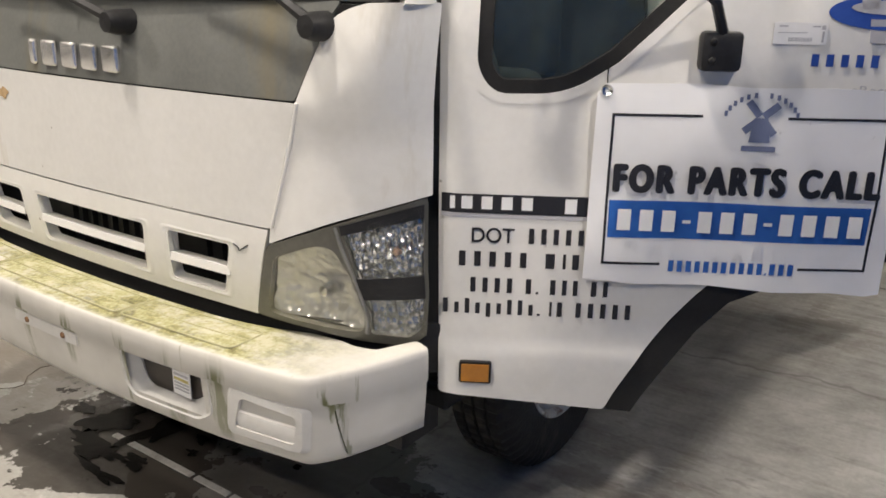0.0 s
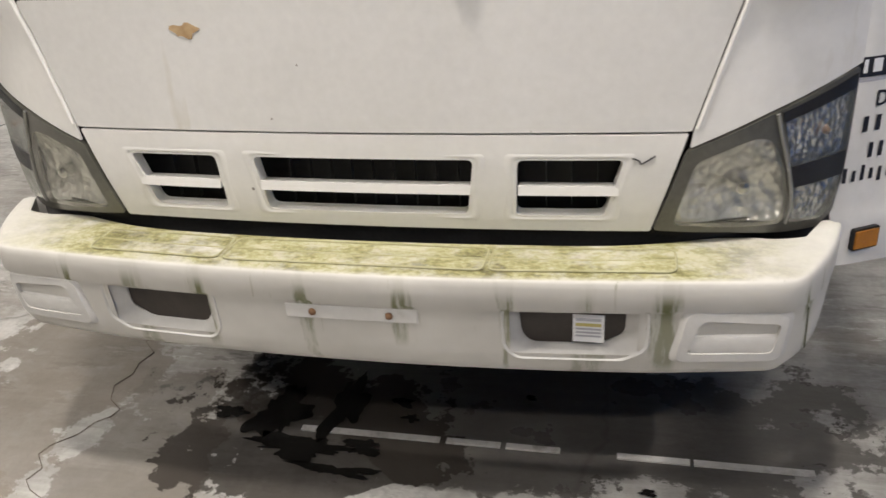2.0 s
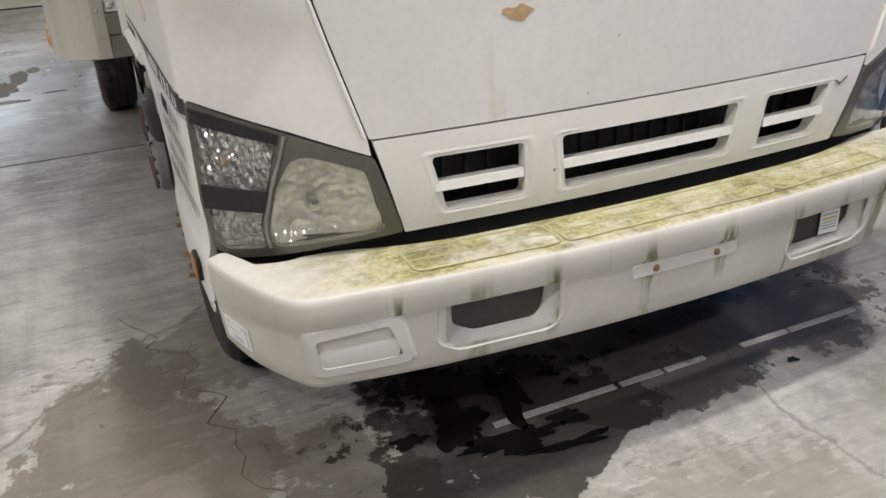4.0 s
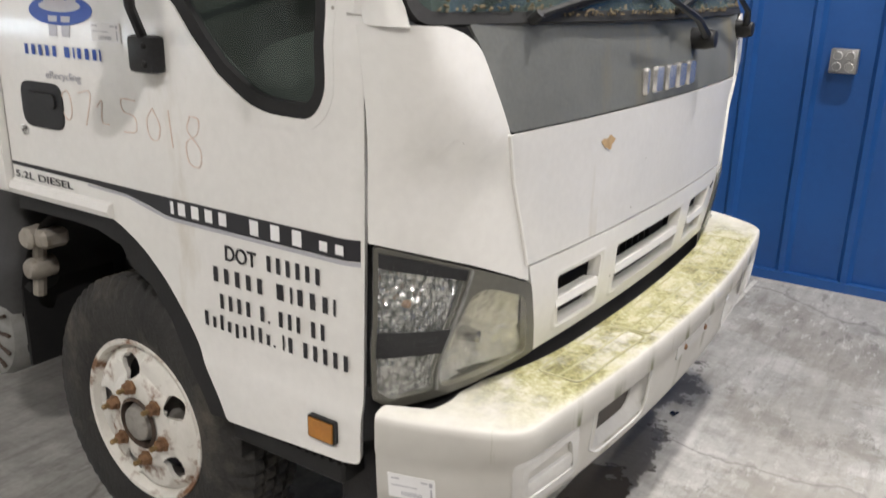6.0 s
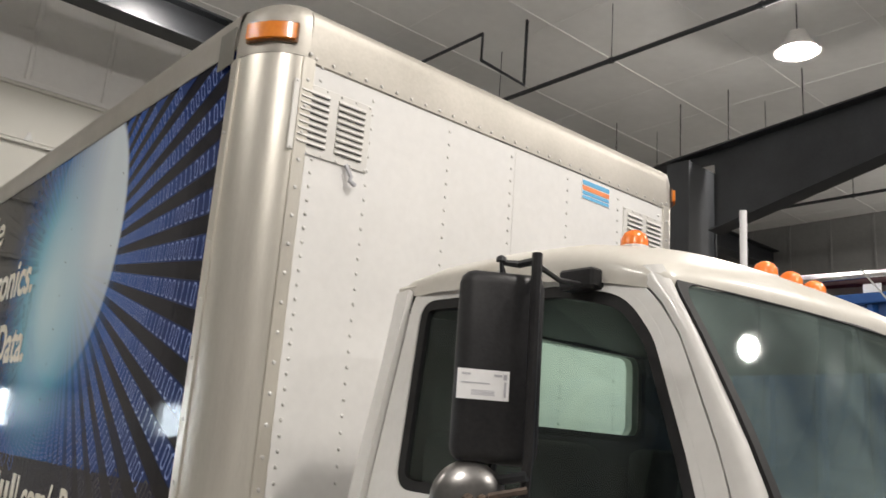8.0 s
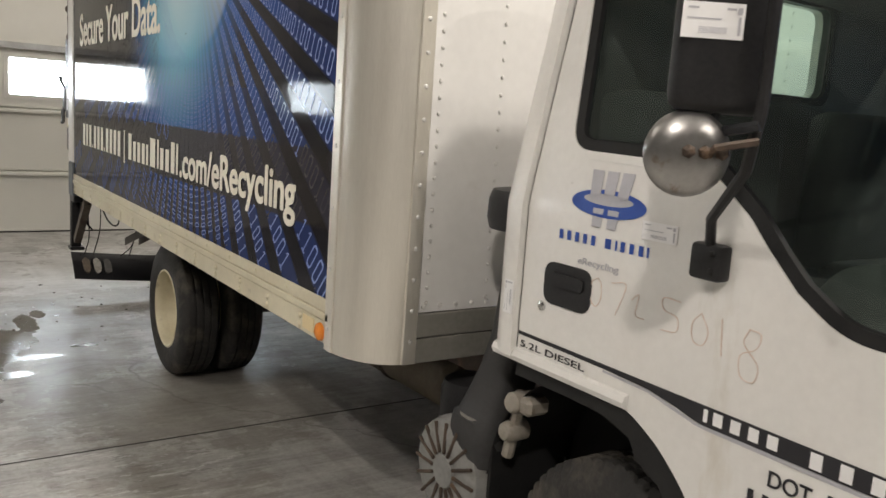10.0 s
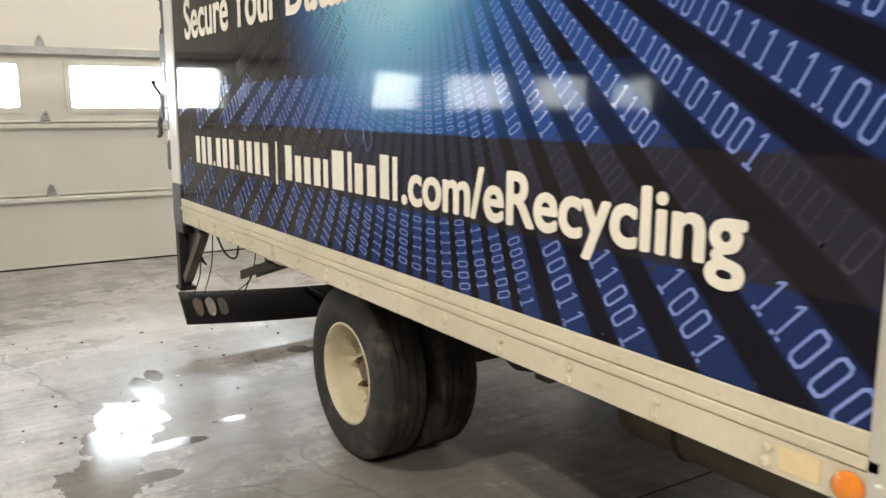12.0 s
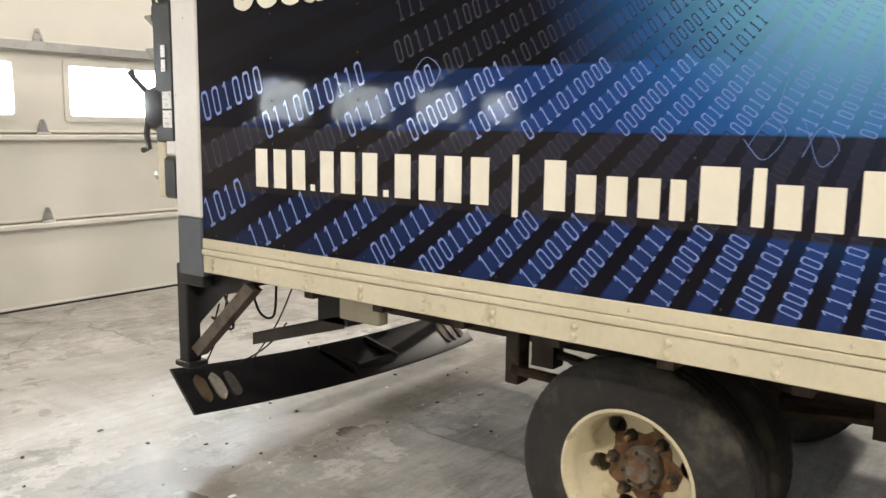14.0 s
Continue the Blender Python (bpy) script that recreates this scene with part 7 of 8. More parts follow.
def rear_wheel(m, outer=True):
    w = part("rear_wheel", tyre_mesh(0.215, False), TYRE, truck, "worn black rear tyre on a cream steel rim")
    w.matrix_basis = m
    rim = part("rim", lathe([(0.020, 0.226), (0.008, 0.223), (0.006, 0.214), (0.014, 0.207), (0.035, 0.199), (0.055, 0.196), (0.21, 0.196), (0.21, 0.222), (0.10, 0.208), (0.03, 0.208)], 56, "x"), RIM_CREAM, w, "cream steel rim")
    if outer:
        part("wheel_disc", disc(0.075, 0.199, 6, 0.152, 0.033, lambda r: 0.055 + 0.095 * max(0, min(1, (0.197 - r) / 0.016)), 0.01), RIM_CREAM, w, "cream dished disc with round holes")
        rnd_h = random.Random(8)
        part("hub", lathe([(0.094, 0.0), (0.092, 0.036), (0.097, 0.041), (0.108, 0.043), (0.110, 0.064), (0.120, 0.068), (0.15, 0.070)], 30, "x", bump=lambda k, i: rnd_h.uniform(-0.0022, 0.0022) if k else 0.0), HUB_CRUST, w, "crusted brown hub", angle=25)
        for k in range(8):
            t = 2 * math.pi * k / 8
            hbm = bmesh.new()
            dome(hbm, (0.110, 0.054 * math.cos(t), 0.054 * math.sin(t)), (-1, 0, 0), 0.008, 0.009, 6)
            part("hub_bolt", hbm, CHASSIS, w, "small rusty bolt")
        ragged = [((0.118 + 0.012 * math.sin(5 * t + 1) + 0.006 * math.sin(11 * t)) * math.cos(t), (0.118 + 0.012 * math.sin(5 * t + 1) + 0.006 * math.sin(11 * t)) * math.sin(t)) for t in [2 * math.pi * k / 60 for k in range(60)]]
        part("rust_patch", sheet([ragged, circle(0, 0, 0.069, None, 28)], lambda u, v: (0.1485, u, v), 0.001, flip=True), RUST, w, "rusty ring round the hub", smooth=False)
        nuts(6, 0.105, 0.148, 0.115, 0.018, w, CHASSIS, "dark rusty lug nut")
    else:
        part("drum", lathe([(0.03, 0.0), (0.03, 0.17), (0.2, 0.18), (0.2, 0.0)], 32, "x"), CHASSIS, w, "dark brake drum")
    return w


FA, RA, HUB_Z = 0.955, 4.325, 0.376
front_wheel(pose(-0.925, FA, HUB_Z, -12))
front_wheel(pose(0.925, FA, HUB_Z, 0, 0, 180))
rear_wheel(pose(-1.058, RA, HUB_Z, 35))
rear_wheel(pose(-0.81, RA, HUB_Z, 55), False)
rear_wheel(pose(1.058, RA, HUB_Z, 0, 0, 180))
rear_wheel(pose(0.81, RA, HUB_Z, 33, 0, 180), False)

# arch liners, steps, chassis
for s in (-1, 1):
    ln_ = bmesh.new()
    prof = [(0.44 * math.cos(t), 0.44 * math.sin(t)) for t in [math.radians(a) for a in range(-10, 195, 12)]]
    pts0 = [ln_.verts.new((s * 0.60, FA + 0.05 + a, HUB_Z + 0.14 + b * 0.98)) for a, b in prof]
    pts1 = [ln_.verts.new((s * 0.93, FA + 0.05 + a, HUB_Z + 0.14 + b * 0.98)) for a, b in prof]
    for i in range(len(prof) - 1):
        ln_.faces.new((pts0[i], pts0[i + 1], pts1[i + 1], pts1[i]))
    box(ln_, *sorted((s * 0.56, s * 0.60)), 0.35, 1.50, 0.42, 0.94)
    part("arch_liner", ln_, RUBBER, truck, "black wheel arch liner")
    stp = bmesh.new()
    box(stp, *sorted((s * 0.80, s * 0.965)), 0.24, 0.56, 0.485, 0.535, 0.006)
    step_ob = part("cab_step", stp, RUBBER, truck, "black ribbed cab step")
    for k in range(14):
        part("rib", boxed(*sorted((s * 0.82, s * 0.972)), 0.25 + k * 0.022, 0.262 + k * 0.022, 0.534, 0.542), RUBBER, step_ob)
ch = bmesh.new()
for s in (-1, 1):
    x0, x1 = sorted((s * 0.37, s * 0.43))
    box(ch, x0, x1, 0.25, 6.25, 0.56, 0.76, 0.004)
for k in range(12):
    box(ch, -1.10, 1.10, 1.95 + k * 0.37, 2.0 + k * 0.37, 0.765, 0.83)
for k in range(5):
    box(ch, -0.38, 0.38, 0.9 + k * 1.25, 1.0 + k * 1.25, 0.60, 0.72)
box(ch, -0.48, 0.48, 0.30, 1.30, 0.42, 0.62, 0.03)
part("chassis_frame", ch, CHASSIS, truck, "rusty chassis rails and cross sills", smooth=False)
ax = tube([(-0.85, RA, HUB_Z), (0.85, RA, HUB_Z)], 0.065, 12)
lathe([(-0.17, 0.05), (-0.12, 0.15), (0, 0.18), (0.12, 0.15), (0.17, 0.05)], 20, "x", ax, (0, RA, HUB_Z))
part("rear_axle", ax, CHASSIS, truck, "rusty rear axle")
part("front_axle", tube([(-0.75, FA, HUB_Z - 0.04), (0.75, FA, HUB_Z - 0.04)], 0.05, 8), CHASSIS, truck, "rusty front axle")
part("drive_shaft", tube([(0, 1.4, 0.5), (0, RA - 0.15, HUB_Z + 0.02)], 0.045, 10), CHASSIS, truck, "rusty drive shaft")
for s in (-1, 1):
    for half, dz in ((0.62, 0.0), (0.5, -0.018), (0.38, -0.036), (0.26, -0.054)):
        part("leaf_spring", tube(curve_points([(s * 0.50, RA - half, 0.56 + dz), (s * 0.50, RA, 0.50 + dz), (s * 0.50, RA + half, 0.56 + dz)]), 0.02, 6, flat=0.5), CHASSIS, truck, "rusty leaf spring")
    part("spring_shackle", boxed(*sorted((s * 0.46, s * 0.54)), RA + 0.56, RA + 0.66, 0.50, 0.76), CHASSIS, truck, "rusty spring shackle")
    part("spring_shackle", boxed(*sorted((s * 0.46, s * 0.54)), RA - 0.70, RA - 0.58, 0.50, 0.76), CHASSIS, truck, "rusty spring shackle")
hg = bmesh.new()
box(hg, -0.80, -0.72, 4.88, 4.94, 0.50, 0.77, 0.006)
box(hg, -0.82, -0.60, 4.86, 4.96, 0.70, 0.77, 0.01)
tube([(-0.80, 4.91, 0.56), (-0.70, 4.70, 0.52)], 0.02, 8, hg)
part("spring_hanger", hg, CHASSIS, truck, "rusty spring hanger")
part("exhaust_pipe", tube(curve_points([(0.55, 1.6, 0.45), (0.58, 2.4, 0.42), (0.60, 3.3, 0.45), (0.62, 3.75, 0.62)]), 0.045, 10), CHASSIS, truck, "rusty exhaust pipe")
MUFFLER = surface("dusty_tan_steel", (0.085, 0.068, 0.047), (0.17, 0.138, 0.098), 0.75, 0.1, 6, 60, 0.2, dirt=(0.10, 0.06, 0.04), dirt_at=(0.58, 0.78), dirt_scale=10)
muffler = part("muffler", lathe([(2.22, 0.0), (2.22, 0.10), (2.235, 0.124), (2.26, 0.128), (3.42, 0.128), (3.45, 0.124), (3.465, 0.10), (3.47, 0.0)], 32, "y", at=(-0.17, 0, 0.338)), MUFFLER, truck, "dusty tan exhaust muffler under the chassis")
for y in (2.55, 3.16):
    part("strap", tube([(-0.17 + 0.132 * math.cos(t), y, 0.338 + 0.132 * math.sin(t)) for t in [2 * math.pi * k / 28 for k in range(28)]], 0.012, 6, closed=True, flat=0.35), CHASSIS, muffler, "rusty strap")
    part("hanger", boxed(-0.19, -0.15, y - 0.02, y + 0.02, 0.46, 0.66, 0.004), CHASSIS, muffler, "rusty hanger")
for s in (-1, 1):
    sb = bmesh.new()
    box(sb, *sorted((s * 0.48, s * 0.54)), 3.585, 3.675, 0.445, 0.55, 0.012, 2)
    box(sb, *sorted((s * 0.46, s * 0.54)), 3.60, 3.70, 0.55, 0.77, 0.008)
    dome(sb, (s * 0.54, 3.63, 0.49), (s, 0, 0), 0.024, 0.016, 10)
    part("spring_bracket", sb, MUFFLER, truck, "dusty tan cast spring bracket")
part("canister", lathe([(0.46, 0.0), (0.46, 0.085), (0.475, 0.095), (0.66, 0.095), (0.69, 0.085), (0.705, 0.06), (0.705, 0.0)], 24, "z", at=(-0.73, 1.82, 0)), BLACK, truck, "black round canister under the box")
holes_ = bmesh.new()
for k in range(12):
    for z in (0.61, 0.66, 0.71):
        if (k * 7 + int(z * 100)) % 3:
            lathe([(-0.4315, 0.0), (-0.4315, 0.008), (-0.430, 0.009)], 10, "x", holes_, (0, 1.42 + k * 0.055, z))
tagged(part("rail_holes", holes_, RUBBER, truck, "round bolt holes in the chassis rail"), kind="stuff")
part("mud_flap", boxed(-0.93, -0.64, 1.425, 1.437, 0.40, 0.66, 0.003), RUBBER, truck, "black rubber mud flap behind the wheel")
tag_label("stock_label", basis((-0.9965, 1.307, 1.06), (0, 0, 1), (0, 1, 0)), 0.09, 0.036, truck, "white stock label with a barcode")

# air intake behind the cab
SN = surface("faded_grey_duct_plastic", (0.022, 0.022, 0.023), (0.042, 0.042, 0.043), 0.6, 0, 6, 80, 0.1)
duct = bmesh.new()
rows_ = [((-0.795, 1.475, 1.28), 0.075, 0.060), ((-0.805, 1.475, 1.08), 0.076, 0.060), ((-0.82, 1.475, 0.95), 0.077, 0.062), ((-0.84, 1.482, 0.85), 0.079, 0.069), ((-0.855, 1.498, 0.77), 0.084, 0.080), ((-0.865, 1.512, 0.705), 0.093, 0.092), ((-0.87, 1.518, 0.695), 0.098, 0.098), ((-0.87, 1.522, 0.65), 0.101, 0.103), ((-0.87, 1.53, 0.56), 0.096, 0.098)]
rings = []
for (cx, cy, cz), ra, rb in rows_:
    rings.append([duct.verts.new((cx + ra * math.copysign(abs(math.cos(t)) ** 0.6, math.cos(t)), cy + rb * math.copysign(abs(math.sin(t)) ** 0.6, math.sin(t)), cz)) for t in [2 * math.pi * i / 28 for i in range(28)]])
for r0, r1 in zip(rings, rings[1:]):
    for i in range(28):
        duct.faces.new((r0[i], r0[i - 1], r1[i - 1], r1[i]))
intake = part("air_intake", duct, SN, truck, "grey plastic air intake duct behind the cab")
part("cap", lathe([(1.262, 0.06), (1.255, 0.116), (1.285, 0.124), (1.34, 0.122), (1.366, 0.112), (1.374, 0.05), (1.374, 0.0)], 28, "z", at=(-0.815, 1.478, 0)), BLACK, intake, "black rain cap")
part("clip", tube([(-0.866 + 0.097 * math.cos(t), 1.513 + 0.097 * math.sin(t), 0.70) for t in [math.pi + 1.1 * i / 8 for i in range(-11, 11)]], 0.005, 6), GREY_RAIL, intake, "dull clip band")
clean = part("air_cleaner", lathe([(-0.97, 0.0), (-0.975, 0.05), (-0.968, 0.055), (-0.972, 0.12), (-0.96, 0.155), (-0.93, 0.165), (-0.62, 0.165), (-0.62, 0.0)], 32, "x", at=(0, 1.60, 0.50)), surface("grey_finned_cover", (0.17, 0.17, 0.165), (0.30, 0.30, 0.29), 0.6, 0.1, 8, 60, 0.3, dirt=(0.07, 0.06, 0.05)), truck, "round grey finned housing behind the wheel")
for k in range(16):
    t = 2 * math.pi * k / 16
    part("fin", tube([(-0.973, 1.60 + 0.055 * math.cos(t), 0.50 + 0.055 * math.sin(t)), (-0.970, 1.60 + 0.15 * math.cos(t), 0.50 + 0.15 * math.sin(t))], 0.006, 5), CHASSIS, clean, "dark slot between the fins")
knob = bmesh.new()
tube([(-0.90, 1.35, 0.82), (-0.90, 1.39, 0.62)], 0.018, 8, knob)
lathe([(-0.955, 0.0), (-0.955, 0.022), (-0.945, 0.030), (-0.90, 0.030), (-0.88, 0.02)], 18, "x", knob, (0, 1.335, 0.80))
lathe([(-0.935, 0.0), (-0.935, 0.022), (-0.92, 0.032), (-0.86, 0.03)], 12, "x", knob, (0, 1.375, 0.70))
box(knob, -0.94, -0.86, 1.27, 1.36, 0.775, 0.825, 0.012)
part("lock_bracket", knob, surface("pale_cast_metal", (0.22, 0.20, 0.17), (0.36, 0.33, 0.29), 0.55, 0.2, 12, 60, 0.3, dirt=(0.16, 0.11, 0.07), dirt_at=(0.6, 0.75), dirt_scale=20), truck, "pale cast bracket behind the wheel arch")

# ---------------------------------------------------------------- the cargo box
PX, PY = 1.045, 1.932                                        # where the rounded corner posts end
BX, BF, BR, BB, BT = 1.205, 1.725, 6.36, 0.82, 3.06
cargo = part("cargo_core", box(boxed(-BX + 0.02, BX - 0.02, PY, BR - 0.01, BB + 0.03, BT - 0.03), -PX, PX, BF + 0.02, PY, BB + 0.03, BT - 0.06), GREY_RAIL, truck, "cargo box walls inside the panels", smooth=False)


def post_point(t, z, out=0.0):
    """Round the front corner from the front face (t = 0) to the side (t = 1)."""
    a = t * math.pi / 2
    return (-(PX + (BX - PX) * math.sin(a) + out * math.sin(a)), PY - (PY - BF) * math.cos(a) - out * math.cos(a), z)


for s in (-1, 1):
    bm = sheet([[(0, BB - 0.012), (1, BB - 0.012), (1, 2.86), (0, 2.86)]], lambda u, v, s=s: (s * -post_point(u, v)[0], post_point(u, v)[1], v), 0.004, [i / 12 for i in range(1, 12)], flip=s > 0)
    post = part("corner_post", bm, ALU, truck, "rounded aluminium corner post")
    ed = bmesh.new()
    for t in (0.0, 1.0):
        p0, p1 = post_point(t, BB - 0.012, 0.004), post_point(t, 2.86, 0.004)
        fx, fy = (0.024, 0.006) if t == 0 else (0.006, 0.024)
        x0, x1 = sorted((s * (-p0[0] - fx), s * (-p0[0] + fx)))
        box(ed, x0, x1, p0[1] - fy, p0[1] + fy, BB - 0.012, 2.86, 0.002)
    part("post_flange", ed, ALU, post, "flat aluminium flange")
    rv = bmesh.new()
    for k in range(22):
        z = BB + 0.06 + k * 0.095
        p = post_point(0.0, z)
        dome(rv, (s * (-p[0]), p[1] - 0.010, z), (0, -1, 0), 0.0075, 0.005, 6)
        for dz in (0.0, 0.0475):
            dome(rv, (s * (-p[0] - 0.055), BF - 0.0, z + 0.02 + dz), (0, -1, 0), 0.0068, 0.005, 6)
        if k % 2 == 0:
            p = post_point(1.0, z)
            dome(rv, (s * (-p[0] + 0.010), p[1], z), (s, 0, 0), 0.0075, 0.005, 6)
    tagged(part("rivet", rv, RIVET, post), "rows of steel rivets", kind="stuff")
    # upper corner casting with a lamp
    cs = bmesh.new()
    zz = [2.86, 2.90, 2.95, 3.0, 3.04, 3.06]
    ins = [0.006, 0.006, 0.005, 0.001, -0.010, -0.035]
    rings = []
    for z, o in zip(zz, ins):
        rings.append([cs.verts.new((s * (PX + max(0.0, (BX - PX + o)) * math.sin(a)), PY - max(0.0, (PY - BF + o)) * math.cos(a), z)) for a in [math.pi / 2 * i / 12 for i in range(13)]])
    for r0, r1 in zip(rings, rings[1:]):
        for i in range(12):
            cs.faces.new((r0[i], r0[i + 1], r1[i + 1], r1[i]))
    top_c = cs.verts.new((s * PX, PY, 3.06))
    for i in range(12):
        cs.faces.new((rings[-1][i], rings[-1][i + 1], top_c))
    cst = part("corner_cap", cs, CAP_ALU, truck, "rounded aluminium upper corner cap", angle=60)
    lm = sheet([rounded([(0.22, 2.905), (0.78, 2.905), (0.78, 2.962), (0.22, 2.962)], 0.012, 3)], lambda u, v, s=s: (s * -post_point(u, v, 0.016)[0], post_point(u, v, 0.016)[1], v), 0.014, [0.35, 0.5, 0.65], flip=s > 0)
    lamp = part("clearance_lamp", lm, AMBER, truck, "amber clearance lamp on the box corner")
    part("lamp_base", sheet([rounded([(0.19, 2.897), (0.81, 2.897), (0.81, 2.970), (0.19, 2.970)], 0.012, 3)], lambda u, v, s=s: (s * -post_point(u, v, 0.010)[0], post_point(u, v, 0.010)[1], v), 0.008, [0.35, 0.5, 0.65], flip=s > 0), RUST, lamp, "rusty lamp base")

# front wall of the box
fw = part("box_front_panel", boxed(-PX, PX, BF, BF + 0.01, 0.966, 2.845), PANEL_WHITE, truck, "white riveted front wall of the box", smooth=False)
for rx in (-0.765, -0.395, -0.05, 0.305, 0.665):
    rv = bmesh.new()
    for k in range(35):
        dome(rv, (rx, BF, 1.0 + k * 0.053), (0, -1, 0), 0.0068, 0.005, 6)
    if rx == -0.05:
        box(rv, rx + 0.02, rx + 0.024, BF - 0.001, BF + 0.002, 0.97, 2.84)
    tagged(part("rivet", rv, RIVET, fw), "row of steel rivets", kind="stuff")
rv = bmesh.new()
for k in range(34):
    dome(rv, (-1.0 + k * 0.0605, BF, 0.984), (0, -1, 0), 0.009, 0.006, 6)
for k in range(30):
    dome(rv, (-1.02 + k * 0.07, BF - 0.006, 2.866), (0, -1, 0), 0.0065, 0.006, 6)
tagged(part("rivet", rv, RIVET, fw), "row of steel rivets", kind="stuff")
lowr = bmesh.new()
box(lowr, -PX, PX, BF - 0.004, BF + 0.03, 0.806, 0.885, 0.003)
box(lowr, -PX, PX, BF - 0.008, BF + 0.03, 0.888, 0.963, 0.003)
part("front_sill_rail", lowr, GREY_RAIL, truck, "grey dented lower front rail")
capb = bmesh.new()
arc = [(0.0, 2.846), (0.006, 2.850), (0.006, 2.985), (0.002, 3.015), (-0.008, 3.038), (-0.028, 3.053), (-0.06, 3.06), (-0.21, 3.06)]
q0, q1 = [capb.verts.new((-PX, BF - o, z)) for o, z in arc], [capb.verts.new((PX, BF - o, z)) for o, z in arc]
for i in range(len(arc) - 1):
    capb.faces.new((q0[i], q1[i], q1[i + 1], q0[i + 1]))
part("front_cap", capb, CAP_ALU, truck, "rounded aluminium top edge of the front wall")
part("box_roof", boxed(-BX + 0.05, BX - 0.05, BF + 0.19, BR, BT - 0.03, BT - 0.002), CAP_ALU, truck, "aluminium roof sheet", smooth=False)
for vx in (-0.93, 0.865):
    vent = part("vent", boxed(vx - 0.16, vx + 0.16, BF - 0.006, BF + 0.002, 2.525, 2.775, 0.002), VENT_ALU, truck, "aluminium louvred vent with two columns of slots")
    for cxx in (vx - 0.075, vx + 0.075):
        for k in range(9):
            z = 2.558 + k * 0.0225
            lv = bmesh.new()
            vs_ = [lv.verts.new(p) for p in ((cxx - 0.058, BF - 0.006, z), (cxx + 0.058, BF - 0.006, z), (cxx + 0.054, BF - 0.015, z + 0.002), (cxx - 0.054, BF - 0.015, z + 0.002), (cxx - 0.058, BF - 0.006, z + 0.016), (cxx + 0.058, BF - 0.006, z + 0.016))]
            for ids in ((0, 1, 2, 3), (3, 2, 5, 4), (0, 3, 4), (1, 5, 2)):
                lv.faces.new([vs_[i] for i in ids])
            part("louvre", lv, VENT_ALU, vent, "pressed louvre")
            part("slot", boxed(cxx - 0.055, cxx + 0.055, BF - 0.0075, BF - 0.005, z - 0.0022, z + 0.0002), DARK_STEEL, vent, "dark slot", smooth=False)
    rv = bmesh.new()
    for k in range(6):
        for e in (2.533, 2.767):
            dome(rv, (vx - 0.15 + k * 0.06, BF - 0.006, e), (0, -1, 0), 0.005, 0.004, 6)
    tagged(part("rivet", rv, RIVET, vent), "small rivets", kind="stuff")
    if vx < 0:
        part("string", tube([(vx + 0.07, BF - 0.01, 2.53), (vx + 0.09, BF - 0.02, 2.49), (vx + 0.085, BF - 0.02, 2.475), (vx + 0.11, BF - 0.018, 2.465)], 0.008, 5), GREY_INK, vent, "scrap of grey string")
stk = part("sticker", boxed(0.40, 0.60, BF - 0.002, BF, 2.738, 2.832), PAPER, truck, "blue and orange maker sticker on the box", smooth=False)
STK_BLUE, STK_ORANGE = surface("sticker_blue", (0.10, 0.38, 0.65), (0.14, 0.45, 0.72), 0.4, 0, 9, 50, 0), surface("sticker_orange", (0.75, 0.22, 0.08), (0.82, 0.28, 0.10), 0.4, 0, 9, 50, 0)
for z0, z1, mt in ((2.808, 2.828, STK_BLUE), (2.782, 2.802, STK_ORANGE), (2.762, 2.777, STK_BLUE), (2.742, 2.756, STK_BLUE)):
    part("band", boxed(0.405, 0.595, BF - 0.004, BF - 0.002, z0, z1), mt, stk, smooth=False)

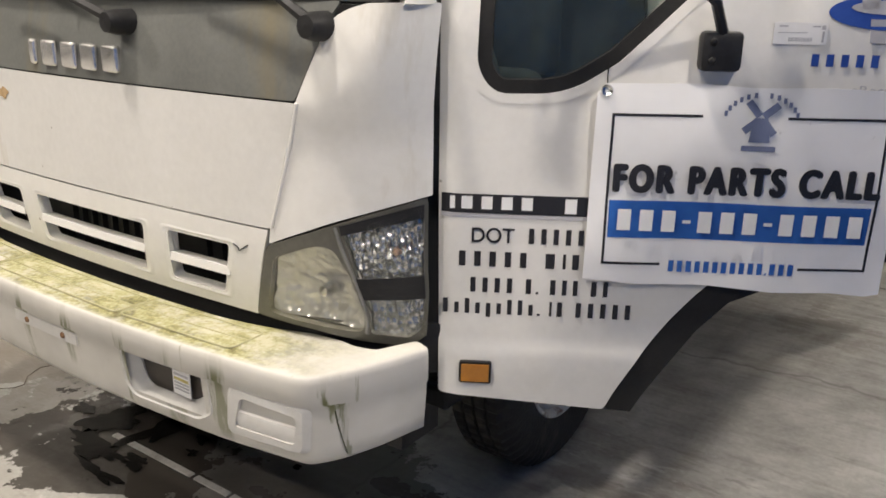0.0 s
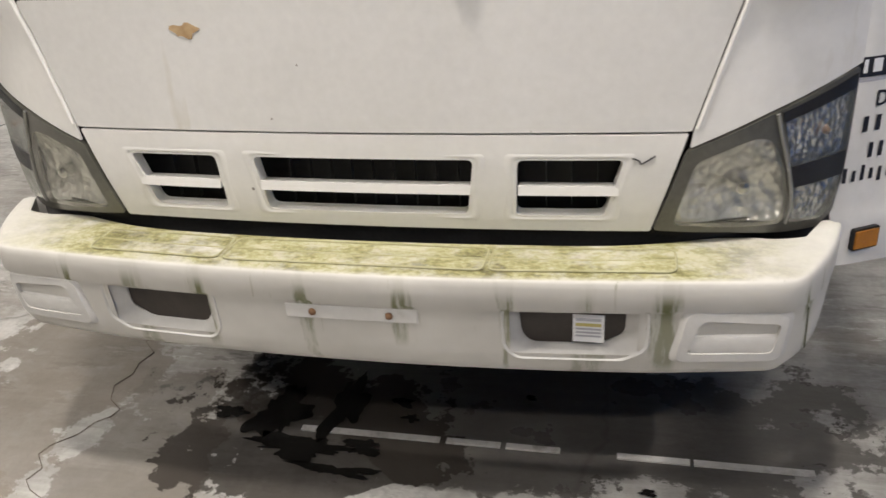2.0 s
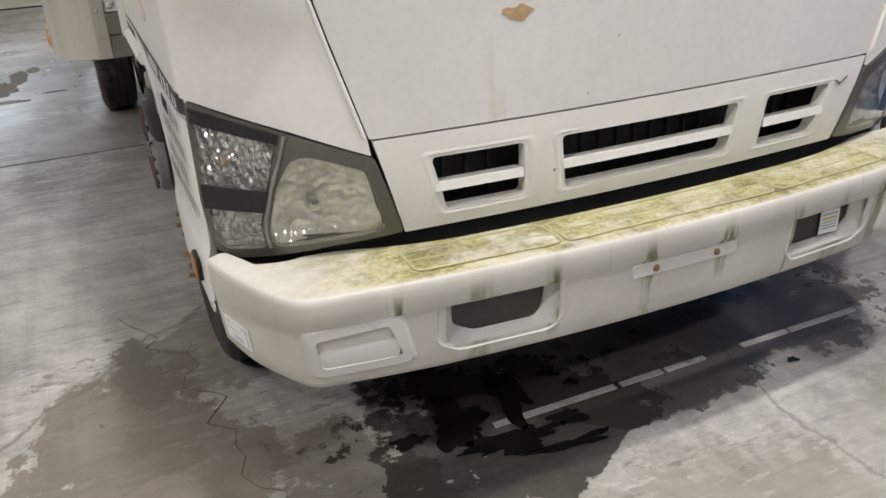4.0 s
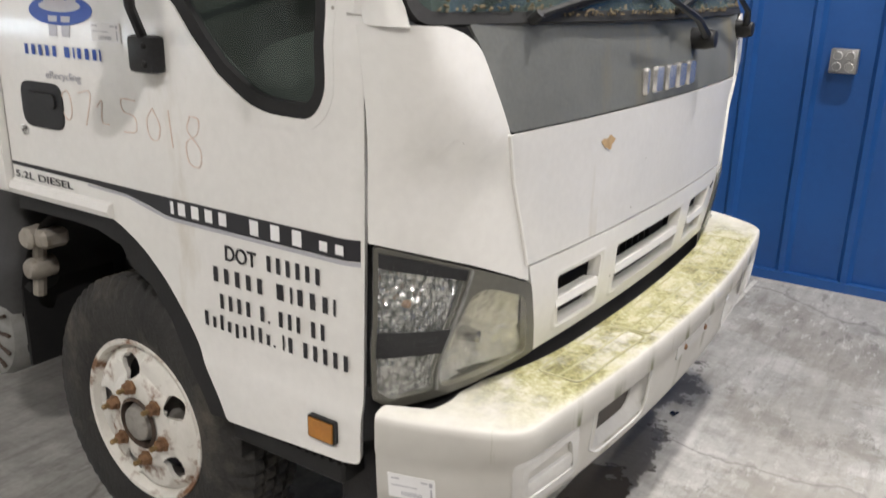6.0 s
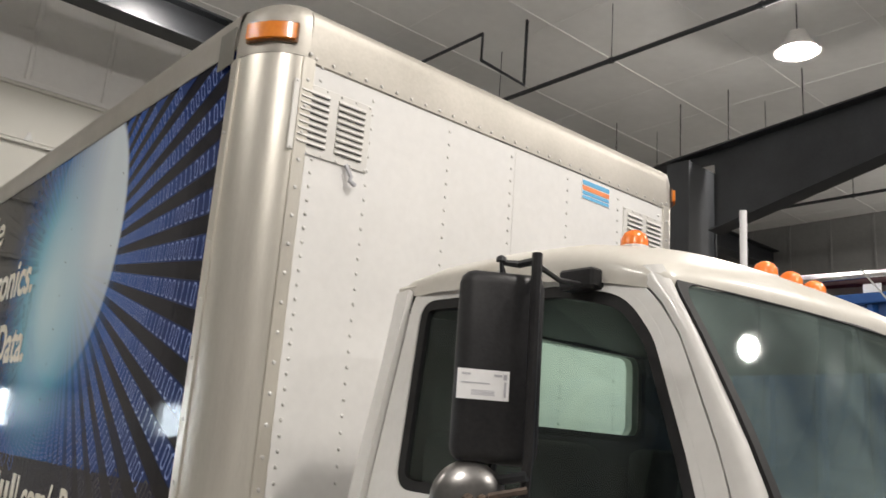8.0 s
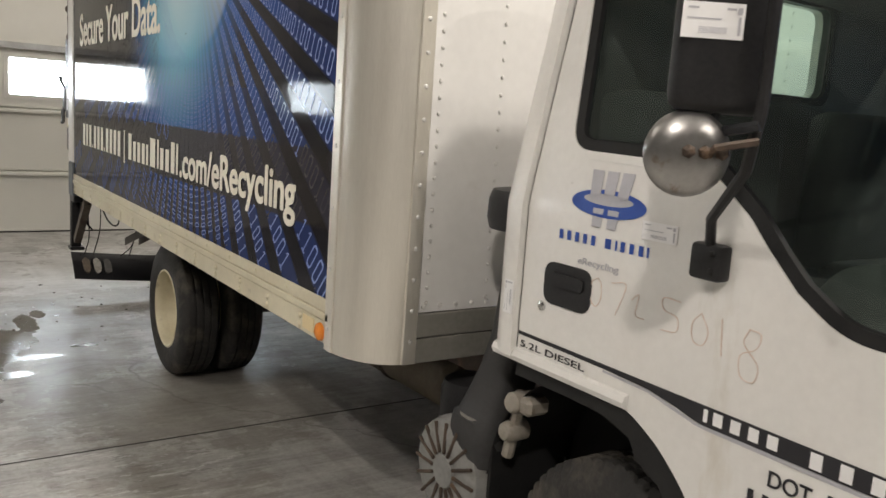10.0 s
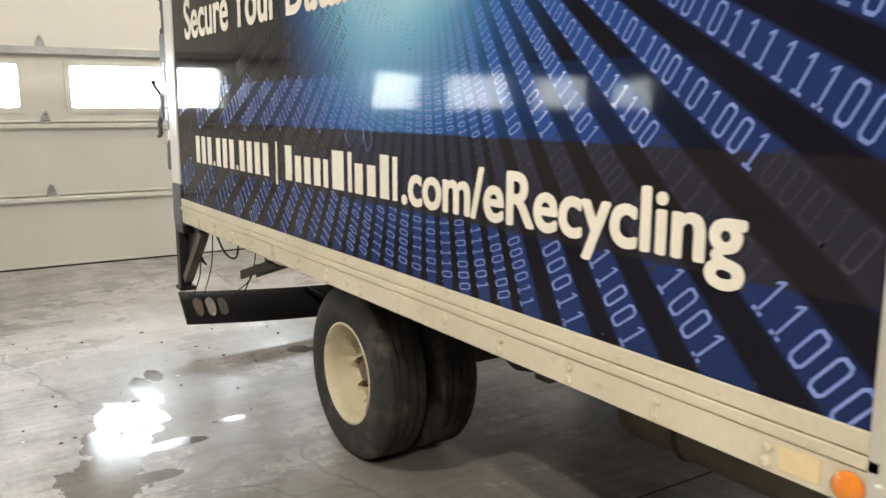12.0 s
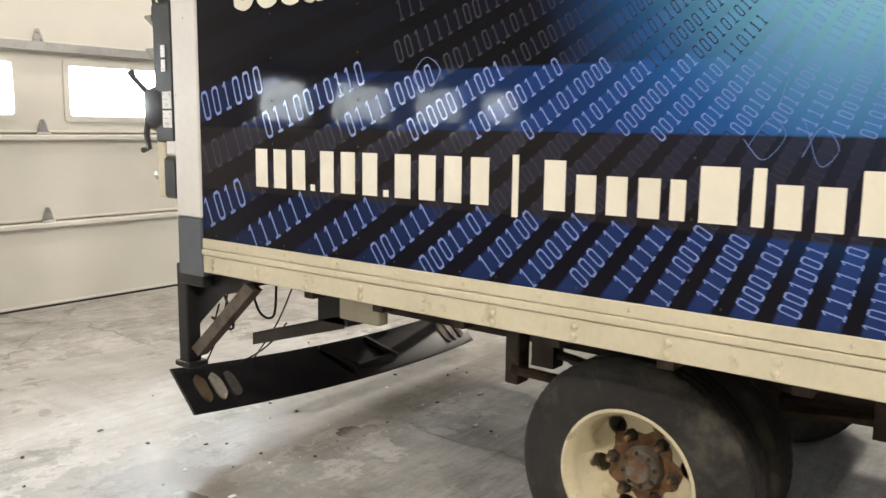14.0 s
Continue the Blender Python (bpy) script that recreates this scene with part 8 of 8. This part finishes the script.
# sides: printed panel, rails
for s in (-1, 1):
    x0, x1 = sorted((s * BX, s * (BX - 0.012)))
    panel = part("side_panel", boxed(x0, x1, PY, 6.205, 0.967, 2.905), PRINT if s < 0 else PANEL_WHITE, truck, "dark blue printed side panel" if s < 0 else "white side panel", smooth=False)
    for o, z0, z1 in ((0.006, 0.925, 0.967), (0.010, 0.898, 0.923), (0.004, 0.822, 0.896)):
        xa, xb = sorted((s * (BX + o), s * (BX - 0.03)))
        lower = part("lower_rail", boxed(xa, xb, PY, 6.205, z0, z1, 0.003), CREAM_RAIL, truck, "cream stepped lower side rail")
    bo = bmesh.new()
    for k in range(15):
        y = 2.15 + k * 0.285
        dome(bo, (s * (BX + 0.004), y, 0.874), (s, 0, 0), 0.013, 0.009)
        dome(bo, (s * (BX + 0.004), y + 0.003, 0.842), (s, 0, 0), 0.013, 0.009)
        dome(bo, (s * (BX + 0.006), y + 0.12, 0.946), (s, 0, 0), 0.007, 0.005)
    tagged(part("bolt", bo, CREAM_RAIL, lower), "painted bolt heads", kind="stuff")
    if s < 0:
        rl = part("side_lamp", lathe([(-BX - 0.008, 0.030), (-BX - 0.016, 0.028), (-BX - 0.022, 0.018), (-BX - 0.023, 0.0)], 20, "x", at=(0, 1.985, 0.858)), AMBER, lower, "round amber side lamp")
        part("reflector", boxed(-BX - 0.007, -BX - 0.004, 2.04, 2.125, 0.838, 0.885), surface("pale_yellow_patch", (0.70, 0.56, 0.30), (0.78, 0.64, 0.38), 0.4, 0, 9, 60, 0), lower, "pale yellow patch", smooth=False)
    tr_ = bmesh.new()
    a = [(0.004, 2.905), (0.008, 2.915), (0.008, 2.995), (0.003, 3.03), (-0.010, 3.052), (-0.05, 3.06)]
    q0, q1 = [tr_.verts.new((s * (BX + o), PY, z)) for o, z in a], [tr_.verts.new((s * (BX + o), 6.40, z)) for o, z in a]
    for i in range(len(a) - 1):
        tr_.faces.new((q0[i], q1[i], q1[i + 1], q0[i + 1]))
    part("top_rail", tr_, CAP_ALU, truck, "aluminium top side rail")
    part("joint_plate", boxed(*sorted((s * (BX + 0.009), s * (BX + 0.014))), PY + 0.01, PY + 0.13, 2.85, 2.99, 0.002), GREY_RAIL, truck, "grey riveted joint plate")
    rp = part("rear_post", boxed(*sorted((s * (BX + 0.010), s * (BX - 0.06))), 6.20, 6.37, 1.05, 3.05, 0.006), WHITE, truck, "white rear corner post")
    part("post_foot", boxed(*sorted((s * (BX + 0.011), s * (BX - 0.06))), 6.20, 6.37, 0.80, 1.048, 0.006), surface("grey_blue_primer", (0.07, 0.085, 0.10), (0.11, 0.125, 0.145), 0.5, 0, 6, 50, 0.1), rp, "grey primed lower part")
    part("clearance_lamp", boxed(*sorted((s * (BX + 0.02), s * (BX + 0.008))), 6.22, 6.35, 2.98, 3.02, 0.004), RED, rp, "small red lamp")
part("rear_wall", boxed(-BX + 0.02, BX - 0.02, 6.34, 6.375, 0.84, 3.04), PANEL_WHITE, truck, "white rear roller door", smooth=False)
part("rear_sill", boxed(-BX + 0.0, BX - 0.0, 6.22, 6.39, 0.75, 0.84, 0.006), DARK_STEEL, truck, "dark steel rear sill")

# digits of the print: zeros and ones in rows that run out of the oval
DIG_X = -BX - 0.0012


def zone(y, z):
    """0 none, 1 bright, 2 dim."""
    if not (PY + 0.035 < y < 6.17 and 0.985 < z < 2.88):
        return 0
    if 1.18 < z < 1.43:
        return 2
    if z > 1.62 and y > 5.15:
        return 0
    if z > 1.62 and y > 3.95:
        return 2
    return 1


def digit_strokes(one):
    if one:
        return [((0.44, 0.0), (0.56, 0.0), (0.56, 1.0), (0.44, 1.0)), ((0.25, 0.0), (0.75, 0.0), (0.75, 0.10), (0.25, 0.10)), ((0.26, 0.78), (0.45, 0.90), (0.45, 1.0), (0.26, 0.88))]
    o = [(0.30, 0.0), (0.70, 0.0), (0.84, 0.14), (0.84, 0.86), (0.70, 1.0), (0.30, 1.0), (0.16, 0.86), (0.16, 0.14)]
    i = [(0.34, 0.10), (0.66, 0.10), (0.72, 0.18), (0.72, 0.82), (0.66, 0.90), (0.34, 0.90), (0.28, 0.82), (0.28, 0.18)]
    return [(o[k - 1], o[k], i[k], i[k - 1]) for k in range(8)]


def digit_rows():
    rnd = random.Random(21)
    geo = {1: ([], []), 2: ([], [])}
    front = [(177.5 + 70.5 * k / 11, 0.056) for k in range(11)] + [(177.5 - 73.5 * k / 11, 0.056) for k in range(1, 11)]
    rear = [(248 + 4 * k, 0.0425) for k in range(28)] + [(104 - 4 * k, 0.0425) for k in range(26)]
    for deg, size in front + rear:
        a = math.radians(deg)
        ca, sa = math.cos(a), math.sin(a)
        r = 0.36
        while r < 3.6:
            h = r * size
            w = h * 0.54
            y, z = GC_Y + ca * (r + w / 2), GC_Z + sa * (r + w / 2)
            kind = zone(y, z)
            inside = ((y - 3.35) / 0.56) ** 2 + ((z - 2.42) / 0.67) ** 2 < 1.05
            in_words = y > 3.85 and z > 1.83 and ((y < 6.1))
            if kind and not inside and h > 0.0145 and not (in_words and rnd.random() < 0.35):
                verts, faces = geo[kind]
                # seen from outside, +y is to the left: keep the digits the right way round
                out = 1 if ca < 0 else -1
                for quad in digit_strokes(rnd.random() < 0.52):
                    base = len(verts)
                    for u, v in quad:
                        uu = u if out > 0 else 1 - u
                        vv = (v - 0.5) * out
                        rr = r + uu * w
                        # along the row, and across it
                        verts.append((DIG_X, GC_Y + ca * rr + sa * vv * h, GC_Z + sa * rr - ca * vv * h))
                    faces.append((base, base + 1, base + 2, base + 3))
            r += w * 1.12
    return geo


panel_ob = [o for o in truck.children if o.name.startswith("side_panel") and o["label"].startswith("dark")][0]
for kind, (verts, faces) in digit_rows().items():
    me = bpy.data.meshes.new("digit")
    me.from_pydata(verts, [], faces)
    tagged(mesh_part("digit", me, DIGIT if kind == 1 else DIGIT_DIM, panel_ob, "light blue printed zeros and ones" if kind == 1 else "dim printed zeros and ones", smooth=False), kind="stuff")


def side_text(y_left, z):
    return basis((-BX - 0.0022, y_left, z), (0, -1, 0), (0, 0, 1))


for body, y0, y1, z in (("Recycle", 6.04, 4.86, 2.60), ("Your Electronics.", 6.04, 4.01, 2.24), ("Secure Your Data.", 5.95, 3.93, 1.88)):
    lettering("lettering", body, 0.215, y0 - y1, LETTER, panel_ob, side_text(y0, z), heavy=0.008, label="large cream lettering")
for pat, y0, y1 in (("XXX.XXX.XXXX", 5.865, 4.725), ("XxxxrWixxhi", 4.565, 3.575)):
    char_bars("contact_line_bar", pat, 0.146, y0 - y1, LETTER, panel_ob, side_text(y0, 1.204), "large cream unread character", 0.66)
char_bars("rule", "|", 0.146, 0.075, LETTER, panel_ob, side_text(4.684, 1.204), "cream upright rule")
lettering("lettering", ".com/eRecycling", 0.146, 3.55 - 2.235, LETTER, panel_ob, side_text(3.55, 1.204), heavy=0.0062, label="large cream lettering")
rv = bmesh.new()
for y in (2.9, 3.5, 4.1, 4.7, 5.3, 5.75):
    for k in range(12):
        dome(rv, (-BX - 0.001, y, 1.05 + k * 0.16), (-1, 0, 0), 0.004, 0.002, 5)
for k in range(30):
    dome(rv, (-BX - 0.001, 2.05 + k * 0.14, 0.985), (-1, 0, 0), 0.004, 0.002, 5)
tagged(part("rivet", rv, INK, panel_ob), "small rivets printed over", kind="stuff")
for pts in ([(5.0, 1.55), (5.05, 1.60), (5.0, 1.66), (4.94, 1.62), (4.98, 1.55)], [(3.98, 1.56), (3.93, 1.62), (3.88, 1.60), (3.90, 1.5)], [(3.97, 1.40), (3.92, 1.47), (3.88, 1.43), (3.93, 1.37), (3.98, 1.42)], [(3.84, 1.47), (3.80, 1.36), (3.76, 1.40), (3.80, 1.45), (3.84, 1.38)]):
    part("scratch", tube(curve_points([(-BX - 0.0014, y, z) for y, z in pts], 5), 0.0009, 4), DIGIT, panel_ob, "thin scratched loop")

# ---------------------------------------------------------------- rear: lift gate remains and the hanging bumper
BRACE_STEEL = surface("brown_worn_steel", (0.07, 0.055, 0.043), (0.15, 0.12, 0.095), 0.55, 0.2, 8, 60, 0.2, dirt=(0.05, 0.03, 0.02), dirt_at=(0.5, 0.7), dirt_scale=12)
for s in (-1, 1):
    g = bmesh.new()
    box(g, *sorted((s * 1.20, s * 1.13)), 6.345, 6.415, 0.39, 0.84, 0.006)
    box(g, *sorted((s * 1.21, s * 1.11)), 6.325, 6.435, 0.372, 0.398, 0.004)
    sheet([[(6.35, 0.56), (6.35, 0.82), (5.90, 0.82), (5.98, 0.76), (6.16, 0.72)]], lambda u, v, s=s: (s * 1.135, u, v), 0.008, bm=g)
    lift = part("lift_gate_post", g, BLACK, truck, "black steel lift gate post")
    br_ = bmesh.new()
    q = [(6.335, 0.465), (6.29, 0.435), (5.905, 0.775), (5.955, 0.80)]
    sheet([q], lambda u, v, s=s: (s * 1.19, u, v), 0.05, bm=br_, flip=s < 0)
    part("brace", br_, BRACE_STEEL, lift, "worn bare steel diagonal brace")
    hw = bmesh.new()
    box(hw, *sorted((s * 1.21, s * 1.13)), 6.375, 6.47, 1.12, 1.30, 0.012)
    box(hw, *sorted((s * 1.20, s * 1.14)), 6.375, 6.49, 1.95, 2.9, 0.006)
    box(hw, *sorted((s * 1.21, s * 1.14)), 6.375, 6.52, 1.36, 1.95, 0.012)
    box(hw, *sorted((s * 1.22, s * 1.13)), 6.45, 6.61, 1.41, 1.60, 0.04, 2)
    latch = part("gate_latch", hw, DARK_STEEL, truck, "black lift gate latch on the rear post")
    lev = tube([(s * 1.19, 6.57, 1.56), (s * 1.22, 6.655, 1.64), (s * 1.22, 6.675, 1.665)], [0.012, 0.012, 0.018], 6)
    part("upper_lever", lev, DARK_STEEL, latch, "dark lever pointing up")
    part("lower_lever", tube([(s * 1.20, 6.58, 1.46), (s * 1.22, 6.57, 1.40), (s * 1.22, 6.555, 1.335), (s * 1.22, 6.60, 1.325)], 0.014, 6), DARK_STEEL, latch, "bent hook lever")
    part("flap", boxed(*sorted((s * 1.20, s * 1.14)), 6.47, 6.53, 1.12, 1.39, 0.008), CREAM_RAIL, latch, "cream side plate")
    part("bolt", lathe([(6.53, 0.024), (6.565, 0.024), (6.57, 0.012), (6.57, 0.0)], 10, "y", at=(s * 1.17, 0, 1.215)), HINGE_STEEL, latch, "round galvanised bolt")
    part("pale_block", boxed(*sorted((s * 1.205, s * 1.15)), 6.38, 6.45, 1.31, 1.385, 0.006), PAPER, latch, "pale plastic block")
    for z in (1.70, 1.84):
        part("bracket", sheet([[(6.52, z), (6.60, z + 0.055), (6.60, z + 0.065), (6.52, z + 0.065)]], lambda u, v, s=s: (s * 1.19, u, v), 0.05, flip=s < 0), GREY_RAIL, latch, "grey steel bracket")
    cn = bmesh.new()
    for k in range(26):
        z = 1.86 + k * 0.034
        sway = 0.012 * math.sin(k * 0.9)
        tube([(s * (1.17 + (0.02 * math.cos(t) if k % 2 else 0)) + sway * s, 6.515 + sway + (0 if k % 2 else 0.02 * math.cos(t)), z + 0.021 * math.sin(t)) for t in [2 * math.pi * i / 10 for i in range(10)]], 0.009, 5, cn, closed=True)
    part("chain", cn, CHASSIS, truck, "rusty chain hanging at the rear post")
    if s < 0:
        for z in (1.425, 1.505, 1.66, 1.72):
            tag_label("stock_label", basis((-1.214, 6.45, z), (0, -1, 0), (0, 0, 1)), 0.065 if z < 1.6 else 0.03, 0.072 if z < 1.6 else 0.05, truck, "white stock label")
ARM_STEEL = surface("dark_worn_steel", (0.025, 0.022, 0.02), (0.075, 0.06, 0.05), 0.55, 0.2, 8, 60, 0.2, dirt=(0.05, 0.03, 0.02), dirt_at=(0.5, 0.7), dirt_scale=12)
arm = bmesh.new()
sheet([[(5.78, 0.568), (6.40, 0.388), (6.40, 0.447), (5.78, 0.627)]], lambda u, v: (-0.80, u, v), 0.006, bm=arm, flip=True)
sheet([[(5.78, 0.568), (6.40, 0.388), (6.40, 0.447), (5.78, 0.627)]], lambda u, v: (-0.694, u, v), 0.006, bm=arm, flip=True)
sheet([[(-0.80, 0.0), (-0.694, 0.0), (-0.694, 1.0), (-0.80, 1.0)]], lambda u, v: (u, 5.78 + 0.62 * v, 0.627 - 0.18 * v), 0.006, bm=arm)
part("lift_arm", arm, ARM_STEEL, truck, "worn steel channel of the lift gate arm")
part("arm_mount", boxed(-0.80, -0.68, 5.76, 5.95, 0.575, 0.77, 0.008), DARK_STEEL, truck, "black mount of the lift arm")
part("hanger_plate", boxed(-0.86, -0.80, 5.52, 5.75, 0.63, 0.77, 0.006), CREAM_RAIL, truck, "pale hanger plate", smooth=False)
part("cross_tube", boxed(-0.6, 0.6, 5.45, 5.55, 0.68, 0.76, 0.01), DARK_STEEL, truck, "dark cross tube")

hang = thing("hanging_rear_bumper", "black bent rear bumper hanging on wires under the box", "bumper")


def hang_line(t):
    """Along the bumper: x, and the sag."""
    x = -1.175 + 2.12 * t
    bow = 4 * t * (1 - t)
    return x, bow


bm = bmesh.new()
rows_h = []
SEC = [(0.0, 0.0), (0.012, -0.006), (0.185, 0.165), (0.19, 0.172), (0.178, 0.178), (0.006, 0.012)]
for i in range(25):
    x, bow = hang_line(i / 24)
    rows_h.append([bm.verts.new((x, 6.345 + a - 0.07 * bow, 0.150 + b - 0.02 * bow - 0.08 * i / 24)) for a, b in SEC])
for r0, r1 in zip(rows_h, rows_h[1:]):
    for k in range(len(SEC)):
        bm.faces.new((r0[k - 1], r0[k], r1[k], r1[k - 1]))
bm.faces.new(rows_h[0])
bm.faces.new(rows_h[-1][::-1])
hb = part("bar", bm, surface("glossy_black_paint", (0.006, 0.006, 0.007), (0.014, 0.014, 0.016), 0.30, 0, 6, 60, 0.02, dirt=(0.05, 0.05, 0.05), dirt_at=(0.74, 0.8), dirt_scale=9), hang)


def on_bar(t, w, out=0.004):
    x, bow = hang_line(t)
    n = Vector((0, -0.68, 0.73))
    return Vector((x, 6.345 + 0.185 * w - 0.07 * bow, 0.150 + 0.165 * w - 0.02 * bow - 0.08 * t)) + n * (out + 0.010)


for s0 in (0.02, 0.855):
    for k, mt in enumerate((surface("brown_dead_lamp", (0.06, 0.042, 0.028), (0.14, 0.10, 0.065), 0.3, 0, 20, 80, 0.2), surface("cracked_pale_lens", (0.17, 0.155, 0.13), (0.36, 0.34, 0.30), 0.3, 0, 30, 90, 0.4), surface("dark_lamp_socket", (0.02, 0.018, 0.016), (0.07, 0.062, 0.055), 0.5, 0, 30, 90, 0.4))):
        t0 = s0 + 0.012 + k * 0.036
        loop = [(t0 + 0.013 + 0.013 * math.cos(q) * (1 + 0.1 * math.sin(3 * q + k)), 0.50 + 0.29 * math.copysign(abs(math.sin(q)) ** 0.6, math.sin(q)) * (1 + 0.06 * math.cos(4 * q + k))) for q in [2 * math.pi * n / 26 for n in range(26)]]
        lp = part("tail_lamp", sheet([loop], lambda u, v: on_bar(u, v, 0.009), 0.012), mt, hang, "broken oval tail lamp in the bumper")
br = bmesh.new()
for a, b in (((0.40, 0.95), (0.47, 0.25)), ((0.56, 0.95), (0.62, 0.25))):
    tube([on_bar(a[0], a[1], 0.01), on_bar(b[0], b[1], 0.03)], 0.018, 4, br)
box(br, hang_line(0.47)[0], hang_line(0.62)[0], 6.31, 6.33, 0.125, 0.165, 0.004)
part("bracket", br, DARK_STEEL, hang, "black step bracket")
for t, top in ((0.045, (-1.10, 6.25, 0.66)), (0.075, (-1.0, 6.3, 0.75)), (0.17, (-0.76, 6.2, 0.52)), (0.20, (-0.78, 6.1, 0.76)), (0.9, (1.0, 6.3, 0.75))):
    e = on_bar(t, 0.95, 0.0)
    part("wire", tube(curve_points([e, e.lerp(Vector(top), 0.5) + Vector((0.02, 0.0, -0.02)), top], 5), 0.004, 5), RUBBER, hang, "thin hanging wire")
lw = bmesh.new()
tube(curve_points([(-1.12, 6.2, 0.74), (-1.13, 6.12, 0.62), (-1.08, 6.2, 0.55), (-1.12, 6.28, 0.6)], 6), 0.006, 5, lw)
tube(curve_points([(-1.05, 6.1, 0.77), (-0.98, 6.12, 0.62), (-0.92, 6.1, 0.60), (-0.90, 6.1, 0.76)], 6), 0.006, 5, lw)
part("loose_cable", lw, RUBBER, truck, "loose black cables under the box")

# crumbs of rust, paint and gravel on the concrete
for seed, count, crumb_mat, label in ((5, 60, CHASSIS, "dark crumbs of rust on the floor"), (9, 22, PAPER, "pale paint flakes on the floor")):
    rnd_c = random.Random(seed)
    bm = bmesh.new()
    for k in range(count):
        x, y = rnd_c.uniform(-2.3, 0.6), rnd_c.uniform(5.0, 7.4)
        r, h = rnd_c.uniform(0.003, 0.012), rnd_c.uniform(0.002, 0.006)
        ring = [bm.verts.new((x + r * rnd_c.uniform(0.6, 1.3) * math.cos(t), y + r * rnd_c.uniform(0.6, 1.3) * math.sin(t), 0.0)) for t in (0.0, 1.3, 2.5, 3.7, 5.0)]
        top = [bm.verts.new((v.co.x * 0.75 + x * 0.25, v.co.y * 0.75 + y * 0.25, h)) for v in ring]
        for i in range(5):
            bm.faces.new((ring[i - 1], ring[i], top[i], top[i - 1]))
        bm.faces.new(top)
    tagged(part("floor_crumbs", bm, crumb_mat, smooth=False), label, "debris", kind="stuff")
